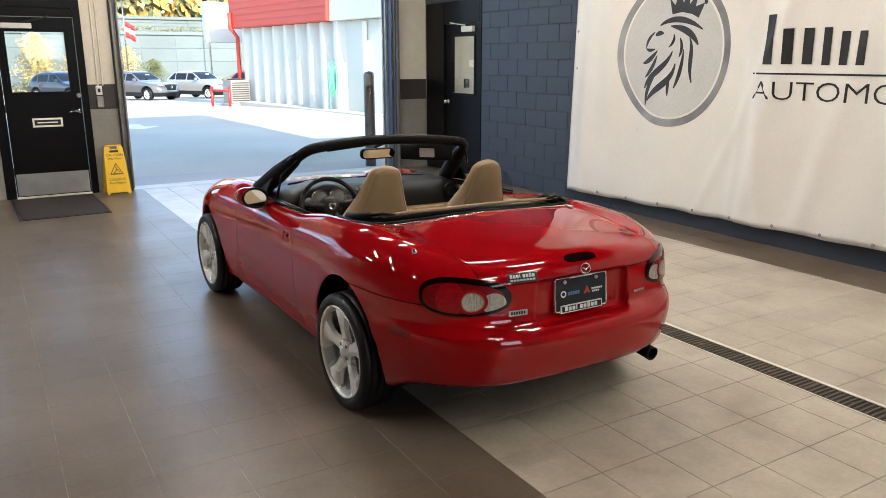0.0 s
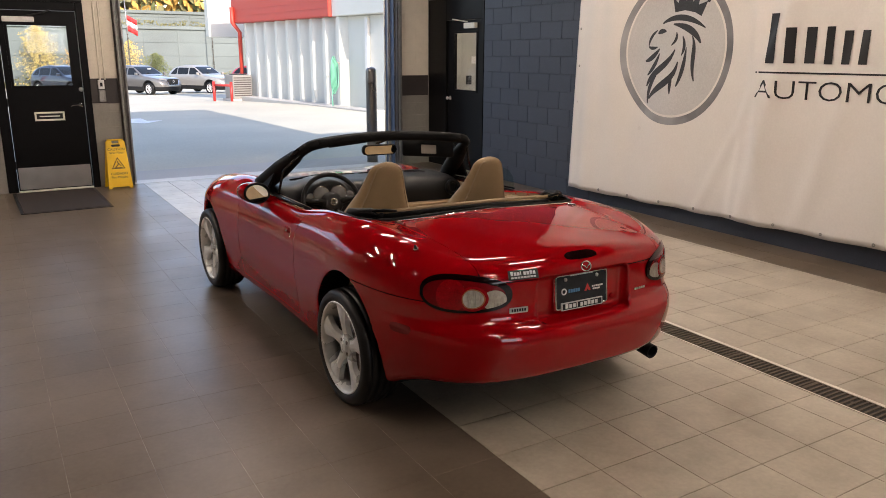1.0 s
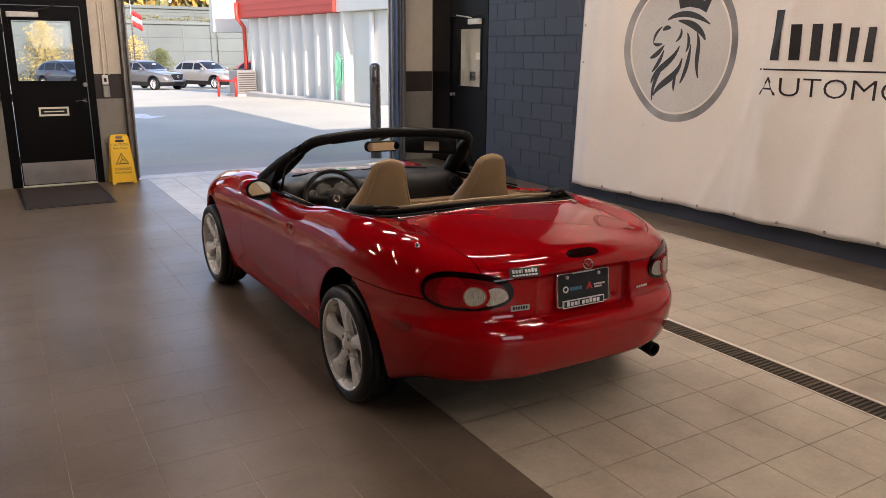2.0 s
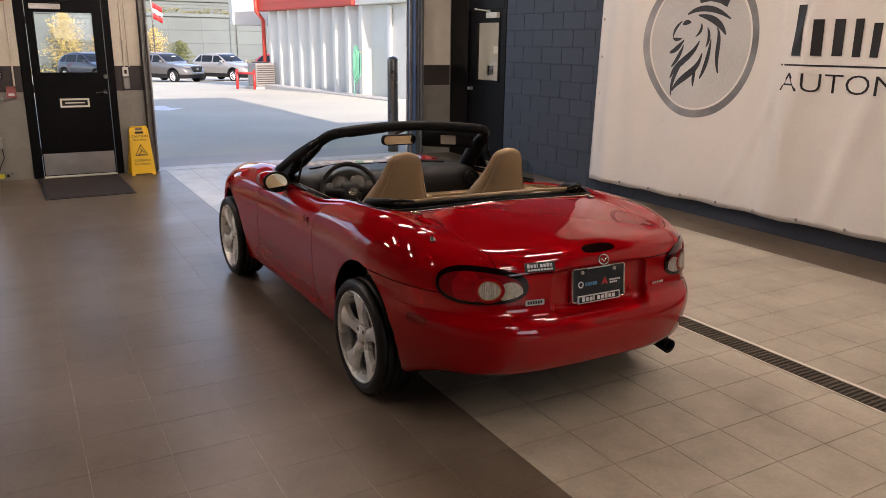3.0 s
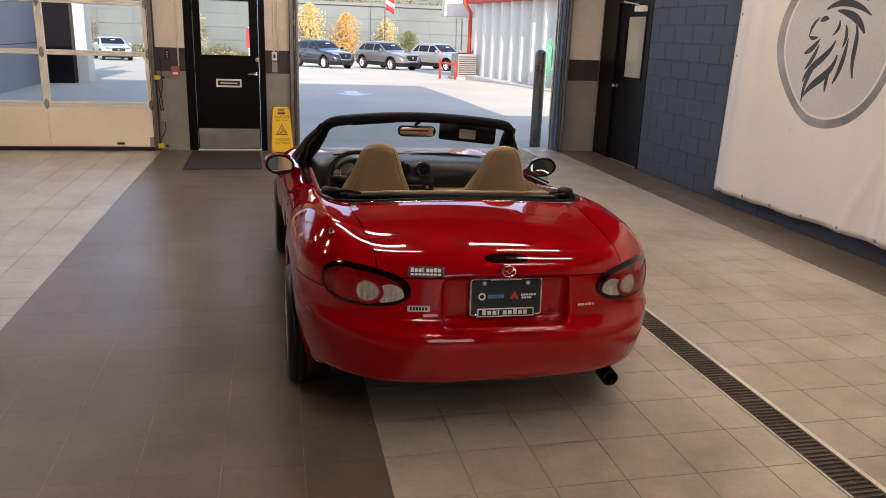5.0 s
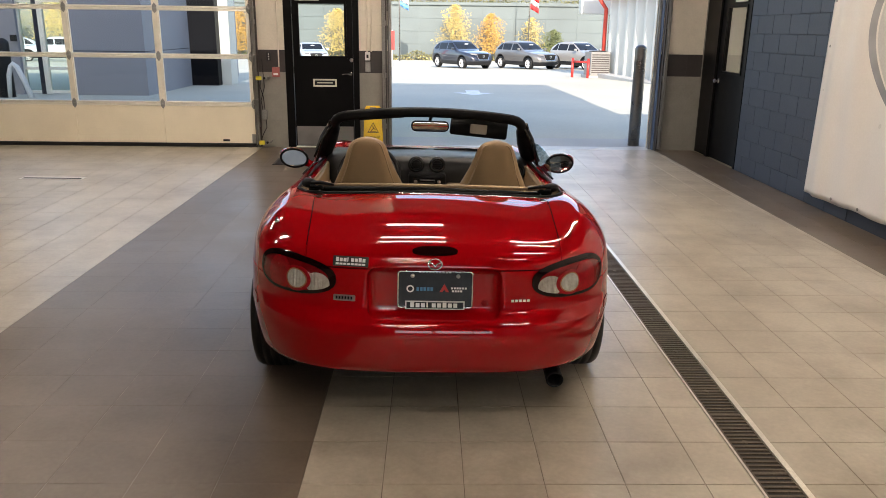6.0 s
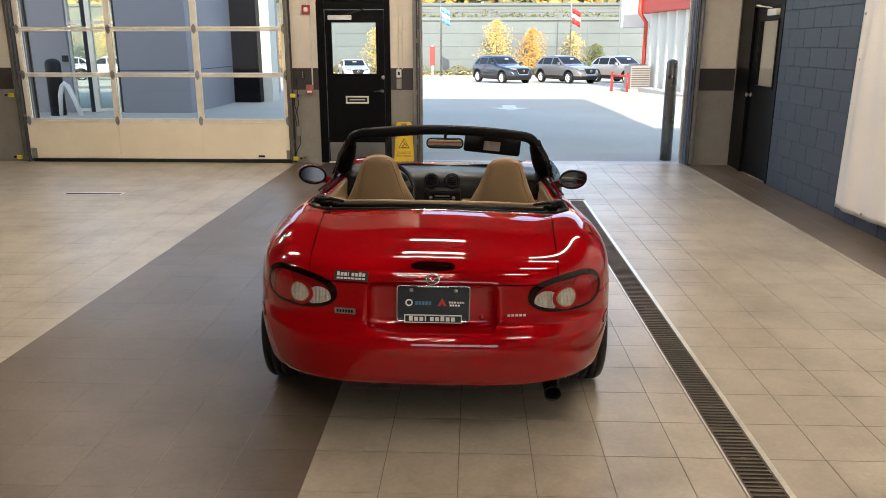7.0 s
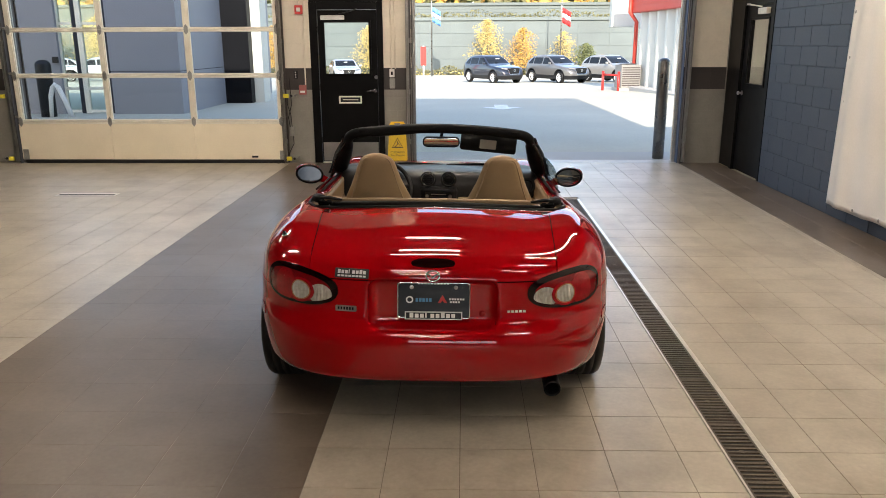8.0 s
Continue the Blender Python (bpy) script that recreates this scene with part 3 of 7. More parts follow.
def photo_eye(x, z, side):
    top = thing("photo_sensor", "small yellow safety sensor on a bracket beside the track", "sensor", "safety sensors beside the garage door")
    y = WALL - 0.14
    part("bracket", box((x, y, z - 0.012), (x + side * 0.14, y + 0.01, z + 0.012), 0.002), M["track"], top)
    part("sensor", box((x - side * 0.03, y - 0.035, z - 0.03), (x + side * 0.05, y - 0.001, z + 0.03), 0.006), M["sensor_yellow"], top, "yellow sensor body")
    part("lens", lathe([(0.001, 0), (0.018, 0), (0.018, 0.02), (0.001, 0.024)], 14, m=pose(x + side * 0.09, y - 0.002, z, 90)), M["black_plastic"], top)
    part("lug", box((x + side * 0.125, y - 0.03, z - 0.016), (x + side * 0.14, WALL - 0.001, z + 0.016), 0.002), M["track"], top)


def sensor_cable():
    top = thing("junction_box", "small grey junction box with hanging cables", "junction box")
    part("housing", box((-2.45, WALL - 0.06, 0.42), (-2.38, WALL - 0.001, 0.56), 0.005), M["track"], top)
    for pts in ([(-2.41, WALL - 0.03, 0.56), (-2.42, WALL - 0.04, 0.75), (-2.46, WALL - 0.05, 0.9), (-2.45, WALL - 0.04, 1.05)],
                [(-2.40, WALL - 0.03, 0.42), (-2.39, WALL - 0.05, 0.3), (-2.44, WALL - 0.09, 0.2), (-2.46, WALL - 0.12, 0.14)],
                [(-2.44, WALL - 0.03, 0.56), (-2.46, WALL - 0.03, 0.7), (-2.40, WALL - 0.03, 0.9), (-2.42, WALL - 0.03, 1.3)],
                [(-2.47, WALL - 0.14, 0.11), (-2.53, WALL - 0.15, 0.03), (-2.62, WALL - 0.14, 0.012), (-2.66, WALL - 0.13, 0.012)]):
        part("cable", tube(pts, 0.006, seg=6), M["black_plastic"], top)


fire_alarm()
pull_station()
key_reader()
light_switch()
for z in (1.035, 0.085):
    photo_eye(-2.46, z, 1)
    photo_eye(-6.79, z, -1)
sensor_cable()


# ---------------------------------------------------------------- wet floor sign
def letters(text, size, mat, m, parent, name="lettering", depth=0.0008, width=0.0):
    """Raised letters from the built-in font, their baseline centred on the origin of m."""
    cu = bpy.data.curves.new(name, "FONT")
    cu.body, cu.size, cu.align_x, cu.extrude, cu.resolution_u = text, size, "CENTER", depth, 3
    tmp = new(name, cu)
    me = bpy.data.meshes.new_from_object(tmp.evaluated_get(bpy.context.evaluated_depsgraph_get()))
    bpy.data.objects.remove(tmp)
    if width:
        xs = [v.co.x for v in me.vertices]
        me.transform(Matrix.Diagonal((width / (max(xs) - min(xs)), 1, 1, 1)))
    me.transform(m)
    me.materials.append(mat)
    ob = new(name, me)
    ob.parent = parent
    return ob


def wet_floor_sign(m):
    top = thing("wet_floor_sign", "yellow plastic folding wet floor caution sign standing open", "floor sign", at=m)
    for k, name in ((-1, "front_panel"), (1, "rear_panel")):
        lean = pose(0, k * 0.13, 0, 90 + k * 11.5, 0, 0)
        outline = [(-0.155, 0.0), (-0.115, 0.0), (-0.105, 0.025), (0.105, 0.025), (0.115, 0.0), (0.155, 0.0), (0.12, 0.62), (0.105, 0.645), (0.045, 0.645), (0.045, 0.60), (-0.045, 0.60), (-0.045, 0.645), (-0.105, 0.645), (-0.12, 0.62)]
        bm = prism(outline, 0.018, lean @ Matrix.Translation((0, 0, -0.009)), 0.003)
        panel = part(name, bm, M["yellow"], top)
        if k < 0:
            face = lean @ Matrix.Translation((0, 0, 0.0095))
            letters("CAUTION", 0.048, M["ink"], face @ Matrix.Translation((0, 0.51, 0)), panel)
            letters("Wet Floor", 0.042, M["ink"], face @ Matrix.Translation((0, 0.465, 0)), panel)
            letters("CUIDADO", 0.046, M["ink"], face @ Matrix.Translation((0, 0.185, 0)), panel)
            letters("Piso Mojado", 0.042, M["ink"], face @ Matrix.Translation((0, 0.14, 0)), panel)
            tri = bmesh.new()
            corners = [Vector((-0.085, 0.265)), Vector((0.085, 0.265)), Vector((0, 0.42))]
            mid = sum(corners, Vector((0, 0))) / 3
            inner = [mid + (c - mid) * 0.82 for c in corners]
            ov, iv = [tri.verts.new(face @ Vector((c.x, c.y, 0.0006))) for c in corners], [tri.verts.new(face @ Vector((c.x, c.y, 0.0006))) for c in inner]
            for i in range(3):
                tri.faces.new((ov[i], ov[(i + 1) % 3], iv[(i + 1) % 3], iv[i]))
            part("warning_triangle", tri, M["ink"], panel, "black printed warning triangle")
            bars = bmesh.new()
            for (ax, ay), (bx, by), w in (((-0.035, 0.285), (0.012, 0.335), 0.010), ((0.005, 0.325), (-0.006, 0.37), 0.012), ((-0.05, 0.28), (0.05, 0.28), 0.007), ((0.01, 0.335), (0.038, 0.30), 0.009)):
                d = (Vector((bx, by)) - Vector((ax, ay))).normalized() * w
                nrm = Vector((-d.y, d.x)) * 0.5
                bars.faces.new([bars.verts.new(face @ Vector((*q, 0.0006))) for q in (Vector((ax, ay)) - nrm, Vector((bx, by)) - nrm, Vector((bx, by)) + nrm, Vector((ax, ay)) + nrm)])
            part("slip_mark", bars, M["ink"], panel, "black printed slip symbol")
            part("carry_slot", prism(rounded(0.11, 0.03, 0.012), 0.0012, face @ Matrix.Translation((0, 0.575, 0)), 0), M["ink"], panel, "dark carrying slot")
    part("hinge_bar", tube([(-0.1, 0, 0.638), (0.1, 0, 0.638)], 0.012, seg=10), M["yellow"], top)
    return top


wet_floor_sign(pose(-0.775, 8.54, 0.0, 0, 0, 3))


# ---------------------------------------------------------------- door mat
def door_mat():
    top = thing("door_mat", "dark brown ribbed carpet mat lying before the black door", "door mat", at=pose(-1.545, 7.86, 0, 0, 0, 1.0))
    part("carpet", box((-0.455, -0.72, 0.001), (0.455, 0.72, 0.012), 0.004), M["mat"], top)
    rim = bmesh.new()
    for a, b in (((-0.485, -0.75, 0.0005), (-0.456, 0.75, 0.008)), ((0.456, -0.75, 0.0005), (0.485, 0.75, 0.008)), ((-0.456, -0.75, 0.0005), (0.456, -0.721, 0.008)), ((-0.456, 0.721, 0.0005), (0.456, 0.75, 0.008))):
        box(a, b, 0.002, rim)
    part("rubber_edge", rim, M["black_plastic"], top, "black rubber edge")


door_mat()


# ---------------------------------------------------------------- banner
BANNER_X = 4.075


def banner():
    y_left, y_right, z0, z1 = 4.76, -5.2, 0.15, 4.05
    top = thing("banner", "large white vinyl banner hung on the blue wall, slightly creased", "banner")

    def bulge(y, z):
        """How far the cloth hangs out from its plane."""
        s = y_left - y
        v = (z - z0) / (z1 - z0)
        taut = 0.35 + 0.65 * min(v * 3, 1)
        fold = (0.030 * math.sin(s * 2.3 + 1.1 * v) + 0.024 * math.sin(s * 5.1 - 4.0 * v + 0.7) * (1 - 0.4 * v)) * taut
        fold += 0.034 * math.exp(-((s - 0.28 - 0.1 * v) / 0.10) ** 2) + 0.022 * math.exp(-((s - 0.75 + 0.2 * v) / 0.12) ** 2)
        fold += 0.036 * math.exp(-((s - 3.35 + 0.75 * (1 - v)) / 0.12) ** 2)
        fold += 0.026 * math.exp(-((s - 2.35 - 0.5 * (1 - v)) / 0.09) ** 2) + 0.028 * math.exp(-((s - 4.4 + 1.2 * (1 - v)) / 0.12) ** 2)
        fold += 0.014 * math.exp(-((s - 3.9 + 1.9 * (1 - v)) / 0.06) ** 2) + 0.012 * math.exp(-((s - 2.75 + 0.3 * (1 - v)) / 0.05) ** 2)
        fold += 0.009 * math.sin(s * 9.5 + 2.0 * v + 0.6 * math.sin(s * 1.7)) * taut
        low = 0.005 * math.sin(s * 7.0) * max(0, 1 - v * 4) + 0.007 * math.sin(s * 13.0 + 6.0 * v) * max(0, 1 - v * 6) * min(1.0, v * 12)
        return max((fold + low) * min(1.0, max(s, 0) * 5), -0.025)

    def skin(yy, z, lift=0.0):
        return Vector((BANNER_X - bulge(yy, z) - lift, yy * 0.97 + 0.255, z * 1.028 - 0.012))

    def slant(yy, z):
        """The free edge leans: its foot hangs further along the wall than its top."""
        return max(min(0.085 - 0.035 * (z - z0), 0.085), -0.02) * max(0.0, 1 - (y_left - yy) / 1.2) ** 2

    def leaning(yy, z):
        p = skin(yy, z)
        return p + Vector((0, slant(yy, z), 0))

    cols, rows = 260, 70
    bm = bmesh.new()
    grid = [[bm.verts.new(leaning(y_left + (y_right - y_left) * i / cols, z0 + (0.012 * (y_left - (y_left + (y_right - y_left) * i / cols)) + 0.006 * math.sin(i * 0.32)) * (1 - j / rows) ** 6 + (z1 - z0) * j / rows)) for j in range(rows + 1)] for i in range(cols + 1)]
    for i in range(cols):
        for j in range(rows):
            bm.faces.new((grid[i][j], grid[i + 1][j], grid[i + 1][j + 1], grid[i][j + 1]))
    sheet = part("sheet", bm, M["vinyl"], top, "", True)
    mod = sheet.modifiers.new("thickness", "SOLIDIFY")
    mod.thickness, mod.offset = 0.003, 1

    def print_on(name, outlines, mat, label="", step=0.05, lift=0.0045):
        """Prints flat outlines (y to the reader's right, z up) on the sheet."""
        b = bmesh.new()
        for outline in outlines:
            f = b.faces.new([b.verts.new((u, w, 0)) for u, w in outline])
        bmesh.ops.remove_doubles(b, verts=b.verts[:], dist=1e-4)
        bmesh.ops.triangulate(b, faces=b.faces[:])
        for _ in range(7):
            longs = [e for e in b.edges if e.calc_length() > step * 2]
            if longs:
                bmesh.ops.subdivide_edges(b, edges=longs, cuts=1)
                bmesh.ops.triangulate(b, faces=b.faces[:])
        for v in b.verts:
            if v.co.x < -2.35:
                v.co = skin(3.2 + 0.022 - (v.co.x + 3.2), v.co.y - 0.008, lift)
            else:
                v.co = skin(-0.06 - v.co.x, v.co.y - 0.004, lift)
        part(name, b, mat, top, label, True)

    cy, cz, R = -3.2, 1.80, 0.765
    ring = lambda r0, r1, n=72: [[(cy + r * math.cos(a), cz + r * math.sin(a)) for r, a in ((r0, k), (r1, k), (r1, k2), (r0, k2))] for k, k2 in ((2 * math.pi * i / n, 2 * math.pi * (i + 1) / n) for i in range(n))]
    print_on("emblem_disc", [[(cy, cz), (cy + 0.67 * math.cos(a), cz + 0.67 * math.sin(a)), (cy + 0.67 * math.cos(b2), cz + 0.67 * math.sin(b2))] for a, b2 in ((2 * math.pi * i / 48, 2 * math.pi * (i + 1) / 48) for i in range(48))], M["vinyl_grey"], "pale grey printed disc", lift=0.0042)
    print_on("emblem_ring", ring(0.688, R), M["ink_grey"], "grey printed ring")
    print_on("emblem_ring", ring(0.666, 0.679), M["vinyl"], "thin white printed ring", lift=0.0055)

    def stroke(points, widths, n=14):
        """A tapering brush stroke through three or four points."""
        P = [Vector(p) for p in points]
        left, right = [], []
        for i in range(n + 1):
            t = i / n
            q = P[:]
            while len(q) > 1:
                q = [a.lerp(b2, t) for a, b2 in zip(q, q[1:])]
            d = P[:]
            d = [b2 - a for a, b2 in zip(d, d[1:])]
            while len(d) > 1:
                d = [a.lerp(b2, t) for a, b2 in zip(d, d[1:])]
            nrm = Vector((-d[0].y, d[0].x)).normalized()
            w = widths * math.sin(math.pi * min(max(0.06 + 0.9 * t, 0), 1)) ** 0.8 * 0.5
            left.append(q[0] + nrm * w)
            right.append(q[0] - nrm * w)
        return [[(a.x, a.y) for a in (left[i], left[i + 1], right[i + 1], right[i])] for i in range(n)]

    for pts, w in (
            ([(-0.30, 0.18), (-0.25, 0.215), (-0.18, 0.20)], 0.05), ([(-0.31, 0.215), (-0.43, 0.15), (-0.43, 0.05)], 0.035),
            ([(-0.43, 0.05), (-0.38, 0.02), (-0.29, 0.045)], 0.035), ([(-0.465, -0.10), (-0.36, -0.08), (-0.255, 0.03)], 0.055),
            ([(-0.42, -0.245), (-0.305, -0.15), (-0.255, -0.02)], 0.05), ([(-0.42, -0.36), (-0.37, -0.20), (-0.12, -0.17), (-0.04, 0.02)], 0.07),
            ([(-0.385, -0.54), (-0.40, -0.37), (-0.33, -0.28), (-0.27, -0.23)], 0.055), ([(-0.37, -0.49), (-0.27, -0.33), (-0.02, -0.32), (0.01, -0.10)], 0.075),
            ([(-0.065, -0.43), (-0.08, -0.32), (-0.05, -0.26)], 0.04), ([(0.01, -0.35), (0.10, -0.19), (0.11, 0.04)], 0.05),
            ([(0.24, -0.29), (0.165, -0.10), (0.26, 0.03), (0.18, 0.15)], 0.055), ([(0.30, 0.08), (0.20, 0.24), (-0.09, 0.27)], 0.07),
            ([(-0.04, 0.19), (-0.005, 0.12), (-0.10, 0.06)], 0.035), ([(0.05, 0.15), (0.11, 0.05), (0.05, -0.04)], 0.04),
            ([(-0.24, 0.28), (-0.08, 0.37), (0.15, 0.34), (0.35, 0.225)], 0.06)):
        print_on("emblem_stroke", stroke([(cy + 0.06 + a, cz - 0.02 + b2) for a, b2 in pts], w), M["ink_dark"], "dark grey printed brush stroke", lift=0.0062)
    crown = [(-0.085, 0.385), (-0.135, 0.545), (-0.055, 0.475), (0.005, 0.615), (0.06, 0.49), (0.145, 0.64), (0.15, 0.475), (0.265, 0.575), (0.235, 0.445), (0.36, 0.475), (0.285, 0.335), (0.19, 0.375), (0.05, 0.40)]
    print_on("emblem_crown", [[(cy + 0.06 + a, cz - 0.02 + b2) for a, b2 in crown]], M["ink_dark"], "dark grey printed crown shape", lift=0.0062)
    for a, b2 in ((-0.135, 0.56), (0.005, 0.632), (0.147, 0.657), (0.272, 0.59), (0.372, 0.483)):
        print_on("crown_ball", [[(cy + 0.06 + a + 0.024 * math.cos(q), cz - 0.02 + b2 + 0.024 * math.sin(q)) for q in (math.pi * k / 6 for k in range(12))]], M["ink_dark"], "", lift=0.0066)

    # the large name is a row of plain upright bars, with a rule and a word below
    bar = lambda a, b2, c, d: [(-a, c), (-b2, c), (-b2, d), (-a, d)]
    big = [bar(2.06, 1.955, 1.672, 2.10)]
    big += [bar(1.86, 1.765, 1.675, 1.975), bar(1.675, 1.575, 1.675, 1.975)]
    big += [bar(1.485, 1.41, 1.67, 1.975), bar(1.33, 1.255, 1.67, 1.94), bar(1.175, 1.10, 1.67, 1.94)]
    for k in range(6):
        a = 0.8 - 0.42 * k
        big += [bar(a, a - 0.09, 1.67, 2.02 if k % 2 else 1.97), bar(a - 0.271, a - 0.35, 1.67, 1.97)]
    for one_bar in big:
        print_on("name_bar", [one_bar], M["ink"], "large dark printed bar", step=0.02, lift=0.009)
    print_on("rule", [bar(2.17, -2.4, 1.585, 1.6)], M["ink"], "thin dark printed rule", lift=0.007)
    # AUTOMOTIVE under the rule
    cu = bpy.data.curves.new("lettering", "FONT")
    cu.body, cu.size, cu.resolution_u, cu.offset = "AUTOMOTIVE", 0.235, 3, -0.0025
    tmp = new("lettering", cu)
    me = bpy.data.meshes.new_from_object(tmp.evaluated_get(bpy.context.evaluated_depsgraph_get()))
    bpy.data.objects.remove(tmp)
    xs = [v.co.x for v in me.vertices]
    k = 2.02 / (max(xs) - min(xs))
    for v in me.vertices:
        u, w = v.co.x * k, v.co.y
        v.co = skin(2.098 - u, 1.362 + w, 0.008)
    me.flip_normals()
    me.materials.append(M["ink"])
    word = new("lettering", me)
    word.parent = top
    word["label"] = "dark printed word AUTOMOTIVE"
    # eyelets along the edge
    for u, w in [(0.03, 0.2 + 0.42 * i) for i in range(9)] + [(0.5 * i, 0.035) for i in range(1, 19)]:
        p = skin(y_left - u, z0 + w + 0.012 * u * (w < 0.1), 0.002)
        part("eyelet", lathe([(0.005, 0.0), (0.005, 0.006), (0.013, 0.006), (0.016, 0.002), (0.016, 0.0)], 12, m=Matrix.Translation(p) @ pose(0, 0, 0, 0, -90)), M["track"], top)
    # battens that hold the cloth off the wall
    for w in (1.0, 3.9):
        part("batten", box((BANNER_X + 0.03, y_right + 0.3, w), (RIGHT + 0.011, y_left - 0.15, w + 0.06)), M["brown_frame"], top)
    return top


banner()


# ---------------------------------------------------------------- floor drain
M["steel_edge"] = material("worn_bright_edge", (0.85, 0.80, 0.72), 0.3, metal=0.5, vary=0.12, fine=90)


def floor_drain(y0=-5.0, y1=5.85):
    top = thing("floor_drain", "long narrow floor drain with a rusty slotted iron grate", "floor drain")
    x0, x1 = 1.408, 1.592
    part("channel", box((x0 + 0.011, y0, -0.004), (x1 - 0.011, y1, -0.003)), M["pit"], top)
    for a, b in ((x0, x0 + 0.010), (x1 - 0.014, x1 + 0.012)):
        part("edge_rail", box((a, y0, -0.004), (b, y1, 0.005), 0.001), M["steel_edge"], top, "pale metal edge rail")
    part("edge_rail", box((x0 + 0.0101, y1 - 0.012, -0.004), (x1 - 0.0141, y1, 0.005), 0.001), M["alu"], top)
    seg = 0.5
    n = int((y1 - 0.012 - y0) / seg)
    bars = bmesh.new()
    for a in (x0 + 0.0105, x1 - 0.0235):
        box((a, -0.0 - seg, -0.0029), (a + 0.009, -0.003, 0.003), bm=bars)
    k = 16
    for i in range(k):
        y = -seg + (i + 0.2) * seg / k
        box((x0 + 0.0195, y, -0.0029), (x1 - 0.0235, y + 0.0135, 0.0028), bm=bars)
    lathe([(0.001, -0.0028), (0.014, -0.0028), (0.014, 0.0022), (0.001, 0.0026)], 14, bars, pose((x0 + x1) / 2 - 0.006, -seg / 2 - 0.015, 0))
    box((x0 + 0.0195, -0.018, -0.0028), (x1 - 0.0236, -0.004, 0.003), bm=bars)
    first = part("grate", bars, M["grate"], top, "slotted iron grate")
    first.location = (0, y1 - 0.014, 0)
    for i in range(1, n):
        o = first.copy()
        scene.collection.objects.link(o)
        o.location = (0, y1 - 0.014 - i * seg, 0)
    return top


floor_drain()

slot = thing("floor_slot", "short steel slot plate set flush in the light floor", "floor plate", at=pose(-4.41, 6.06, 0))
part("plate", box((-0.37, -0.075, -0.003), (0.37, 0.075, 0.004), 0.001), M["steel_edge"], slot)
part("slit", box((-0.345, -0.05, 0.0042), (0.345, 0.012, 0.005)), M["pit"], slot, "dark slit")


# ---------------------------------------------------------------- outdoors
def ground_z(y):
    return -0.024 * (min(max(y, 24), 90) - 24) - 0.01


def ground():
    bm = bmesh.new()
    ys = [-900, -60, BACK - 0.3, WALL + 0.3, 12, 16, 20, 23, 24, 26, 30, 35, 40, 45, 50, 55, 60, 70, 80, 90, 200, 900]
    xs = [-900, -60, -25, -12, -6, 0, 6, 12, 25, 60, 900]
    v = [[bm.verts.new((x, y, ground_z(y))) for x in xs] for y in ys]
    for i in range(len(ys) - 1):
        for j in range(len(xs) - 1):
            bm.faces.new((v[i][j], v[i][j + 1], v[i + 1][j + 1], v[i + 1][j]))
    bmesh.ops.recalc_face_normals(bm, faces=bm.faces[:])
    structure("ground", bm, M["asphalt"], "wide pale asphalt yard in front of the building", "ground")
    structure("threshold", box((GATE_R[0], WALL + 0.002, -0.02), (GATE_R[1], WALL + 0.301, 0.002), 0.002), M["sill"], "pale worn concrete threshold of the gateway", "threshold")
    structure("pavement", box((GATE_R[0] - 0.3, WALL + 0.302, -0.3), (GATE_R[1] + 0.4, WALL + 1.25, -0.002), 0.004), M["concrete"], "concrete apron before the gateway", "pavement")


ground()

arrow = thing("road_arrow", "worn white arrow painted on the yard", "road marking", at=pose(1.34, 19.4, ground_z(19.4) + 0.004))
part("paint", prism([(-0.6, 0.0), (0, -0.8), (0.6, 0.0), (0.2, 0.0), (0.2, 0.9), (-0.2, 0.9), (-0.2, 0.0)], 0.003), M["road_paint"], arrow)


def bollard(x, y, h, r, mat, label):
    top = thing("bollard", label, "bollard", at=pose(x, y, ground_z(y)))
    prof = [(r * 1.0, -0.1), (r, h - r * 0.7)] + [(r * math.cos(a), h - r * 0.7 + r * 0.7 * math.sin(a)) for a in (radians(15 * k) for k in range(1, 6))]
    part("post", lathe(prof, 28), mat, top, "", True)
    return top


bollard(3.35, 9.20, 1.575, 0.09, M["bollard_paint"], "tall dark steel bollard beside the gateway")
bollard(-10.52, 16.6, 1.44, 0.19, M["black_plastic"], "dark steel bollard before the glazed entrance")


M["pier"] = material("near_black_cladding", (0.0035, 0.0038, 0.0055), 0.5, spec=0.12, vary=0.12, scale=0.6)
M["grey_pane"] = glass("tinted_pane", (0.86, 0.90, 0.86))


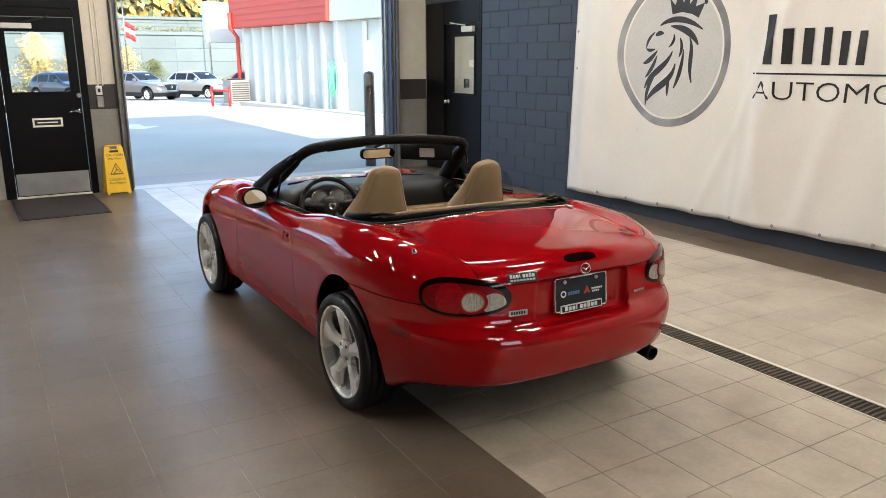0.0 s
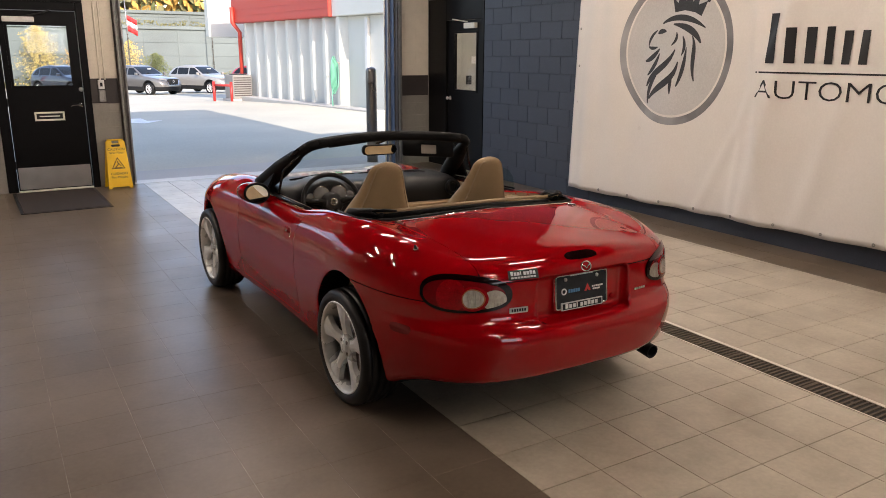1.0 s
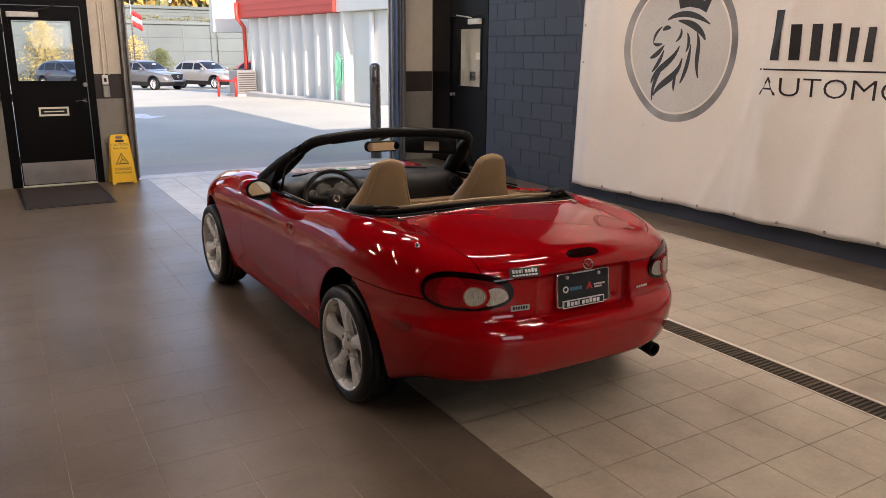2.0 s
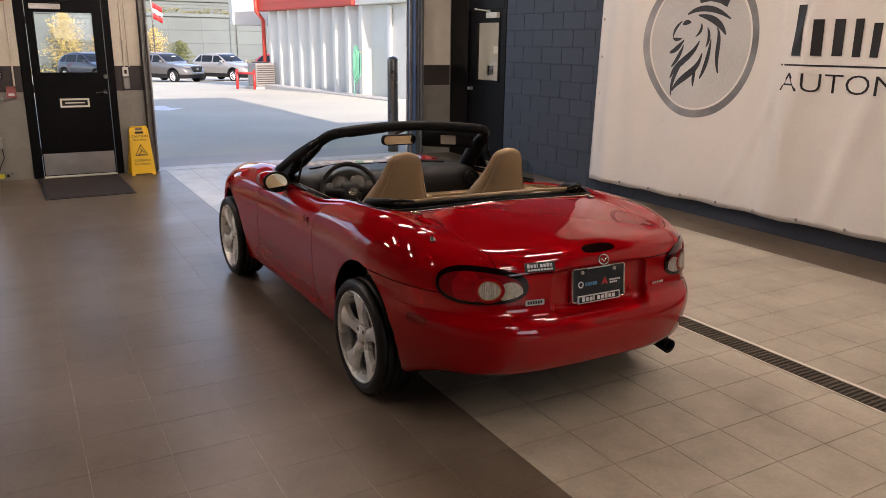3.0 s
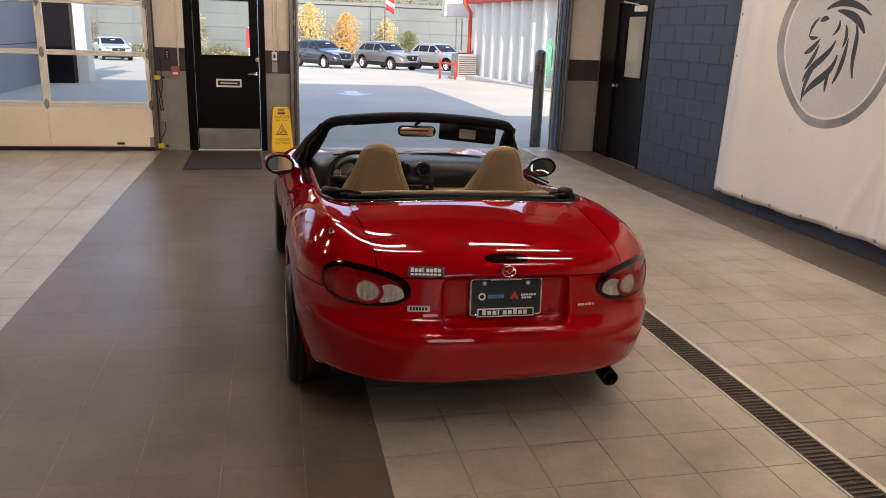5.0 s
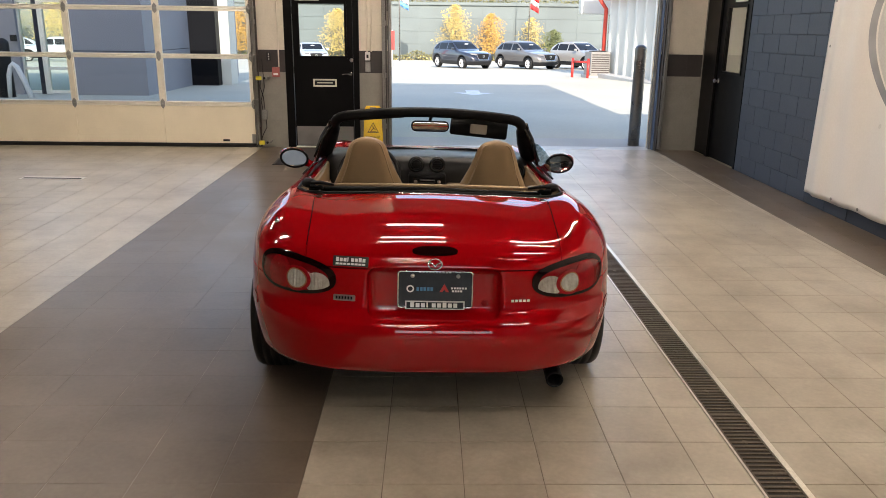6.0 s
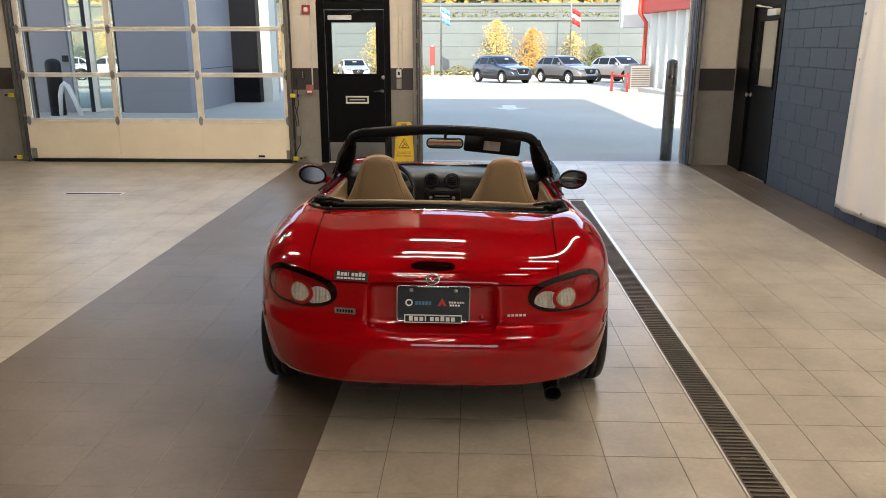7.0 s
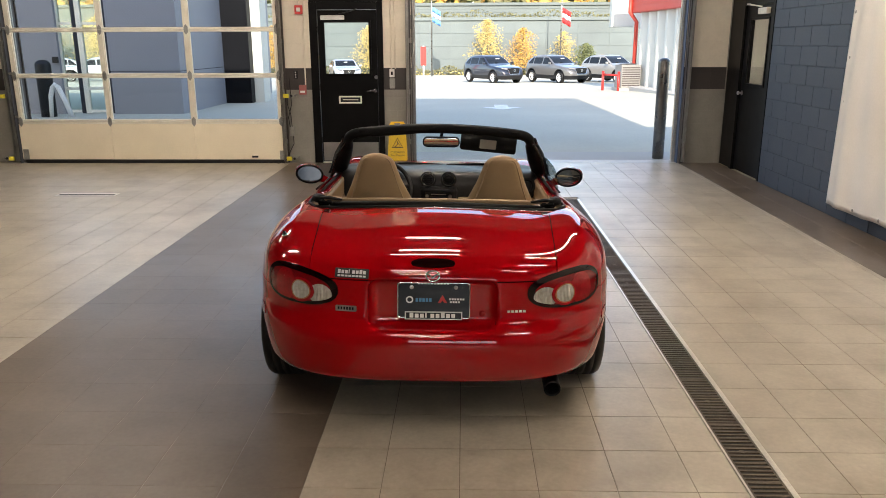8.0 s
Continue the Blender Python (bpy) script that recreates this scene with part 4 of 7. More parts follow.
# grey wing with a glazed entrance, seen through the closed gate
def grey_wing():
    top = thing("grey_wing", "grey-blue clad wing of the building with a glazed entrance", "building")
    y0, y1, x1, h = 17.4, 22.1, -7.28, 4.1
    dx0, dx1 = -10.5, -9.15
    part("wall", box((-24, y0, -0.2), (dx0, y0 + 0.3, h)), M["grey_cladding"], top)
    part("wall", box((dx1, y0, -0.2), (x1, y0 + 0.3, h)), M["grey_cladding"], top)
    part("wall", box((dx0, y0, 3.2), (dx1, y0 + 0.3, h)), M["grey_cladding"], top)
    part("wall", box((x1 - 0.3, y0 + 0.3, -0.2), (x1, y1 - 0.9, h)), M["grey_cladding"], top)
    part("roof", box((-24, y0 + 0.01, h + 0.001), (x1 + 0.02, y0 + 2.4, h + 0.2)), M["concrete"], top)
    part("corner_pillar", box((x1 - 0.6, y1 - 0.9, -0.2), (x1 + 0.82, y1 + 0.3, h + 0.4)), M["pier"], top, "near-black corner pillar")
    part("canopy_pillar", box((-7.9, 27.6, -0.4), (-7.5, 28.0, h)), M["grey_cladding"], top, "grey pillar behind the corner")
    part("white_pillar", box((x1 + 0.821, y1 - 0.5, -0.2), (x1 + 1.12, y1 + 0.3, h)), M["white_cladding"], top, "white end pillar")
    for z in (1.1, 3.2):
        part("panel_joint", box((dx1, y0 - 0.004, z), (x1 + 0.004, y0 - 0.0005, z + 0.018)), M["navy"], top)
        part("panel_joint", box((x1 + 0.0005, y0, z), (x1 + 0.004, y1 - 0.91, z + 0.018)), M["navy"], top)
    part("wall_light", box((dx0 - 0.14, y0 - 0.1, 1.33), (dx0 - 0.004, y0 - 0.001, 1.49), 0.01), M["black_plastic"], top)
    for x, w, mat in ((dx0 + 0.001, 0.04, "alu"), ((dx0 + dx1) / 2 - 0.27, 0.11, "navy"), ((dx0 + dx1) / 2 - 0.155, 0.13, "alu"), (dx1 - 0.101, 0.1, "navy")):
        part("mullion", box((x, y0 + 0.1, 0), (x + w, y0 + 0.2, 3.19)), M[mat], top)
    for z in (0.02, 0.62, 2.3, 3.1):
        part("transom", box((dx0 + 0.042, y0 + 0.11, z), (dx1 - 0.102, y0 + 0.19, z + 0.07)), M["alu"], top)
    part("glazing", box((dx0 + 0.04, y0 + 0.145, 0.02), (dx1 - 0.1, y0 + 0.155, 3.15)), M["grey_pane"], top).visible_shadow = False


grey_wing()

rack = thing("bike_rack", "white bent-tube rack standing before the grey wing", "bike rack", at=pose(-10.2, 16.5, 0))
part("hoop", tube([(-0.22, 0, -0.02), (-0.17, 0, 0.5), (-0.09, 0, 0.74), (-0.03, 0, 0.81), (0.06, 0, 0.74), (0.2, 0, 0.40), (0.33, 0, -0.02)], 0.062, seg=10), M["white_plastic"], rack, "", True)


# white corrugated building with a red fascia
def red_white_building():
    top = thing("red_white_building", "white ribbed steel building with a red fascia and downpipe", "building")
    # the long side runs from the far corner towards the hall
    a, b = Vector((7.75, 30.6, 0)), Vector((9.0, 19.6, 0))
    d = (b - a).normalized()
    out = Vector((d.y, -d.x, 0))
    if out.x > 0:
        out = -out
    L = (b - a).length
    m = Matrix(((d.x, out.x, 0, a.x), (d.y, out.y, 0, a.y), (0, 0, 1, -0.25), (0, 0, 0, 1)))
    n = 9
    step = L * 0.78 / n
    base = bmesh.new()
    prof = [(0, 0), (0.50, 0), (0.52, 0.24), (0.70, 0.24), (0.97, 0.02)]
    pts = []
    for i in range(n):
        pts += [((i + p) * step, q) for p, q in prof]
    pts.append((L, 0))
    lo = [base.verts.new(m @ Vector((x, y, 0))) for x, y in pts]
    hi = [base.verts.new(m @ Vector((x, y, 3.25))) for x, y in pts]
    for i in range(len(pts) - 1):
        base.faces.new((lo[i], lo[i + 1], hi[i + 1], hi[i]))
    part("ribbed_wall", base, M["white_cladding"], top)
    core = box((0, -14, -0.4), (L, -0.01, 3.24))
    core.transform(m)
    part("wall", core, M["white_cladding"], top)
    red = box((-0.35, -14.2, 3.26), (L * 0.72, 0.42, 5.0), 0.02)
    red.transform(m)
    part("fascia", red, M["red_cladding"], top, "red painted fascia")
    for k in range(7):
        rib = box((-0.37, 0.421, 3.30 + k * 0.24), (L * 0.72 + 0.01, 0.432, 3.31 + k * 0.24))
        rib.transform(m)
        part("fascia_rib", rib, M["red_cladding"], top)
    white = box((L * 0.721, -14.2, 3.26), (L + 0.2, 0.30, 5.0), 0.02)
    white.transform(m)
    part("fascia", white, M["white_cladding"], top, "white painted fascia")
    pipe = tube([(-0.12, 0.5, 3.9), (-0.12, 0.5, 3.3), (-0.1, 0.2, 2.9), (-0.1, 0.2, 0.05)], 0.085, seg=10)
    pipe.transform(m)
    part("downpipe", pipe, M["red_cladding"], top, "red downpipe", True)
    part("sign_box", box((7.1, 34.0, 2.5), (8.75, 34.6, 4.3), 0.03), M["white_cladding"], top, "blank white sign box")
    spout = box((L * 0.885, 0.02, 0.1), (L * 0.90, 0.12, 3.2), 0.01)
    spout.transform(m)
    part("downpipe", spout, M["white_plastic"], top, "white downpipe")
    kerb = box((0.1, 0.2, -0.1), (L, 0.75, 0.30), 0.02)
    kerb.transform(m)
    part("plinth", kerb, M["concrete"], top, "pale concrete plinth")
    return m, L


RB, RB_L = red_white_building()

hose_m = RB @ Matrix.Translation((RB_L * 0.765, 0.48, -0.3)) @ pose(0, 0, 0, 0, 0, 58)
hose = thing("garden_hose", "coiled green garden hose hung on the white wall", "hose", at=hose_m)
M["hose"] = material("green_hose", (0.10, 0.32, 0.22), 0.5, vary=0.1)
for k in range(5):
    r = 0.09 + 0.03 * k
    part("coil", tube([(r * math.cos(a), 0.03 * k - 0.05, 1.62 + (0.42 + 0.05 * k) * math.sin(a)) for a in (2 * math.pi * i / 28 for i in range(29))], 0.022, seg=7, caps=False), M["hose"], hose, "", True)
part("tail", tube([(0.15, 0.05, 1.2), (0.18, 0.06, 0.8), (0.1, 0.06, 0.45), (0.2, 0.08, 0.33)], 0.022, seg=7), M["hose"], hose, "", True)
part("bracket", box((-0.30, -0.03, 2.0), (0.06, 0.03, 2.07), 0.01), M["track"], hose)


M["unit_grey"] = material("grey_unit_paint", (0.24, 0.235, 0.22), 0.5, vary=0.08)


def ac_unit(m):
    top = thing("condenser_unit", "grey outdoor condenser unit with louvred sides", "air conditioner", at=m)
    part("body", box((-0.42, -0.42, 0.06), (0.42, 0.42, 1.02), 0.02), M["unit_grey"], top)
    for k in range(9):
        part("louvre", box((-0.38, -0.436, 0.16 + 0.09 * k), (0.38, -0.421, 0.20 + 0.09 * k), 0.004), M["brown_frame"], top)
    part("base", box((-0.5, -0.5, -0.3), (0.5, 0.5, 0.058)), M["concrete"], top)
    part("fan_grille", lathe([(0.02, 1.022), (0.36, 1.022), (0.36, 1.05), (0.02, 1.07)], 24), M["black_plastic"], top)


ac_unit(pose(7.15, 30.0, ground_z(30) + 0.05, 0, 0, 8))
rail = thing("guard_rail", "red steel pipe guard beside the condenser unit", "guard rail", at=pose(6.47, 29.7, ground_z(29.7) - 0.1))
for x, y in ((-0.35, 0.3), (0.15, -0.5)):
    part("post", tube([(x, y, -0.05), (x, y, 0.9)], 0.055, seg=12), M["red_plastic"], rail, "", True)
part("bar", tube([(-0.35, 0.3, 0.75), (0.15, -0.5, 0.75)], 0.045, seg=10), M["red_plastic"], rail, "", True)


# stepped precast retaining wall with planting
def retaining_wall(name, y, z0, z1, label):
    top = tagged(new(name), label, "retaining wall", kind="structure")
    part("wall_core", box((-70, y + 0.15, z0 - 1), (90, y + 0.8, z1)), M["concrete_wall"], top)
    part("coping", box((-70, y - 0.08, z1 + 0.001), (90, y + 0.9, z1 + 0.3), 0.02), M["concrete_wall"], top)
    w, rows = 3.1, 4
    h = (z1 - z0) / rows
    proto = None
    for i in range(-8, 13):
        for j in range(rows):
            if proto is None:
                proto = part("panel", box((0.012, 0.11, 0.012), (w - 0.012, 0.149, h - 0.012), 0.01), M["concrete_wall"], top)
                o = proto
            else:
                o = proto.copy()
                scene.collection.objects.link(o)
            o.location = (i * w - 1.0, y, z0 + j * h)
        part("pilaster", box((i * w - 1.07, y + 0.06, z0 - 0.5), (i * w - 0.94, y + 0.109, z1)), M["concrete_wall"], top)


retaining_wall("retaining_wall_1", 74, -0.9, 3.95, "tall precast concrete panel retaining wall")
retaining_wall("retaining_wall_2", 82, 4.3, 5.7, "upper tier of the precast concrete retaining wall")
bank = bmesh.new()
box((-70, 74.8, 3.0), (90, 82.3, 4.28), bm=bank)
M["grass"] = material("dry_bank", (0.13, 0.13, 0.05), 0.9, vary=0.3, fine=20, bump=0.02)
structure("bank", bank, M["grass"], "planted strip between the retaining walls", "ground")

FOLIAGE = {
    "yellow": material("yellow_leaves", (0.50, 0.385, 0.13), 0.7, vary=0.35, scale=3, fine=14),
    "orange": material("orange_leaves", (0.50, 0.30, 0.075), 0.7, vary=0.35, scale=3, fine=14),
    "green": material("green_leaves", (0.13, 0.15, 0.06), 0.7, vary=0.35, scale=3, fine=14),
    "olive": material("olive_leaves", (0.14, 0.135, 0.06), 0.7, vary=0.35, scale=3, fine=14),
}
M["bark"] = material("bark", (0.13, 0.10, 0.075), 0.9, vary=0.25, bump=0.01)


def leaf_crown(rng, h0, h1, width, count, size, cone=0.5):
    """Many small two-sided leaf clumps filling an uneven crown."""
    bm = bmesh.new()
    for _ in range(count * 3):
        t = rng.random() ** 0.9
        z = h0 + (h1 - h0) * t
        r = 1.55 * width * (1 - cone * t) * (0.35 + 0.65 * math.sqrt(min(t * 5, 1))) * math.sqrt(rng.random())
        if t > 0.85:
            r *= (1.05 - t) * 5
        a = rng.random() * 6.283
        lump = 0.75 + 0.3 * math.sin(a * 3 + z * 2.2) + 0.15 * math.sin(a * 7 - z * 5)
        c = Vector((r * lump * math.cos(a), r * lump * math.sin(a), z + rng.uniform(-0.1, 0.1)))
        u = Vector((rng.uniform(-1, 1), rng.uniform(-1, 1), rng.uniform(-1, 1))).normalized() * size * rng.uniform(0.6, 1.3)
        w = u.orthogonal().normalized() * size * rng.uniform(0.4, 0.8)
        bm.faces.new([bm.verts.new(c + q) for q in (u, w, -u * 0.8, -w)])
    return bm


def young_tree(m, h, width, leaf, seed, label, count=900):
    rng = random.Random(seed)
    top = thing("tree", label, "tree", at=m)
    bm = tube([(0, 0, -0.3), (0.02, 0.01, h * 0.3), (-0.02, 0.03, h * 0.6), (0.01, 0, h * 0.93)], [0.07, 0.055, 0.035, 0.008], seg=8)
    for k in range(9):
        z = h * (0.25 + 0.07 * k)
        a = k * 2.4
        L = width * (1 - 0.5 * k / 9)
        tube([(0, 0, z), (L * 0.5 * math.cos(a), L * 0.5 * math.sin(a), z + 0.25), (L * 0.9 * math.cos(a), L * 0.9 * math.sin(a), z + 0.6)], [0.025, 0.016, 0.005], bm, 5)
    part("trunk", bm, M["bark"], top)
    part("crown", leaf_crown(rng, h * 0.16, h, width, count, 0.085), FOLIAGE[leaf], top, f"thin {leaf} autumn crown")
    return top


GY = ground_z(72)
young_tree(pose(2.45, 72, GY), 5.1, 1.5, "yellow", 1, "slender young tree with pale yellow autumn leaves")
young_tree(pose(5.85, 72, GY), 4.3, 1.35, "orange", 2, "young tree with orange-yellow autumn leaves")
young_tree(pose(9.75, 72.3, GY), 4.0, 1.2, "yellow", 3, "young tree with thin yellow leaves", 420)
young_tree(pose(11.9, 72, GY), 2.9, 1.1, "green", 4, "bushy young tree with green leaves")
young_tree(pose(-8.6, 72, GY), 4.6, 1.6, "yellow", 5, "young tree with pale yellow autumn leaves")
young_tree(pose(22.5, 72.5, GY), 2.9, 1.1, "green", 6, "bushy young tree with green leaves", 500)
young_tree(pose(-34, 70, GY), 5.5, 2.2, "yellow", 8, "broad young tree with yellow leaves", 1200)
young_tree(pose(-39, 69, GY), 5.0, 2.2, "green", 9, "broad tree with green leaves", 1200)
young_tree(pose(-18, 72, GY), 4.6, 1.5, "orange", 7, "young tree with orange autumn leaves")


def shrub_strip(name, x0, x1, y, z, count, seed, label, leaf="olive", size=0.14, height=0.9):
    rng = random.Random(seed)
    bm = bmesh.new()
    for _ in range(count):
        x = rng.uniform(x0, x1)
        top = height * (0.35 + 0.65 * abs(math.sin(x * 0.9) * math.sin(x * 0.37 + 1)))
        c = Vector((x, y + rng.uniform(-0.6, 0.6), z + top * rng.random()))
        u = Vector((rng.uniform(-1, 1), rng.uniform(-1, 1), rng.uniform(-1, 1))).normalized() * size
        w = u.orthogonal().normalized() * size * 0.6
        bm.faces.new([bm.verts.new(c + q) for q in (u, w, -u, -w)])
    tagged(mesh_object(name, bm, FOLIAGE[leaf]), label, "shrubs", kind="stuff")


shrub_strip("shrubs", -45, 40, 72.9, GY - 0.1, 6500, 11, "low mixed shrubs along the foot of the retaining wall", height=1.5)
shrub_strip("shrubs", -40, 40, 72.3, GY - 0.1, 1500, 12, "low yellow flowering shrubs along the retaining wall", "yellow", 0.1, 0.9)
shrub_strip("shrubs", -30, 50, 77, 4.25, 2500, 13, "sparse weeds on the strip between the retaining walls", "olive", 0.14, 0.9)


def far_wood():
    rng = random.Random(21)
    for leaf, n, seed in (("orange", 2600, 1), ("olive", 2600, 2), ("green", 1500, 3)):
        bm = bmesh.new()
        rng = random.Random(seed)
        for _ in range(n):
            x = rng.uniform(-50, 70)
            hgt = 6 + 3 * math.sin(x * 0.31 + seed) + 2 * math.sin(x * 0.83)
            c = Vector((x, 95 + rng.uniform(-2, 4), 5.2 + hgt * rng.random()))
            u = Vector((rng.uniform(-1, 1), rng.uniform(-0.4, 0.4), rng.uniform(-1, 1))).normalized() * 0.75
            w = u.orthogonal().normalized() * 0.6
            bm.faces.new([bm.verts.new(c + q) for q in (u, w, -u, -w)])
        tagged(mesh_object("far_wood", bm, FOLIAGE[leaf]), f"distant {leaf} autumn wood above the retaining wall", "woods", kind="stuff")


far_wood()


def flag_pole(m, h, label, colours, drop):
    top = thing("flag_pole", label, "flag pole", at=m)
    part("pole", tube([(0, 0, -0.2), (0, 0, h)], [0.06, 0.045], seg=10), M["bollard_paint"], top, "", True)
    part("finial", lathe([(0.001, h), (0.07, h + 0.04), (0.09, h + 0.1), (0.05, h + 0.17), (0.001, h + 0.19)], 12), M["alu"], top, "", True)
    for i, c in enumerate(colours):
        bm = bmesh.new()
        n = 8
        g = []
        for k in range(n + 1):
            x = 0.08 + 0.09 * k * 1.0
            z1 = drop - 0.42 * i - 0.05 * k
            yv = 0.12 * math.sin(k * 1.3)
            g.append((bm.verts.new((x, yv, z1)), bm.verts.new((x, yv + 0.03, z1 - 0.415))))
        for a, b in zip(g, g[1:]):
            bm.faces.new((a[0], b[0], b[1], a[1]))
        f = part("flag", bm, c, top, "", True)
        f.modifiers.new("thickness", "SOLIDIFY").thickness = 0.006


M["flag_red"] = material("red_cloth", (0.55, 0.03, 0.03), 0.8, vary=0.05)
M["flag_white"] = material("white_cloth", (0.5, 0.5, 0.5), 0.8, vary=0.05)
M["flag_blue"] = material("blue_cloth", (0.12, 0.30, 0.60), 0.8, vary=0.05)
flag_pole(pose(8.7, 66, ground_z(66)), 9.5, "tall flag pole with a red and white flag", (M["flag_red"], M["flag_white"], M["flag_red"]), 5.8)
flag_pole(pose(17.1, 72, ground_z(72)), 9.0, "slender bare flag pole", (), 5.8)
flag_pole(pose(-2.6, 66, ground_z(66)), 9.5, "tall flag pole with a light blue and white flag", (M["flag_blue"], M["flag_white"], M["flag_blue"]), 5.9)

sign_post = thing("red_sign", "slim red yard sign on a pale post", "sign", at=pose(-2.3, 46, ground_z(46)))
part("post", tube([(0, 0, -0.1), (0, 0, 2.2)], 0.05, seg=10), M["white_plastic"], sign_post, "", True)
part("panel", box((-0.17, -0.09, 1.0), (0.17, -0.051, 2.15), 0.02), M["red_plastic"], sign_post, "red panel")


# ---------------------------------------------------------------- sculpted shells
def curve(*pairs):
    """A smooth function through a few (position, value) pairs."""
    X, Y = np.array([p[0] for p in pairs], float), np.array([p[1] for p in pairs], float)
    D = np.diff(Y) / np.diff(X)
    T = np.concatenate(([D[0]], np.where(D[:-1] * D[1:] > 0, 2 * D[:-1] * D[1:] / (D[:-1] + D[1:] + 1e-12), 0), [D[-1]]))

    def f(x):
        x = np.clip(x, X[0], X[-1])
        i = np.clip(np.searchsorted(X, x) - 1, 0, len(X) - 2)
        h = X[i + 1] - X[i]
        t = (x - X[i]) / h
        return (2 * t ** 3 - 3 * t ** 2 + 1) * Y[i] + (t ** 3 - 2 * t ** 2 + t) * h * T[i] + (3 * t ** 2 - 2 * t ** 3) * Y[i + 1] + (t ** 3 - t ** 2) * h * T[i + 1]
    return f


def smax(a, b, k):
    return np.maximum(a, b) + np.maximum(k - np.abs(a - b), 0) ** 2 / (4 * k)


def smin(a, b, k):
    return -smax(-a, -b, k)


def step01(x, a, b):
    t = np.clip((x - a) / (b - a), 0, 1)
    return t * t * (3 - 2 * t)


def round_box(x, y, z, c, half, r):
    """Signed distance to a rounded box."""
    q = [np.abs(v - m) - h + r for v, m, h in zip((x, y, z), c, half)]
    out = np.sqrt(sum(np.maximum(v, 0) ** 2 for v in q))
    return out + np.minimum(np.maximum(np.maximum(q[0], q[1]), q[2]), 0) - r


def gradient(f, P, e=0.0015):
    g = np.empty_like(P)
    for i in range(3):
        d = np.zeros(3)
        d[i] = e
        a, b = P + d, P - d
        g[:, i] = (f(a[:, 0], a[:, 1], a[:, 2]) - f(b[:, 0], b[:, 1], b[:, 2])) / (2 * e)
    return g


def shell(f, lo, hi, h):
    """Vertices and triangles of the surface f = 0, on a grid of step h, settled onto the true surface."""
    ax = [np.arange(a, b + h, h) for a, b in zip(lo, hi)]
    X, Y, Z = np.meshgrid(*ax, indexing="ij")
    V = f(X, Y, Z)
    inside = V < 0
    n = [k - 1 for k in V.shape]
    corner = [(i, j, k) for i in (0, 1) for j in (0, 1) for k in (0, 1)]
    cut = lambda A, c: A[c[0]:c[0] + n[0], c[1]:c[1] + n[1], c[2]:c[2] + n[2]]
    count = sum(cut(inside, c).astype(np.int8) for c in corner)
    active = (count > 0) & (count < 8)
    ids = -np.ones(active.shape, np.int64)
    ids[active] = np.arange(active.sum())
    acc, num = np.zeros((active.sum(), 3)), np.zeros(active.sum())
    base = np.argwhere(active)
    for a in corner:
        for b in corner:
            if sum(b) == sum(a) + 1 and all(q >= p for p, q in zip(a, b)):
                va, vb = cut(V, a)[active], cut(V, b)[active]
                m = (va < 0) != (vb < 0)
                t = np.where(m, va / np.where(m, va - vb, 1), 0)
                p = np.array(a) + t[:, None] * (np.array(b) - np.array(a))
                acc += np.where(m[:, None], p, 0)
                num += m
    P = np.array(lo) + h * (base + acc / num[:, None])
    for _ in range(4):
        g = gradient(f, P)
        v = f(P[:, 0], P[:, 1], P[:, 2])
        s = np.clip(v / np.maximum((g ** 2).sum(1), 0.05), -0.5 * h, 0.5 * h)
        P = P - g * s[:, None]
    tris = []
    for d in range(3):
        e, w = [k for k in range(3) if k != d]
        sl0, sl1 = [slice(None)] * 3, [slice(None)] * 3
        sl0[d], sl1[d] = slice(0, -1), slice(1, None)
        A, B = inside[tuple(sl0)], inside[tuple(sl1)]
        for idx, flip in ((np.argwhere(A & ~B), False), (np.argwhere(~A & B), True)):
            ok = (idx[:, e] > 0) & (idx[:, w] > 0) & (idx[:, e] < V.shape[e] - 1) & (idx[:, w] < V.shape[w] - 1)
            idx = idx[ok]
            q = []
            for de, dw in ((-1, -1), (0, -1), (0, 0), (-1, 0)):
                c = idx.copy()
                c[:, e] += de
                c[:, w] += dw
                q.append(ids[c[:, 0], c[:, 1], c[:, 2]])
            if flip != (d == 1):
                q = q[::-1]
            tris += [np.stack((q[0], q[1], q[2]), 1), np.stack((q[0], q[2], q[3]), 1)]
    return P, np.concatenate(tris)


def clip(P, F, g):
    """The part of a triangle mesh where g < 0, cut cleanly along g = 0."""
    v = g(P)
    s = v < 0
    k = s[F].sum(1)
    keep = [F[k == 3]]
    extra, cache, new_pts = [], {}, []

    def mid(a, b):
        key = (a, b) if a < b else (b, a)
        if key not in cache:
            t = v[a] / (v[a] - v[b])
            cache[key] = len(P) + len(new_pts)
            new_pts.append(P[a] + t * (P[b] - P[a]))
        return cache[key]
    for a, b, c in F[(k == 1) | (k == 2)]:
        for _ in range(3):
            if (s[a] and not s[b] and not s[c]) or (not s[a] and s[b] and s[c]):
                break
            a, b, c = b, c, a
        ab, ac = mid(a, b), mid(a, c)
        if s[a]:
            extra.append((a, ab, ac))
        else:
            extra += [(ab, b, c), (ab, c, ac)]
    if new_pts:
        P = np.concatenate((P, np.array(new_pts)))
    F = np.concatenate(keep + ([np.array(extra)] if extra else []))
    used, inv = np.unique(F, return_inverse=True)
    return P[used], inv.reshape(F.shape)


def both(P, F, g, gap=0.005):
    """Splits a mesh along g = 0 with an open joint: the inner and the outer piece."""
    return clip(P, F, lambda q: g(q) + gap / 2), clip(P, F, lambda q: -g(q) + gap / 2)


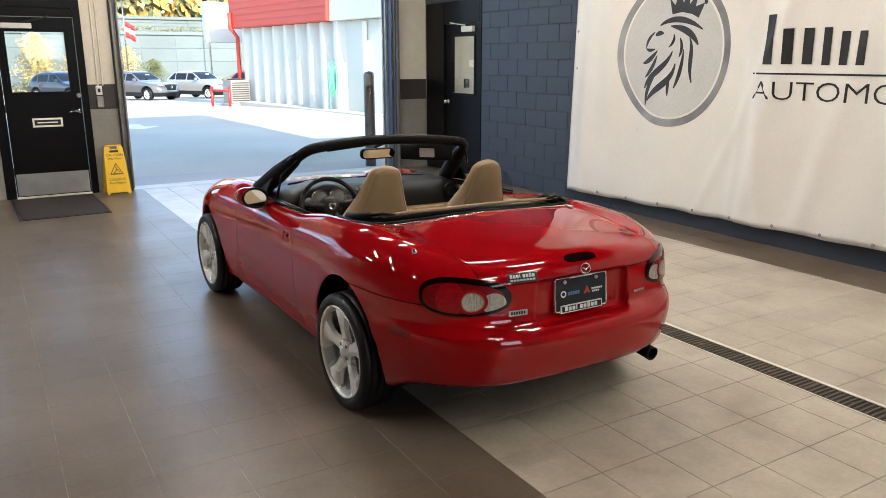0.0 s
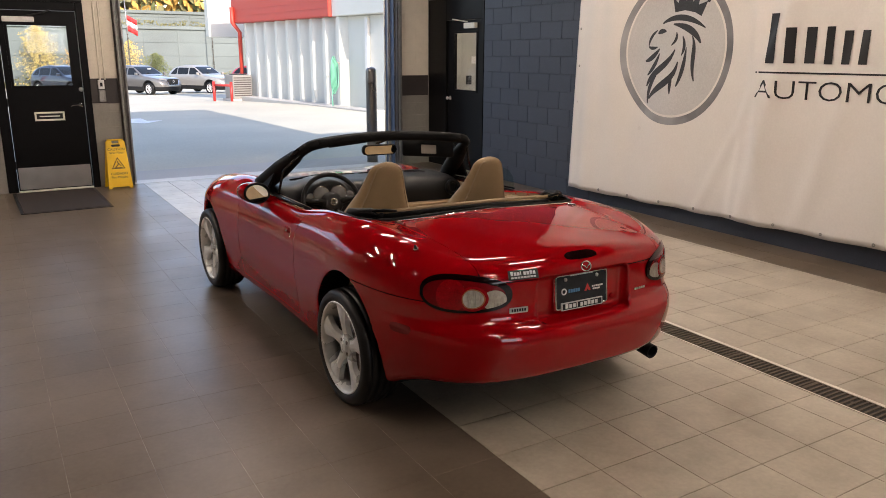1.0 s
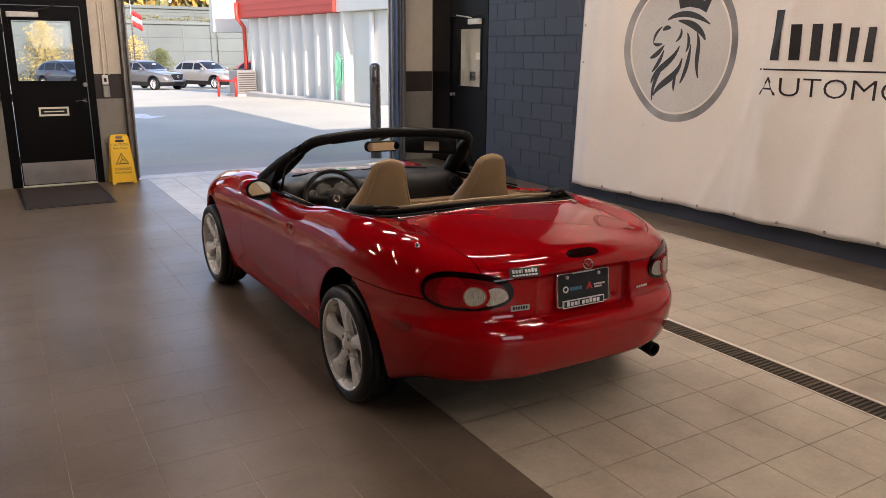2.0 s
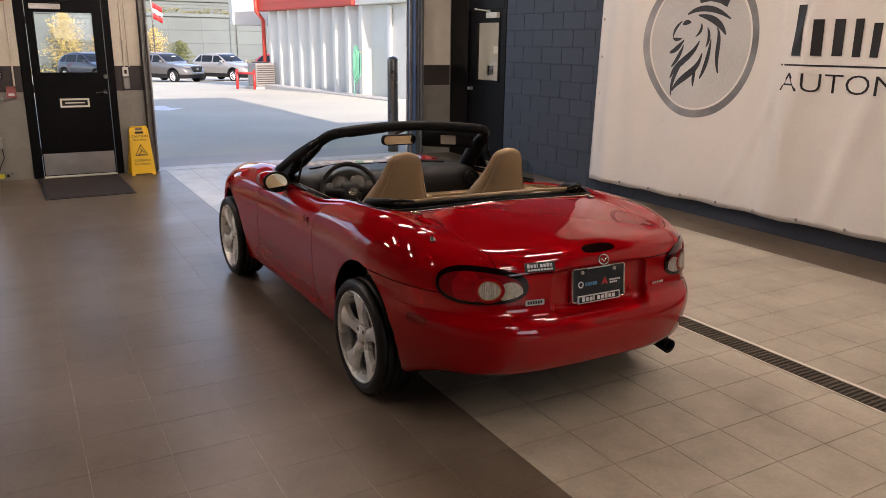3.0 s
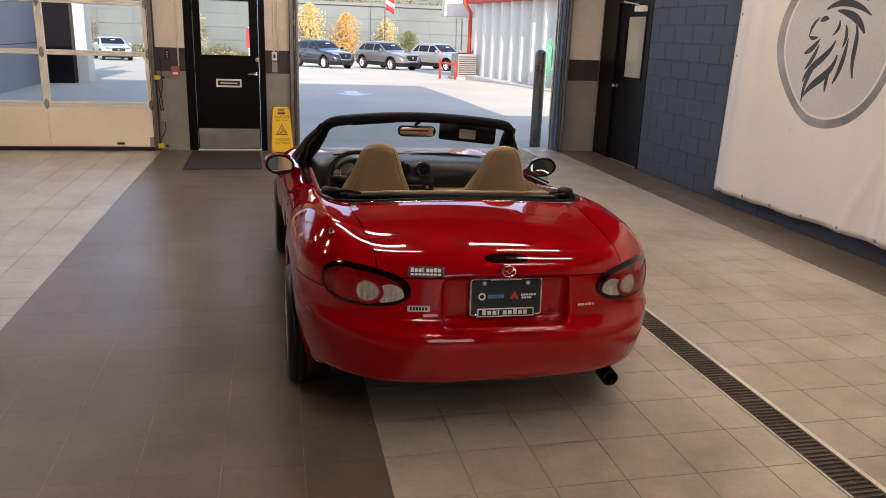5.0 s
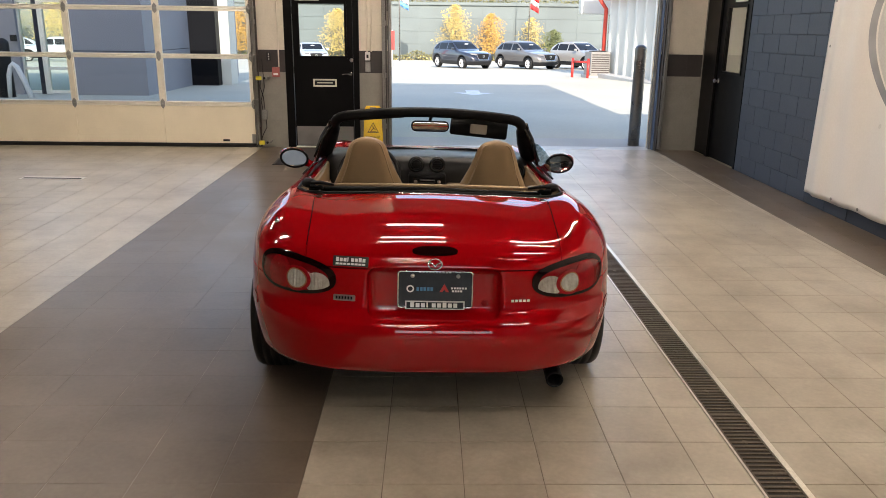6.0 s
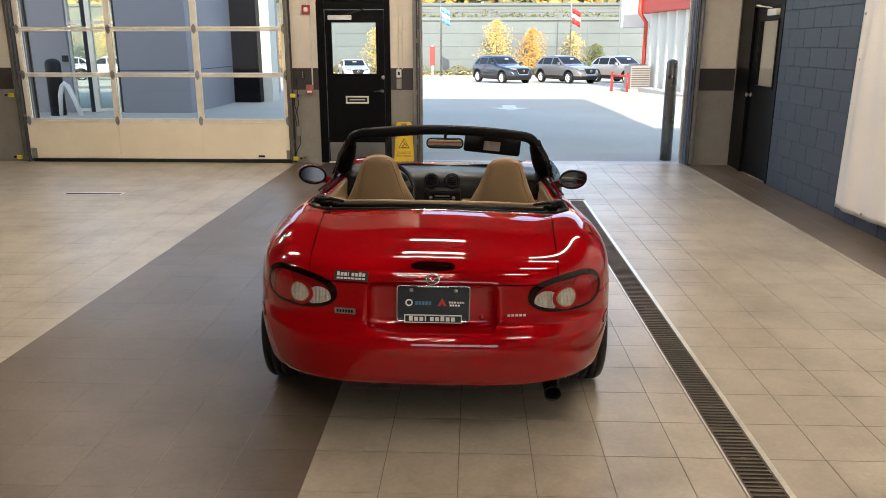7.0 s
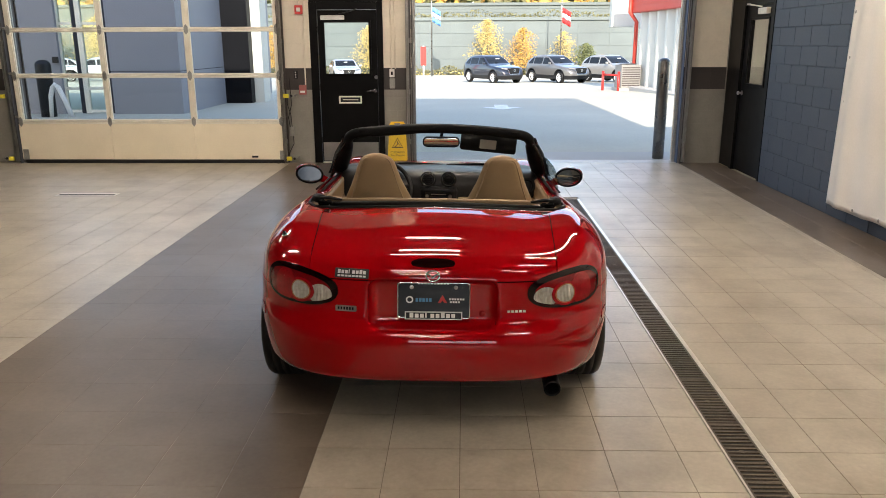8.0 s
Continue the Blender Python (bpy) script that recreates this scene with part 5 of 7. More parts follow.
def panel(name, P, F, f, mat, parent, label="", lift=0.0, edge=0.012):
    """A skin with smooth shading from the true surface and its edges folded inwards."""
    N = gradient(f, P)
    N /= np.linalg.norm(N, axis=1)[:, None] + 1e-9
    P = P + N * lift
    E = np.concatenate((F[:, [0, 1]], F[:, [1, 2]], F[:, [2, 0]]))
    key = np.sort(E, 1)
    code = key[:, 0] * (len(P) + 1) + key[:, 1]
    _, first, cnt = np.unique(code, return_index=True, return_counts=True)
    rim = E[first[cnt == 1]]
    verts, faces, normals = P, F, N
    if edge and len(rim):
        ra, rb = rim[:, 0], rim[:, 1]
        k = len(P)
        m = len(rim)
        tang = P[rb] - P[ra]
        side = np.cross(tang, N[ra] + N[rb])
        side /= np.linalg.norm(side, axis=1)[:, None] + 1e-9
        verts = np.concatenate((P, P[ra], P[rb], P[rb] - N[rb] * edge, P[ra] - N[ra] * edge))
        i = np.arange(m)
        q = [k + i, k + m + i, k + 2 * m + i, k + 3 * m + i]
        faces = np.concatenate((F, np.stack((q[1], q[0], q[2]), 1), np.stack((q[2], q[0], q[3]), 1)))
        normals = np.concatenate((N, side, side, side, side))
    me = bpy.data.meshes.new(name)
    me.from_pydata(verts.tolist(), [], faces.tolist())
    me.polygons.foreach_set("use_smooth", [True] * len(me.polygons))
    me.normals_split_custom_set_from_vertices(normals.tolist())
    me.materials.append(mat)
    ob = new(name, me)
    ob.parent = parent
    if label:
        ob["label"] = label
    return ob


# ---------------------------------------------------------------- car materials
def car_paint(name, base, flake=0.0, rough=0.28):
    m = material(name, base, rough, vary=0.02, scale=1.5, coat=1.0, world_space=False)
    m.node_tree.nodes["Principled BSDF"].inputs["Metallic"].default_value = flake
    return m


M["red_paint"] = car_paint("red_car_paint", (0.34, 0.0014, 0.004), 0.0, 0.6)
M["red_paint"].node_tree.nodes["Principled BSDF"].inputs["Specular IOR Level"].default_value = 0.0
M["red_paint"].node_tree.nodes["Principled BSDF"].inputs["Coat IOR"].default_value = 1.5
M["rubber"] = material("tyre_rubber", (0.008, 0.008, 0.008), 0.42, spec=0.35, vary=0.15, bump=0.0005, world_space=False)
M["rim"] = material("silver_alloy", (0.88, 0.88, 0.86), 0.28, metal=0.4, vary=0.05, world_space=False)
# the shade between the spokes is put into the barrel's dark colour
M["barrel"] = material("shade_dark_barrel", (0.10, 0.095, 0.09), 0.45, metal=0.7, vary=0.2, world_space=False)
M["disc"] = material("brake_disc", (0.25, 0.22, 0.2), 0.4, metal=0.9, vary=0.2, world_space=False)
M["underside"] = material("underbody_black", (0.004, 0.004, 0.004), 0.9, spec=0.1, vary=0.2, world_space=False)
M["tan"] = material("tan_leather", (0.33, 0.218, 0.108), 0.5, vary=0.06, scale=9, fine=220, bump=0.0006, world_space=False)
M["tan_piping"] = material("tan_piping", (0.36, 0.25, 0.145), 0.5, vary=0.05, world_space=False)
M["tan_carpet"] = material("tan_carpet", (0.25, 0.18, 0.11), 0.95, vary=0.2, fine=250, bump=0.002, world_space=False)
M["dash"] = material("black_dash_vinyl", (0.009, 0.009, 0.0095), 0.42, spec=0.3, vary=0.1, fine=300, bump=0.0004, world_space=False)
M["soft_black"] = material("black_trim", (0.005, 0.005, 0.0055), 0.55, spec=0.15, vary=0.15, fine=160, bump=0.0006, world_space=False)
M["gloss_black"] = material("gloss_black_trim", (0.010, 0.010, 0.011), 0.12, vary=0.1, world_space=False)
M["screen_glass"] = glass("windscreen_glass", (0.86, 0.92, 0.90))
M["mirror"] = material("mirror_glass", (0.9, 0.9, 0.9), 0.01, metal=1.0, vary=0.0)
M["lens_red"] = material("red_lamp_lens", (0.19, 0.0015, 0.004), 0.25, spec=0.12, vary=0.12, scale=16, fine=110, bump=0.0015, coat=1.0, world_space=False)
M["lens_bright"] = material("bright_red_lens", (0.32, 0.003, 0.007), 0.25, spec=0.15, vary=0.2, scale=40, fine=150, bump=0.0025, coat=1.0, world_space=False)
M["lens_clear"] = material("ribbed_clear_lens", (0.90, 0.82, 0.71), 0.12, metal=0.3, vary=0.2, scale=60, fine=20, coat=1.0, world_space=False)
M["lens_dark"] = material("dark_red_lens", (0.008, 0.0007, 0.0010), 0.12, spec=0.1, vary=0.1, coat=0.6, world_space=False)
M["plate_black"] = material("dark_plate", (0.018, 0.023, 0.029), 0.22, vary=0.1, world_space=False)
M["plate_blue"] = material("plate_blue_print", (0.05, 0.19, 0.36), 0.4, vary=0.05, world_space=False)
M["plate_white"] = material("plate_white_print", (0.7, 0.7, 0.7), 0.4, vary=0.05, world_space=False)
M["plate_red"] = material("plate_red_print", (0.45, 0.02, 0.02), 0.4, vary=0.05, world_space=False)
ribs = M["lens_clear"].node_tree
rib_wave, rib_bump, rib_at = ribs.nodes.new("ShaderNodeTexWave"), ribs.nodes.new("ShaderNodeBump"), ribs.nodes.new("ShaderNodeTexCoord")
rib_wave.inputs["Scale"].default_value, rib_bump.inputs["Distance"].default_value = 48.0, 0.006
ribs.links.new(rib_at.outputs["Object"], rib_wave.inputs["Vector"])
ribs.links.new(rib_wave.outputs["Fac"], rib_bump.inputs["Height"])
ribs.links.new(rib_bump.outputs[0], ribs.nodes["Principled BSDF"].inputs["Normal"])
M["lens_amber"] = material("amber_lens_trim", (0.42, 0.17, 0.08), 0.2, vary=0.1, coat=0.5, world_space=False)
M["vanity"] = material("pale_vanity_cover", (0.26, 0.22, 0.175), 0.5, vary=0.05, world_space=False)
M["gauge"] = material("gauge_face", (0.19, 0.185, 0.175), 0.4, vary=0.1, world_space=False)


# ---------------------------------------------------------------- the red roadster
# local axes: x to its right, y ahead, z up; the origin lies on the floor under the rear plate
REAR_AXLE, FRONT_AXLE, WHEEL_R = 0.79, 3.20, 0.306
tail = curve((0.18, 0.07), (0.24, 0.005), (0.30, -0.045), (0.37, -0.080), (0.44, -0.098), (0.50, -0.104), (0.545, -0.094), (0.575, -0.068), (0.605, -0.038), (0.65, -0.028), (0.75, -0.022), (0.83, -0.012), (0.90, 0.03))
nose = curve((0.15, 3.91), (0.25, 4.03), (0.40, 4.11), (0.52, 4.09), (0.62, 4.03), (0.72, 3.92), (0.9, 3.58))
girth = curve((0.14, -0.085), (0.20, -0.05), (0.28, -0.032), (0.40, -0.012), (0.52, 0.0), (0.64, 0.0), (0.74, -0.010), (0.82, -0.028), (0.95, -0.085))
half_width = curve((-0.1, 0.85), (0.45, 0.862), (0.85, 0.874), (1.35, 0.855), (1.9, 0.845), (2.5, 0.85), (3.15, 0.872), (3.65, 0.862), (4.1, 0.82))
deck = curve((-0.1, 0.842), (0.02, 0.862), (0.12, 0.884), (0.30, 0.910), (0.55, 0.930), (0.80, 0.940), (1.2, 0.93), (1.8, 0.91), (2.4, 0.905), (2.65, 0.893), (3.1, 0.852), (3.55, 0.78), (3.87, 0.71), (4.1, 0.62))
fall = curve((-0.1, 0.085), (0.3, 0.085), (0.8, 0.085), (1.3, 0.10), (2.2, 0.10), (2.7, 0.09), (3.45, 0.06), (4.1, 0.1))
under = curve((-0.1, 0.30), (0.2, 0.29), (0.34, 0.25), (0.45, 0.205), (1.2, 0.185), (2.8, 0.185), (3.55, 0.20), (4.1, 0.23))


def body_outer(x, y, z):
    """The closed outer form of the body, with no openings."""
    ax = np.abs(x)
    w = half_width(y) + girth(z) - 0.013 * (1 - step01(y, 0.05, 0.6)) * (1 - step01(z, 0.48, 0.66))
    yr, yf = tail(z), nose(z)
    v = np.where(y < 0.95, (0.95 - y) / (0.95 - yr), 0)
    u = np.where(y > 2.9, (y - 2.9) / (yf - 2.9), 0)
    nr, nf = 3.5, 2.8
    r = ax / w
    plan = np.where(y < 1.8, (r ** nr + v ** nr + 1e-9) ** (1 / nr), (r ** nf + u ** nf + 1e-9) ** (1 / nf))
    f = (plan - 1) * 0.86
    top = deck(y) - fall(y) * ax ** 2
    top = top + 0.05 * np.exp(-((ax - 0.67) / 0.14) ** 2) * step01(y, 2.55, 3.0) * (1 - step01(y, 3.4, 3.9))
    top = top + 0.034 * np.exp(-((ax - 0.70) / 0.12) ** 2) * step01(y, 0.12, 0.5) * (1 - step01(y, 1.2, 1.7))
    k = 0.07 + 0.035 * step01(ax, 0.35, 0.72) * step01(y, -0.05, 0.35)
    f = smax(f, (z - top) * 0.95, k)
    f = smax(f, under(y) - z, 0.05)
    return f


def recesses(x, y, z, f):
    """Plate recess, door handle cup and the scallop of the rear marker."""
    plate_bay = round_box(x, y, z, (0, -0.06, 0.675), (0.275, 0.085, 0.105), 0.035)
    f = smax(f, -plate_bay, 0.010)
    handle = round_box(np.abs(x), y, z, (0.866, 1.588, 0.748), (0.032, 0.054, 0.036), 0.02)
    f = smax(f, -handle, 0.01)
    return f


def skin_only(x, y, z):
    return recesses(x, y, z, body_outer(x, y, z))


def cockpit(x, y, z):
    """The open space for the occupants."""
    ax = np.abs(x)
    c = round_box(x, y, z, (0, 1.68, 0.80), (0.70, 0.865, 0.52), 0.12)
    lim = ax - (0.705 - 0.03 * step01(y, 1.2, 2.4) - 0.09 * (1 - step01(z, 0.55, 0.85)))
    return smax(c, lim, 0.05)


def body(x, y, z):
    f = skin_only(x, y, z)
    f = smax(f, -cockpit(x, y, z), 0.022)
    ax = np.abs(x)
    for yc, tall in ((REAR_AXLE, 1.07), (FRONT_AXLE, 1.0)):
        well = np.sqrt(((y - yc) / 0.96) ** 2 + ((z - 0.308) / tall) ** 2) - 0.362
        well = smax(well, 0.52 - ax, 0.03)
        f = smax(f, -well, 0.016)
    return f


# the body leans a little on its springs; the wheels stand level
LEAN = pose(0, 0, 0, 0, 0.9)
LEVEL = LEAN.inverted()


def roadster(m):
    car = thing("roadster", "glossy red two-seat roadster with its top down and tan seats", "car", at=m @ Matrix.Diagonal((1.035, 1, 1, 1)))
    P, F = shell(body, (-0.95, -0.16, 0.14), (0.95, 4.16, 1.0), 0.0165)
    depth = lambda p: skin_only(p[:, 0], p[:, 1], p[:, 2])
    (iP, iF), (sP, sF) = both(P, F, lambda p: depth(p) + 0.013, 0.0)
    X, Y, Z = (lambda p: p[:, 0]), (lambda p: p[:, 1]), (lambda p: p[:, 2])
    # the inner side of the shell: cockpit tub and wheel wells
    a, b = both(iP, iF, lambda p: np.where((Y(p) > 1.2) & (Y(p) < 2.7) | (np.abs(X(p)) < 0.5) | (Z(p) > 0.72), -1.0, 1.0), 0.0)
    panel("cockpit_tub", *a, body, M["tan_carpet"], car, "tan carpeted cockpit lining", edge=0)
    for fb in both(*b, lambda p: Y(p) - 2.0, 0.0):
        for well in both(*fb, lambda p: X(p), 0.0):
            panel("wheel_well", *well, body, M["underside"], car, "black wheel arch liner", edge=0)
    under_part, sP_F = both(sP, sF, lambda p: Z(p) - under(Y(p)) - 0.012, 0.0)
    panel("underside", *under_part, body, M["underside"], car, "black underbody", edge=0)
    sP, sF = sP_F
    # outer panels, with open joints between them
    lid_half = curve((-0.2, 0.53), (0.1, 0.538), (0.4, 0.555), (0.75, 0.578), (1.0, 0.58))
    lid = lambda p: np.maximum(np.maximum(np.abs(X(p)) - lid_half(Y(p)), Y(p) - 0.752), np.where(Y(p) < 0.2, 0.778 - Z(p), -1))
    lid_piece, rest = both(sP, sF, lid)
    round_corner = lambda p: np.abs(X(p)) + 0.85 * np.maximum(Y(p) - 0.06, 0)
    bumper_top = lambda p: np.where(round_corner(p) < 0.74, 0.90, 0.688)
    bumper = lambda p: np.maximum(Z(p) - bumper_top(p), Y(p) - 0.72)
    bumper_piece, rest = both(*rest, bumper)

    def door(p):
        q = np.abs(X(p))
        y, z = Y(p), Z(p)
        g = np.maximum(np.maximum(1.435 + 0.03 * step01(z, 0.3, 0.85) - 0.02 * step01(z, 0.7, 0.85) - y, y - 2.50), 0.262 - z)
        corner = np.sqrt(np.maximum(1.52 - y, 0) ** 2 + np.maximum(0.345 - z, 0) ** 2) - 0.085
        g = np.where((y < 1.52) & (z < 0.345), np.maximum(g, corner), g)
        return np.maximum(g, 0.5 - q)
    doors, rest = both(*rest, door)
    hood = lambda p: np.maximum(np.maximum(np.abs(X(p)) - 0.60, 2.62 - Y(p)), np.where(Y(p) > 3.55, 0.60 - Z(p), -1))
    hood_piece, rest = both(*rest, hood)
    body_ob = panel("body", *rest, skin_only, M["red_paint"], car)
    lid_ob = panel("trunk_lid", *lid_piece, skin_only, M["red_paint"], car)
    bumper_ob = panel("rear_bumper", *bumper_piece, skin_only, M["red_paint"], car)
    hood_ob = panel("hood", *hood_piece, skin_only, M["red_paint"], car)
    left, right = both(*doors, lambda p: X(p), 0.0)
    for piece, s in ((left, -1), (right, 1)):
        d = panel("door", *piece, skin_only, M["red_paint"], car)
        q = np.array([[s * 0.84, 1.588, 0.752]])
        for _ in range(8):
            g = gradient(body_outer, q)
            q = q - g * (body_outer(q[:, 0], q[:, 1], q[:, 2]) / (g ** 2).sum(1))[:, None]
        out = Vector(gradient(body_outer, q)[0]).normalized()
        across = Vector((0, 0, 1)).cross(out).normalized()
        side = Matrix.Translation(Vector(q[0])) @ Matrix((across, out.cross(across), out)).transposed().to_4x4()
        part("door_handle", prism(rounded(0.088, 0.042, 0.014), 0.012, side @ pose(0, 0.008, -0.014, -8), 0.004), M["red_paint"], d, "red flap handle in a cup", True)
    # dark liner behind the joints
    Q, G = shell(lambda x, y, z: smax(smax(body_outer(x, y, z) + 0.022, -round_box(x, y, z, (0, -0.06, 0.675), (0.30, 0.13, 0.13), 0.035), 0.01), -(cockpit(x, y, z) - 0.03), 0.01), (-0.95, -0.16, 0.14), (0.95, 4.16, 1.0), 0.045)
    wellcut = lambda p: -np.minimum(np.sqrt((Y(p) - REAR_AXLE) ** 2 + (Z(p) - 0.305) ** 2), np.sqrt((Y(p) - FRONT_AXLE) ** 2 + (Z(p) - 0.305) ** 2)) + 0.43
    Q, G = clip(Q, G, wellcut)
    panel("inner_shell", Q, G, lambda x, y, z: body_outer(x, y, z), M["underside"], car, "black inner structure", edge=0)

    # tail lamps, cut from the same skin
    for s in (-1, 1):
        def around(p, s=s):
            """Distance along the rear face and round the corner."""
            q = s * X(p)
            return q + 0.85 * np.maximum(Y(p) - 0.06, 0)

        def lamp(p, s=s, grow=0.0):
            a = (around(p) - 0.637) / (0.226 + grow)
            zz = (Z(p) - 0.731 - 0.03 * (around(p) - 0.6)) / (0.076 + grow)
            g = (np.abs(a) ** 2.5 + np.abs(zz) ** 2.5 + 1e-9) ** 0.4 - 1
            return np.where((s * X(p) > 0.3) & (Y(p) < 0.5), g * 0.1, 1.0)
        P2, F2 = clip(sP, sF, lambda p: lamp(p, grow=0.006))
        P2, F2 = refine(P2, F2, skin_only)
        unit = panel("tail_lamp", *clip(P2, F2, lambda p: lamp(p)), skin_only, M["lens_red"], car, "red tail lamp with round clear lenses", lift=0.006, edge=0.02)
        panel("bezel", *clip(P2, F2, lambda p: -lamp(p) + 0.0), skin_only, M["lens_dark"], unit, "dark lamp surround", lift=0.008, edge=0.02)

        def disc(cx, cz, r):
            return lambda p: np.where(s * X(p) > 0.3, np.sqrt((0.92 * (around(p) - cx)) ** 2 + (1.08 * (Z(p) - cz)) ** 2) - r, 1.0)

        def inner(p):
            """The clear field of the lens, inside an uneven edge that holds the top shade."""
            a = (around(p) - 0.643) / 0.207
            zz = (Z(p) - 0.7265 - 0.03 * (around(p) - 0.6)) / 0.065
            return np.where((s * X(p) > 0.3) & (Y(p) < 0.5), ((np.abs(a) ** 2.4 + np.abs(zz) ** 2.4 + 1e-9) ** (1 / 2.4) - 1) * 0.1, 1.0)
        # dark rim, wider above, paints the shadow along the top of the lens
        panel("lens_edge", *clip(*clip(P2, F2, lambda p: lamp(p)), lambda p: -inner(p)), skin_only, M["lens_dark"], unit, "dark red lens edge", lift=0.0075, edge=0)
        panel("lens_ring", *clip(*clip(P2, F2, disc(0.575, 0.714, 0.060)), lambda p: -disc(0.575, 0.714, 0.048)(p)), skin_only, M["lens_bright"], unit, "red lens ring", lift=0.011, edge=0.01)
        panel("lens_trim", *clip(*clip(P2, F2, disc(0.575, 0.714, 0.0475)), lambda p: -disc(0.575, 0.714, 0.0425)(p)), skin_only, M["lens_amber"], unit, "thin amber lens trim", lift=0.0135, edge=0)
        panel("reversing_lens", *clip(P2, F2, disc(0.575, 0.714, 0.0425)), skin_only, M["lens_clear"], unit, "ribbed clear round lens", lift=0.013, edge=0.01)
        panel("indicator_lens", *clip(*clip(P2, F2, disc(0.484, 0.704, 0.049)), lambda p: np.maximum(-disc(0.575, 0.714, 0.0605)(p), lamp(p, grow=-0.010))), skin_only, M["lens_clear"], unit, "ribbed clear round lens", lift=0.010, edge=0.01)
        panel("stop_lens", *clip(*clip(P2, F2, disc(0.688, 0.724, 0.078)), lambda p: np.maximum(inner(p), -disc(0.575, 0.714, 0.0605)(p))), skin_only, M["lens_bright"], unit, "round red stop lens", lift=0.0085, edge=0.006)
        marker = lambda p: np.where(s * X(p) > 0.6, ((np.abs((Y(p) - 0.29) / 0.058) ** 4 + np.abs((Z(p) - 0.545) / 0.022) ** 4) ** 0.25 - 1) * 0.03, 1)
        panel("side_marker", *refine(*clip(sP, sF, marker), skin_only, 1), skin_only, M["lens_red"], bumper_ob, "red side marker", lift=0.003, edge=0.01)
    stop = lambda p: np.where(Y(p) < 0.15, ((np.abs(X(p) / 0.094) ** 3.0 + np.abs((Z(p) - 0.850) / 0.0145) ** 3.0 + 1e-9) ** (1 / 3.0) - 1) * 0.015, 1)
    panel("high_brake_lamp", *refine(*clip(sP, sF, stop), skin_only, 1), skin_only, M["lens_dark"], lid_ob, "dark red high brake lamp", lift=0.0012, edge=0.006)
    fit_out(car, lid_ob, body_ob, bumper_ob)
    return car


def refine(P, F, f, times=1):
    """Splits every triangle in four and settles the points on the surface."""
    for _ in range(times):
        E = np.sort(np.concatenate((F[:, [0, 1]], F[:, [1, 2]], F[:, [2, 0]])), 1)
        u, inv = np.unique(E, axis=0, return_inverse=True)
        inv = inv.reshape(-1)
        mids = (P[u[:, 0]] + P[u[:, 1]]) / 2
        n, k = len(P), len(F)
        P = np.concatenate((P, mids))
        ab, bc, ca = n + inv[:k], n + inv[k:2 * k], n + inv[2 * k:]
        F = np.concatenate((np.stack((F[:, 0], ab, ca), 1), np.stack((ab, F[:, 1], bc), 1), np.stack((ca, bc, F[:, 2]), 1), np.stack((ab, bc, ca), 1)))
        g = gradient(f, P)
        v = f(P[:, 0], P[:, 1], P[:, 2])
        P = P - g * np.clip(v / np.maximum((g ** 2).sum(1), 0.05), -0.004, 0.004)[:, None]
    return P, F


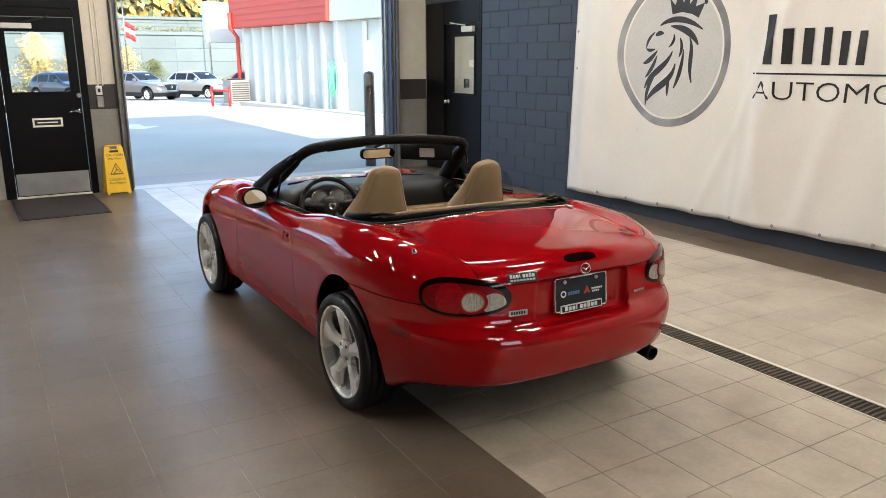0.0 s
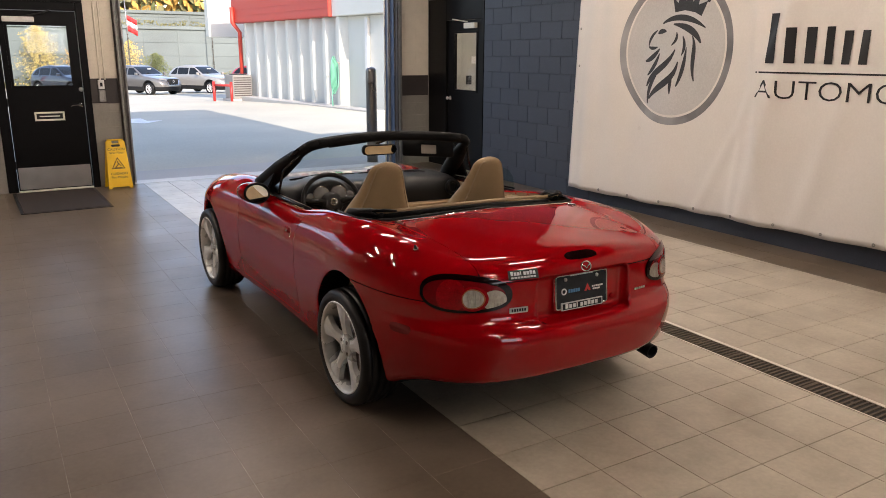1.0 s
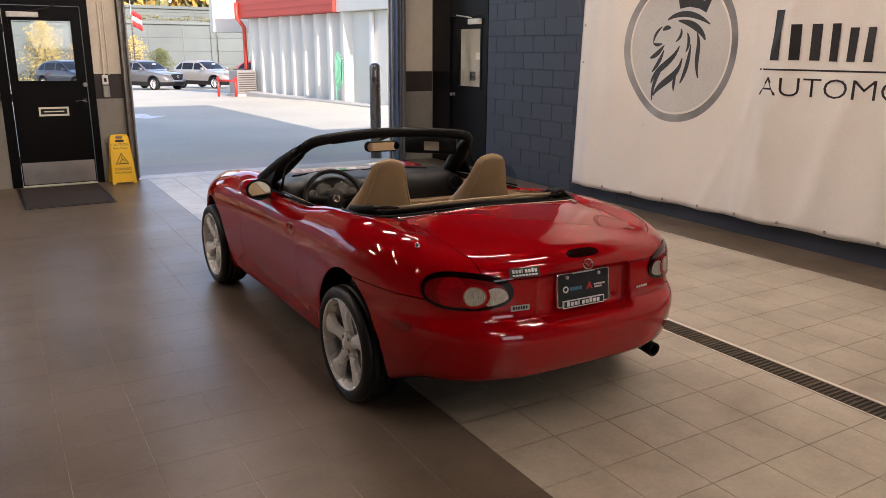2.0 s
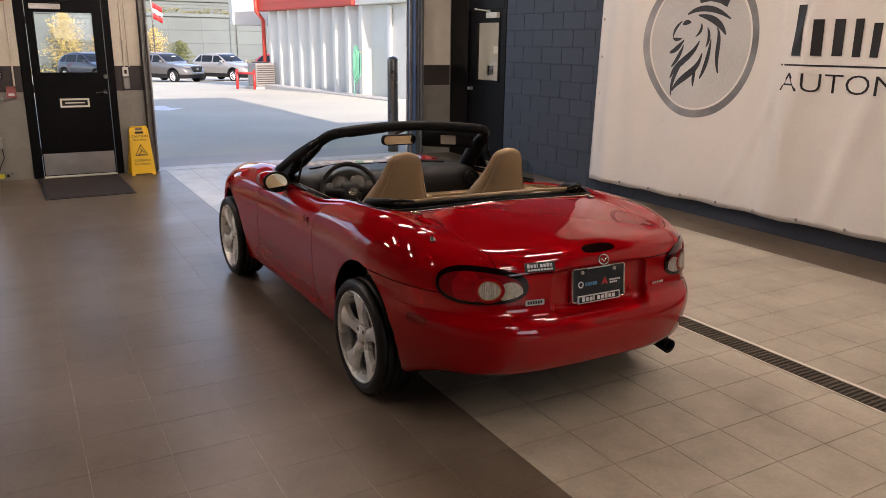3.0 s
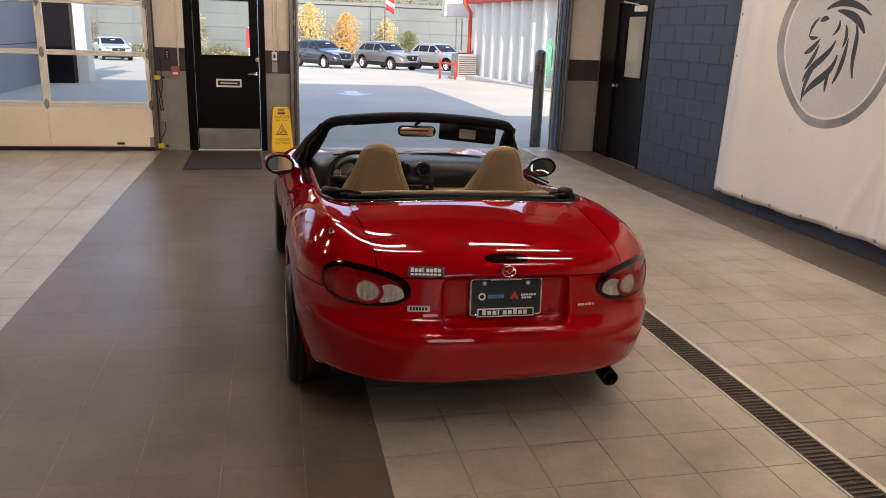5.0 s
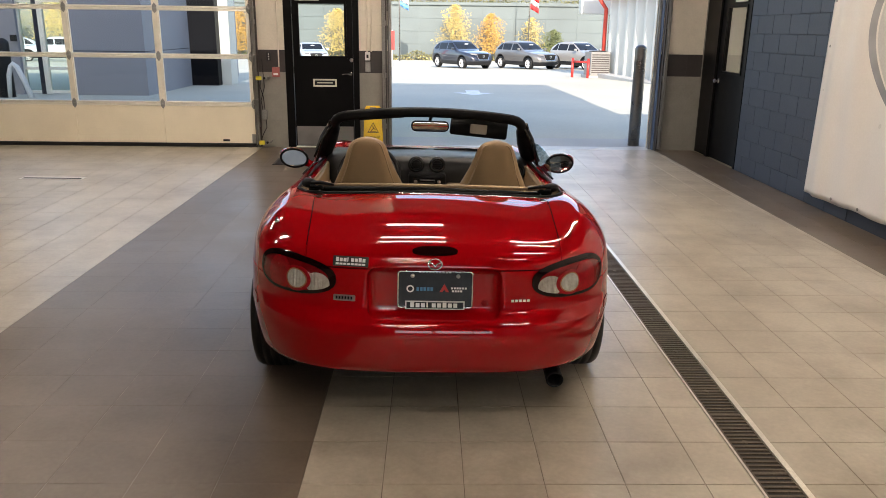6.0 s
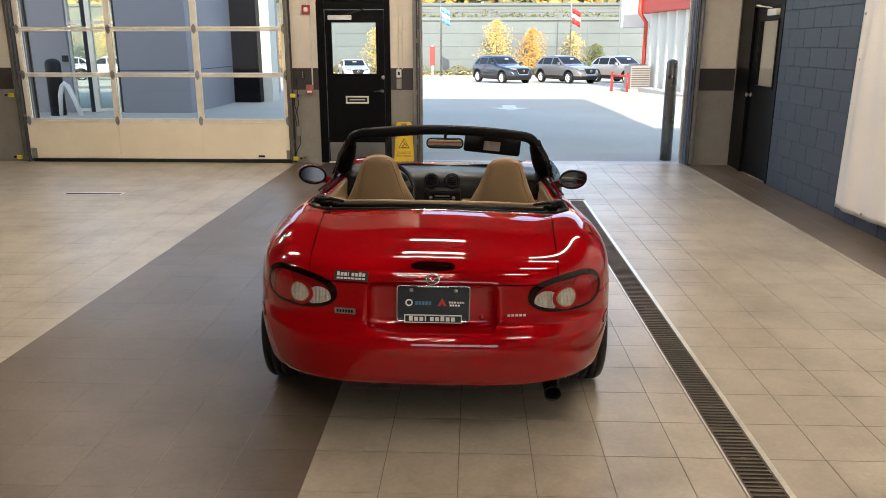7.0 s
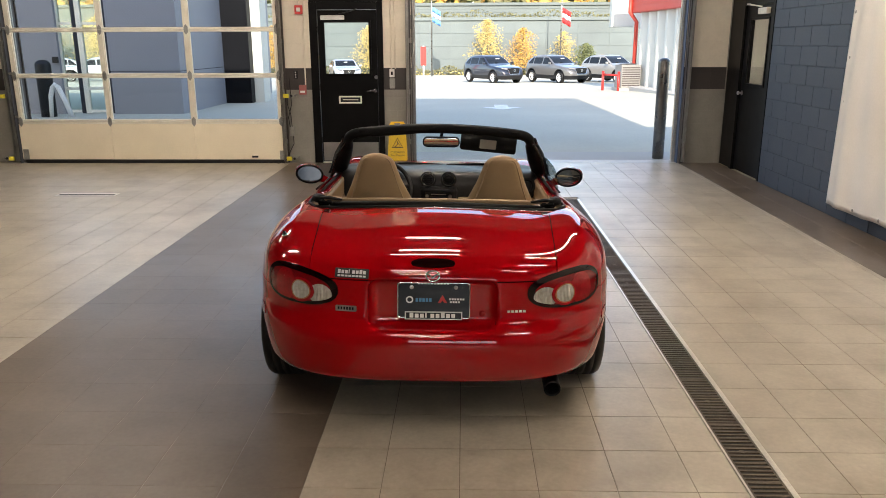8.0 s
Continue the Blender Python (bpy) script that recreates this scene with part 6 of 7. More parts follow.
def wheel(parent, m, mirror=1):
    """A tyre on a five-spoke alloy rim; its axis is local x, outer side +x."""
    top = new("wheel")
    top.parent = parent
    top.matrix_local = m
    turn = pose(0, 0, 0, 0, 90)
    tyre = lathe([(0.234, -0.088), (0.246, -0.098), (0.268, -0.104), (0.291, -0.096), (0.3025, -0.078), (0.3045, -0.062), (0.2985, -0.060), (0.2985, -0.053), (0.3055, -0.051), (0.306, -0.024), (0.2995, -0.022), (0.2995, -0.014), (0.306, -0.012), (0.306, 0.012), (0.2995, 0.014), (0.2995, 0.022), (0.306, 0.024), (0.3055, 0.051), (0.2985, 0.053), (0.2985, 0.060), (0.3045, 0.062), (0.3025, 0.078), (0.291, 0.096), (0.268, 0.104), (0.246, 0.098), (0.234, 0.088)], 64, m=turn, close=True)
    part("tyre", tyre, M["rubber"], top, "", True)
    rim = lathe([(0.2125, 0.009), (0.2145, 0.050), (0.219, 0.066), (0.227, 0.088), (0.235, 0.098), (0.2415, 0.097), (0.2415, 0.090), (0.235, 0.088), (0.2325, 0.078), (0.222, 0.050), (0.222, 0.009)], 64, m=turn, close=True)
    rim_ob = part("rim", rim, M["rim"], top, "silver five-spoke alloy rim", True)
    part("barrel", lathe([(0.240, -0.092), (0.233, -0.08), (0.216, -0.07), (0.210, -0.02), (0.212, 0.008), (0.222, 0.008), (0.224, -0.06), (0.240, -0.075)], 64, m=turn, close=True), M["barrel"], rim_ob, "inner barrel of the rim, darkened to hold its shade", True)
    for k in range(5):
        bm = bmesh.new()
        a0 = radians(72 * k + 90)
        rows = []
        n = 9
        for i in range(n + 1):
            t = i / n
            r = 0.045 + (0.226 - 0.045) * t
            bend = 0.025 * math.sin(t * math.pi * 0.9) * mirror
            c = a0 + bend
            half = 0.043 - 0.014 * math.sin(math.pi * min(t * 1.05, 1)) + 0.026 * max(t - 0.45, 0) / 0.55
            face = 0.070 + 0.020 * math.sin(t * math.pi * 0.55)
            row = []
            for q, dz in ((-1.0, -0.028), (-0.86, -0.004), (-0.3, 0.004), (0.3, 0.004), (0.86, -0.004), (1.0, -0.028)):
                ang = c + q * half / r
                row.append(bm.verts.new((face + dz - 0.008, r * math.cos(ang), r * math.sin(ang))))
            rows.append(row)
        for a, b in zip(rows, rows[1:]):
            for j in range(5):
                bm.faces.new((a[j], b[j], b[j + 1], a[j + 1]))
            bm.faces.new((a[5], b[5], b[0], a[0]))
        bm.faces.new(rows[-1])
        bmesh.ops.recalc_face_normals(bm, faces=bm.faces[:])
        part("spoke", bm, M["rim"], rim_ob)
    hub = lathe([(0.001, 0.04), (0.058, 0.04), (0.060, 0.066), (0.052, 0.071), (0.034, 0.072), (0.031, 0.079), (0.022, 0.082), (0.001, 0.083)], 32, m=turn)
    part("hub", hub, M["rim"], rim_ob, "", True)
    for k in range(4):
        a = radians(45 + 90 * k)
        part("lug_nut", lathe([(0.011, 0.068), (0.011, 0.0735), (0.008, 0.0745), (0.001, 0.0745)], 6, m=pose(0, 0.043 * math.cos(a), 0.043 * math.sin(a)) @ turn), M["disc"], rim_ob)
    part("brake_disc", lathe([(0.03, -0.01), (0.130, -0.01), (0.130, 0.012), (0.075, 0.013), (0.07, 0.035), (0.03, 0.036)], 40, m=turn, close=True), M["disc"], top, "", True)
    part("hub_back", lathe([(0.001, -0.085), (0.205, -0.085), (0.205, -0.06), (0.001, -0.06)], 32, m=turn), M["underside"], top)
    return top


def seat(parent, x, y, z):
    """A tan bucket seat with its head rest in one piece with the back."""
    top = new("seat")
    top.parent = parent
    top.location = (x, y, z)
    wid = curve((0.30, 0.27), (0.55, 0.275), (0.70, 0.252), (0.80, 0.215), (0.88, 0.180), (0.96, 0.146), (1.04, 0.120), (1.10, 0.098), (1.14, 0.064), (1.16, 0.02))

    def back(X, Y, Z):
        w = wid(Z)
        lean = 1.60 - 0.26 * (Z - 0.32)
        thick = 0.085 - 0.035 * step01(Z, 0.7, 1.12)
        wing = 0.05 * np.clip(np.abs(X) / np.maximum(w, 0.02), 0, 1.2) ** 2 * (1 - step01(Z, 0.8, 1.05))
        a = np.abs(X) - w
        b = np.abs(Y - lean - wing) - thick
        f = smax(a * 0.8, b, 0.07)
        return smax(f, np.maximum(0.30 - Z, Z - 1.145), 0.06)

    def cushion(X, Y, Z):
        bolster = 0.045 * step01(np.abs(X), 0.13, 0.24)
        f = smax(np.abs(X) - 0.265, np.abs(Y - 1.83) - 0.29, 0.08)
        return smax(f, np.maximum(Z - 0.44 - bolster - 0.06 * step01(Y, 1.7, 2.1), 0.22 - Z), 0.06)
    b = panel("backrest", *shell(back, (-0.34, 1.2, 0.26), (0.34, 1.80, 1.2), 0.02), back, M["tan"], top, "tan leather backrest with a built-in head rest", edge=0)
    panel("cushion", *shell(cushion, (-0.34, 1.45, 0.18), (0.34, 2.2, 0.62), 0.025), cushion, M["tan"], top, "", edge=0)
    # seam round the edge of the back
    line = []
    for k in range(61):
        z = 0.55 + 0.575 * math.sin(math.pi * k / 60)
        side = -1 if k < 30 else 1
        line.append((side * float(wid(np.array(z))) * 0.9, 1.60 - 0.26 * (z - 0.32) - 0.07, z))
    line = np.array(line)
    for _ in range(12):
        g = gradient(back, line)
        line = line - g * (back(line[:, 0], line[:, 1], line[:, 2]) / np.maximum((g ** 2).sum(1), 0.2))[:, None] * 0.7
    pts = [tuple(q) for q in line]
    part("piping", tube(pts, 0.0042, seg=6), M["tan_piping"], b, "raised tan piping", True)
    return top


def fit_out(car, lid, shell_ob, bumper):
    """Wheels, cabin, screen, lamps and trim of the roadster."""
    for y in (REAR_AXLE, FRONT_AXLE):
        wheel(car, LEVEL @ pose(-0.768, y, WHEEL_R, 0, 0, 180) @ pose(0, 0, 0, 2 if y < 1 else 40), 1)
        wheel(car, LEVEL @ pose(0.766, y, WHEEL_R, 33), -1)
        part("axle", tube([(-0.66, y, WHEEL_R), (0.66, y, WHEEL_R)], 0.035, seg=10), M["underside"], car)
    for x, y, z in ((-0.352, -0.10, 0.02), (0.372, -0.06, 0.01)):
        seat(car, x, y, z)

    # ---- windscreen: surround, glass, mirror, visors, wipers
    def screen(u, v, out=0.0):
        """A point of the screen: u from -1 to 1 across, v from 0 (base) to 1 (top)."""
        w = 0.715 + (0.575 - 0.715) * v
        x = u * w
        y = 2.52 - 0.56 * v - (0.16 - 0.09 * v) * u * u
        z = 0.90 + 0.335 * v - 0.035 * u * u * v
        return Vector((x, y + out * 0.45, z + out * 0.9))
    g = bmesh.new()
    nu, nv = 24, 8
    rows = [[g.verts.new(screen(-1 + 2 * i / nu, j / nv)) for i in range(nu + 1)] for j in range(nv + 1)]
    for j in range(nv):
        for i in range(nu):
            g.faces.new((rows[j][i], rows[j][i + 1], rows[j + 1][i + 1], rows[j + 1][i]))
    pane = part("windscreen", g, M["screen_glass"], car, "clear curved windscreen", True)
    pane.visible_shadow = False
    corner = [(-1, 0.86), (-0.99, 0.93), (-0.965, 0.975), (-0.92, 0.995)]
    path = [screen(-1, 0.08 * k) for k in range(11)] + [screen(u, v) for u, v in corner] + [screen(-0.86 + 1.72 * i / 18, 1) for i in range(19)] + [screen(-u, v) for u, v in corner[::-1]] + [screen(1, 0.8 - 0.08 * k) for k in range(11)]
    n = len(path)
    rads = [0.033 if 10 <= i <= n - 11 else 0.040 + 0.020 * min(1, abs(i - (10 if i < 20 else n - 11)) / 5) for i in range(n)]
    surround = part("screen_surround", tube(path, rads, seg=12), M["soft_black"], car, "black padded windscreen surround", True)
    hp = [screen(-0.9 + 1.8 * i / 20, 1) + Vector((0, -0.012, 0.008)) for i in range(21)]
    part("header_seal", tube(hp, 0.022, seg=8), M["soft_black"], surround, "", True)
    for s in (-1, 1):
        part("pillar_trim", tube([screen(s, 0.02 + 0.1 * k) + Vector((s * 0.035, 0.012, -0.004)) for k in range(10)], 0.013, seg=8), M["gloss_black"], surround, "gloss black outer pillar trim", True)
        part("vent_bar", tube([screen(s, 0.84) + Vector((s * 0.015, -0.02, -0.01)), Vector((s * 0.685, 2.04, 1.03)), Vector((s * 0.725, 2.03, 0.885))], 0.008, seg=8), M["gloss_black"], surround, "gloss black window frame bar", True)
        sail = bmesh.new()
        a, b, c = screen(s, 0.03) + Vector((s * 0.05, 0.0, -0.03)), screen(s, 0.03) + Vector((s * 0.052, -0.19, -0.02)), screen(s, 0.42) + Vector((s * 0.05, -0.02, -0.01))
        f = sail.faces.new([sail.verts.new(q) for q in (a, b, c)])
        r = bmesh.ops.extrude_face_region(sail, geom=[f])
        bmesh.ops.translate(sail, vec=(-s * 0.016, 0, 0), verts=[v for v in r["geom"] if isinstance(v, bmesh.types.BMVert)])
        part("sail_panel", sail, M["soft_black"], car, "black triangular panel at the mirror")
    for s, w, h, at in ((1, 0.37, 0.122, (0.325, 2.0, 1.135)), (-1, 0.30, 0.035, (-0.30, 1.93, 1.205))):
        vm = Matrix.Translation(at) @ pose(0, 0, 0, 74, 0, -s * 8) @ pose(0, 0, 0, 0, 0, -s * 4)
        visor = part("sun_visor", prism(rounded(w, h, 0.016), 0.016, vm, 0.005), M["soft_black"], car, "black folding sun visor", True)
        if s > 0:
            part("vanity_mirror", prism(rounded(0.108, 0.062, 0.006), 0.003, vm @ Matrix.Translation((0.0, -0.012, 0.0165)), 0), M["vanity"], visor, "pale vanity cover")
    mp = screen(0.0, 0.70) + Vector((0.012, -0.025, -0.008))
    mir = part("rear_view_mirror", prism(rounded(0.25, 0.072, 0.032), 0.03, Matrix.Translation(mp) @ pose(0, 0, 0, 91, 0, 0) @ Matrix.Translation((0, 0, -0.02)), 0.008), M["soft_black"], car, "black rear-view mirror", True)
    part("mirror_face", prism(rounded(0.232, 0.056, 0.025), 0.002, Matrix.Translation(mp) @ pose(0, 0, 0, 91, 0, 0) @ Matrix.Translation((0, 0, 0.0105)), 0), M["mirror"], mir, "mirror glass")
    part("mirror_stem", tube([mp + Vector((0, 0.03, 0.0)), mp + Vector((0, 0.045, 0.04)), screen(0.04, 0.97) + Vector((0, -0.02, 0.0))], 0.011, seg=8), M["soft_black"], mir, "", True)
    for x0, x1 in ((-0.5, 0.02), (0.05, 0.55)):
        part("wiper", tube([(x0, 2.50 - 0.16 * (x0 / 0.7) ** 2 + 0.02, 0.902), ((x0 + x1) / 2, 2.53, 0.912), (x1, 2.50 - 0.16 * (x1 / 0.7) ** 2 + 0.03, 0.90)], 0.009, seg=6), M["soft_black"], car, "black wiper blade", True)

    # ---- side window on the passenger side, part raised
    for s, lift in ((1, 0.16), (-1, 0.02)):
        w = bmesh.new()
        line = [(2.42, 0.86), (2.35, 0.86 + lift * 0.55), (2.22, 0.86 + lift * 0.95), (2.0, 0.86 + lift * 1.08), (1.75, 0.86 + lift * 1.05), (1.60, 0.86 + lift * 0.92), (1.55, 0.86 + lift * 0.6), (1.545, 0.82), (2.42, 0.82)]
        f = w.faces.new([w.verts.new((s * (0.742 - 0.10 * (z - 0.86)), y, z)) for y, z in line])
        r = bmesh.ops.extrude_face_region(w, geom=[f])
        bmesh.ops.translate(w, vec=(-s * 0.004, 0, 0), verts=[v for v in r["geom"] if isinstance(v, bmesh.types.BMVert)])
        part("side_window", w, M["screen_glass"], car, "door window wound most of the way down").visible_shadow = False
        part("window_seal", tube([(s * 0.748, 1.56, 0.884), (s * 0.742, 1.9, 0.876), (s * 0.735, 2.3, 0.872), (s * 0.725, 2.44, 0.872)], 0.006, seg=8), M["soft_black"], car, "black window seal", True)

    # ---- dashboard
    def dash(x, y, z):
        top = 0.905 - 0.015 * x * x - 0.02 * step01(-y, -2.3, -2.1)
        f = smax(z - top, np.abs(x) - 0.69, 0.06)
        f = smax(f, (2.14 - y) - 0.10 * (0.86 - z), 0.09)
        f = smax(f, y - 2.62, 0.05)
        f = smax(f, 0.52 - z, 0.06)
        hood = np.sqrt(((x + 0.37) / 1.45) ** 2 + (z - 0.845) ** 2) - 0.10
        hood = smax(hood, np.abs(y - 2.20) - 0.14, 0.04)
        return smin(f, hood, 0.05)
    d = panel("dashboard", *shell(dash, (-0.72, 1.95, 0.48), (0.72, 2.68, 0.98), 0.022), dash, M["dash"], car, "black vinyl dashboard", edge=0)
    ring = lambda r0, r1, h, mm: lathe([(r0, 0), (r0, h), (r1, h), (r1, 0)], 28, m=mm, close=True)
    face = lambda x, y, z: Matrix.Translation((x, y, z)) @ pose(0, 0, 0, 78)
    for x in (-0.435, -0.315):
        part("gauge_face", lathe([(0.001, 0.0), (0.052, 0.0), (0.052, 0.004), (0.001, 0.004)], 28, m=face(x, 2.055, 0.855)), M["gauge"], d, "pale gauge face", True)
        part("gauge_ring", ring(0.052, 0.058, 0.008, face(x, 2.055, 0.855)), M["chrome"], d, "chrome gauge ring", True)
    for x, z in ((-0.505, 0.84), (-0.232, 0.84)):
        part("gauge_face", lathe([(0.001, 0.0), (0.028, 0.0), (0.028, 0.004), (0.001, 0.004)], 24, m=face(x, 2.058, z)), M["gauge"], d, "small pale gauge face", True)
    for x in (-0.075, 0.065):
        v = part("vent", lathe([(0.034, 0.0), (0.034, 0.022), (0.039, 0.031), (0.047, 0.031), (0.054, 0.02), (0.055, 0.0)], 28, m=face(x, 2.105, 0.862), close=True), M["gloss_black"], d, "round glossy black air vent", True)
        part("vent_core", lathe([(0.001, 0.005), (0.033, 0.005), (0.03, 0.02), (0.001, 0.024)], 20, m=face(x, 2.105, 0.862)), M["dash"], v, "", True)
        for k in (-1, 0, 1):
            part("vent_blade", box((x - 0.031, 2.072, 0.858 + 0.014 * k), (x + 0.031, 2.086, 0.862 + 0.014 * k)), M["soft_black"], v)
    part("vent", ring(0.036, 0.058, 0.03, face(0.60, 2.12, 0.82)), M["soft_black"], d, "round black air vent", True)
    part("centre_stack", box((-0.125, 2.03, 0.45), (0.125, 2.2, 0.808), 0.02, segments=2), M["soft_black"], d)
    part("radio", box((-0.092, 2.018, 0.725), (0.092, 2.031, 0.79), 0.004), M["gloss_black"], d, "black radio unit")
    part("radio_trim", box((-0.05, 2.014, 0.768), (0.05, 2.0185, 0.774)), M["gauge"], d)
    part("cassette_slot", box((-0.06, 2.0145, 0.745), (0.06, 2.0185, 0.756)), M["dash"], d)
    for k in (-1, 1):
        part("dial", lathe([(0.012, 0), (0.011, 0.012), (0.001, 0.013)], 16, m=Matrix.Translation((0.077 * k, 2.019, 0.758)) @ pose(0, 0, 0, 90)), M["disc"], d, "", True)
    for k in range(3):
        part("dial", lathe([(0.022, 0), (0.02, 0.016), (0.001, 0.018)], 18, m=Matrix.Translation((-0.07 + 0.07 * k, 2.028, 0.66)) @ pose(0, 0, 0, 90)), M["dash"], d, "", True)
    part("dash_trim", box((0.13, 2.04, 0.66), (0.66, 2.14, 0.735), 0.015, segments=2), M["tan"], d, "tan lower dash pad")
    part("tunnel", box((-0.115, 0.95, 0.25), (0.115, 2.05, 0.50), 0.04, segments=3), M["soft_black"], car, "black centre console", True)
    part("gear_lever", lathe([(0.03, 0.48), (0.012, 0.52), (0.01, 0.585), (0.024, 0.60), (0.026, 0.625), (0.014, 0.645), (0.001, 0.647)], 16, m=pose(0, 1.86, 0)), M["soft_black"], car, "black gear lever", True)

    # ---- steering wheel
    col = Matrix.Translation((-0.382, 1.995, 0.806)) @ pose(0, 0, 0, 66)
    sw = bmesh.new()
    R = 0.193
    tube([col @ Vector((R * math.cos(a), R * math.sin(a), 0)) for a in (2 * math.pi * k / 40 for k in range(41))], 0.0155, sw, 10, caps=False)
    wheel_ob = part("steering_wheel", sw, M["dash"], car, "black leather steering wheel", True)
    part("airbag_pad", lathe([(0.001, -0.03), (0.065, -0.028), (0.078, -0.01), (0.07, 0.012), (0.04, 0.022), (0.001, 0.026)], 28, m=col), M["dash"], wheel_ob, "", True)
    for a in (8, 172, 250, 290):
        e = radians(a)
        part("wheel_spoke", tube([col @ Vector((0.05 * math.cos(e), 0.05 * math.sin(e), 0)), col @ Vector((R * math.cos(e), R * math.sin(e), 0))], [0.024, 0.014], seg=8), M["dash"], wheel_ob, "", True)
    part("wheel_emblem", lathe([(0.017, 0.024), (0.026, 0.024), (0.026, 0.029), (0.017, 0.029)], 24, m=col, close=True), M["chrome"], wheel_ob, "chrome ring emblem", True)
    part("wheel_emblem_bar", tube([col @ Vector((-0.018, 0.006, 0.027)), col @ Vector((0, -0.006, 0.027)), col @ Vector((0.018, 0.006, 0.027))], 0.004, seg=6), M["chrome"], wheel_ob, "chrome emblem")
    part("steering_column", tube([(-0.382, 2.005, 0.796), (-0.382, 2.22, 0.74)], 0.045, seg=12), M["dash"], car, "", True)

    # ---- door linings and sills
    for s in (-1, 1):
        lin = box((s * 0.655, 1.48, 0.42), (s * 0.69, 2.36, 0.86), 0.02, segments=2)
        part("door_lining", lin, M["tan"], car, "tan door lining", True)
        part("sill_cap", tube([(s * 0.715, 1.52, 0.873), (s * 0.712, 1.9, 0.868), (s * 0.70, 2.35, 0.866)], 0.010, seg=10), M["soft_black"], car, "black inner door cap", True)
        part("quarter_lining", box((s * 0.57, 1.02, 0.5), (s * 0.69, 1.46, 0.865), 0.03, segments=2), M["tan"], car, "tan quarter trim", True)

    # ---- folded top: well, tan bows, latches
    part("top_well", box((-0.66, 0.86, 0.55), (0.66, 1.22, 0.875), 0.03, segments=2), M["soft_black"], car, "black folded soft top in its well", True)
    part("top_bow", tube([(-0.60, 0.925, 0.945), (-0.3, 0.915, 0.955), (0.3, 0.915, 0.955), (0.60, 0.925, 0.945)], 0.009, seg=12), M["tan_piping"], car, "tan padded bow of the folded top", True)
    part("top_bow", tube([(-0.58, 1.0, 0.905), (0, 0.99, 0.915), (0.58, 1.0, 0.895)], 0.018, seg=12), M["soft_black"], car, "black bow of the folded top", True)
    part("deck_seal", tube([(-0.695, 1.15, 0.917), (-0.69, 0.96, 0.921), (-0.64, 0.86, 0.922), (-0.52, 0.812, 0.928), (0, 0.80, 0.945), (0.52, 0.812, 0.928), (0.64, 0.86, 0.922), (0.69, 0.96, 0.921), (0.695, 1.15, 0.917)], 0.009, seg=8), M["soft_black"], car, "black rubber seal round the deck", True)
    part("deck_trim", tube([(-0.71, 1.15, 0.908), (-0.708, 0.94, 0.914), (-0.652, 0.835, 0.917), (-0.52, 0.786, 0.926), (0, 0.775, 0.944), (0.52, 0.786, 0.926), (0.652, 0.835, 0.917), (0.708, 0.94, 0.914), (0.71, 1.15, 0.908)], 0.004, seg=6), M["chrome"], car, "thin chrome strip round the deck", True)
    for s in (-1, 1):
        fold = tube([(s * 0.56, 0.92, 0.935), (s * 0.62, 0.95, 0.945), (s * 0.655, 1.0, 0.94), (s * 0.66, 1.10, 0.925), (s * 0.65, 1.16, 0.90)], [0.013, 0.027, 0.024, 0.025, 0.014], seg=10)
        box((s * 0.61 - 0.03, 0.955, 0.905), (s * 0.61 + 0.03, 1.02, 0.945), 0.008, bm=fold)
        tube([(s * 0.50, 0.95, 0.94), (s * 0.58, 0.985, 0.952), (s * 0.655, 1.07, 0.93)], 0.006, fold, 6)
        tube([(s * 0.52, 0.99, 0.93), (s * 0.62, 0.90, 0.945)], 0.007, fold, 6)
        part("top_linkage", fold, M["soft_black"], car, "black folded top linkage", True)
        part("top_lever", tube([(s * 0.50, 0.89, 0.955), (s * 0.57, 0.90, 0.963), (s * 0.62, 0.93, 0.957)], [0.006, 0.009, 0.006], seg=8), M["soft_black"], car, "black top lever", True)
        part("hinge_cover", box((s * 0.56 - 0.018, 0.728, 0.915), (s * 0.56 + 0.018, 0.775, 0.928), 0.005), M["chrome"], car, "small bright hinge cap")

    # ---- door mirrors
    for s in (-1, 1):
        def pod(x, y, z, s=s):
            X = s * x
            u, v = 0.966 * (X - 0.878) - 0.259 * (y - 2.05), 0.259 * (X - 0.878) + 0.966 * (y - 2.05)
            e = (np.abs(u / 0.090) ** 2.3 + np.abs((z - 0.905 - 0.08 * u) / 0.064) ** 2.3 + 1e-9) ** (1 / 2.3)
            f = (e - 1) * 0.064
            f = smax(f, (v - 0.05) - 0.08 * (1 - np.minimum(e, 1) ** 2), 0.05)
            f = smax(f, -0.045 - v, 0.012)
            f = smax(f, -(smax((e - 0.94) * 0.064, v + 0.033, 0.004)), 0.004)
            foot = np.sqrt(((y - 2.09) / 1.3) ** 2 + (z - 0.852 - 0.30 * (X - 0.77)) ** 2) - 0.024
            foot = smax(foot, np.abs(X - 0.78) - 0.075, 0.02)
            return smin(f, foot, 0.03)
        lo, hi = ((0.68, 1.92, 0.77), (1.03, 2.28, 1.0))
        if s < 0:
            lo, hi = (-hi[0], lo[1], lo[2]), (-lo[0], hi[1], hi[2])
        mo = panel("door_mirror", *shell(pod, lo, hi, 0.011), pod, M["red_paint"], car, "red door mirror", edge=0)
        pod_m = pose(s * 0.878, 2.05, 0.905, 0, 0, -15 * s)
        e = []
        for k in range(32):
            a = 2 * math.pi * k / 32
            e.append((0.083 * math.cos(a), 0.058 * math.sin(a) + s * 0.08 * 0.086 * math.cos(a)))
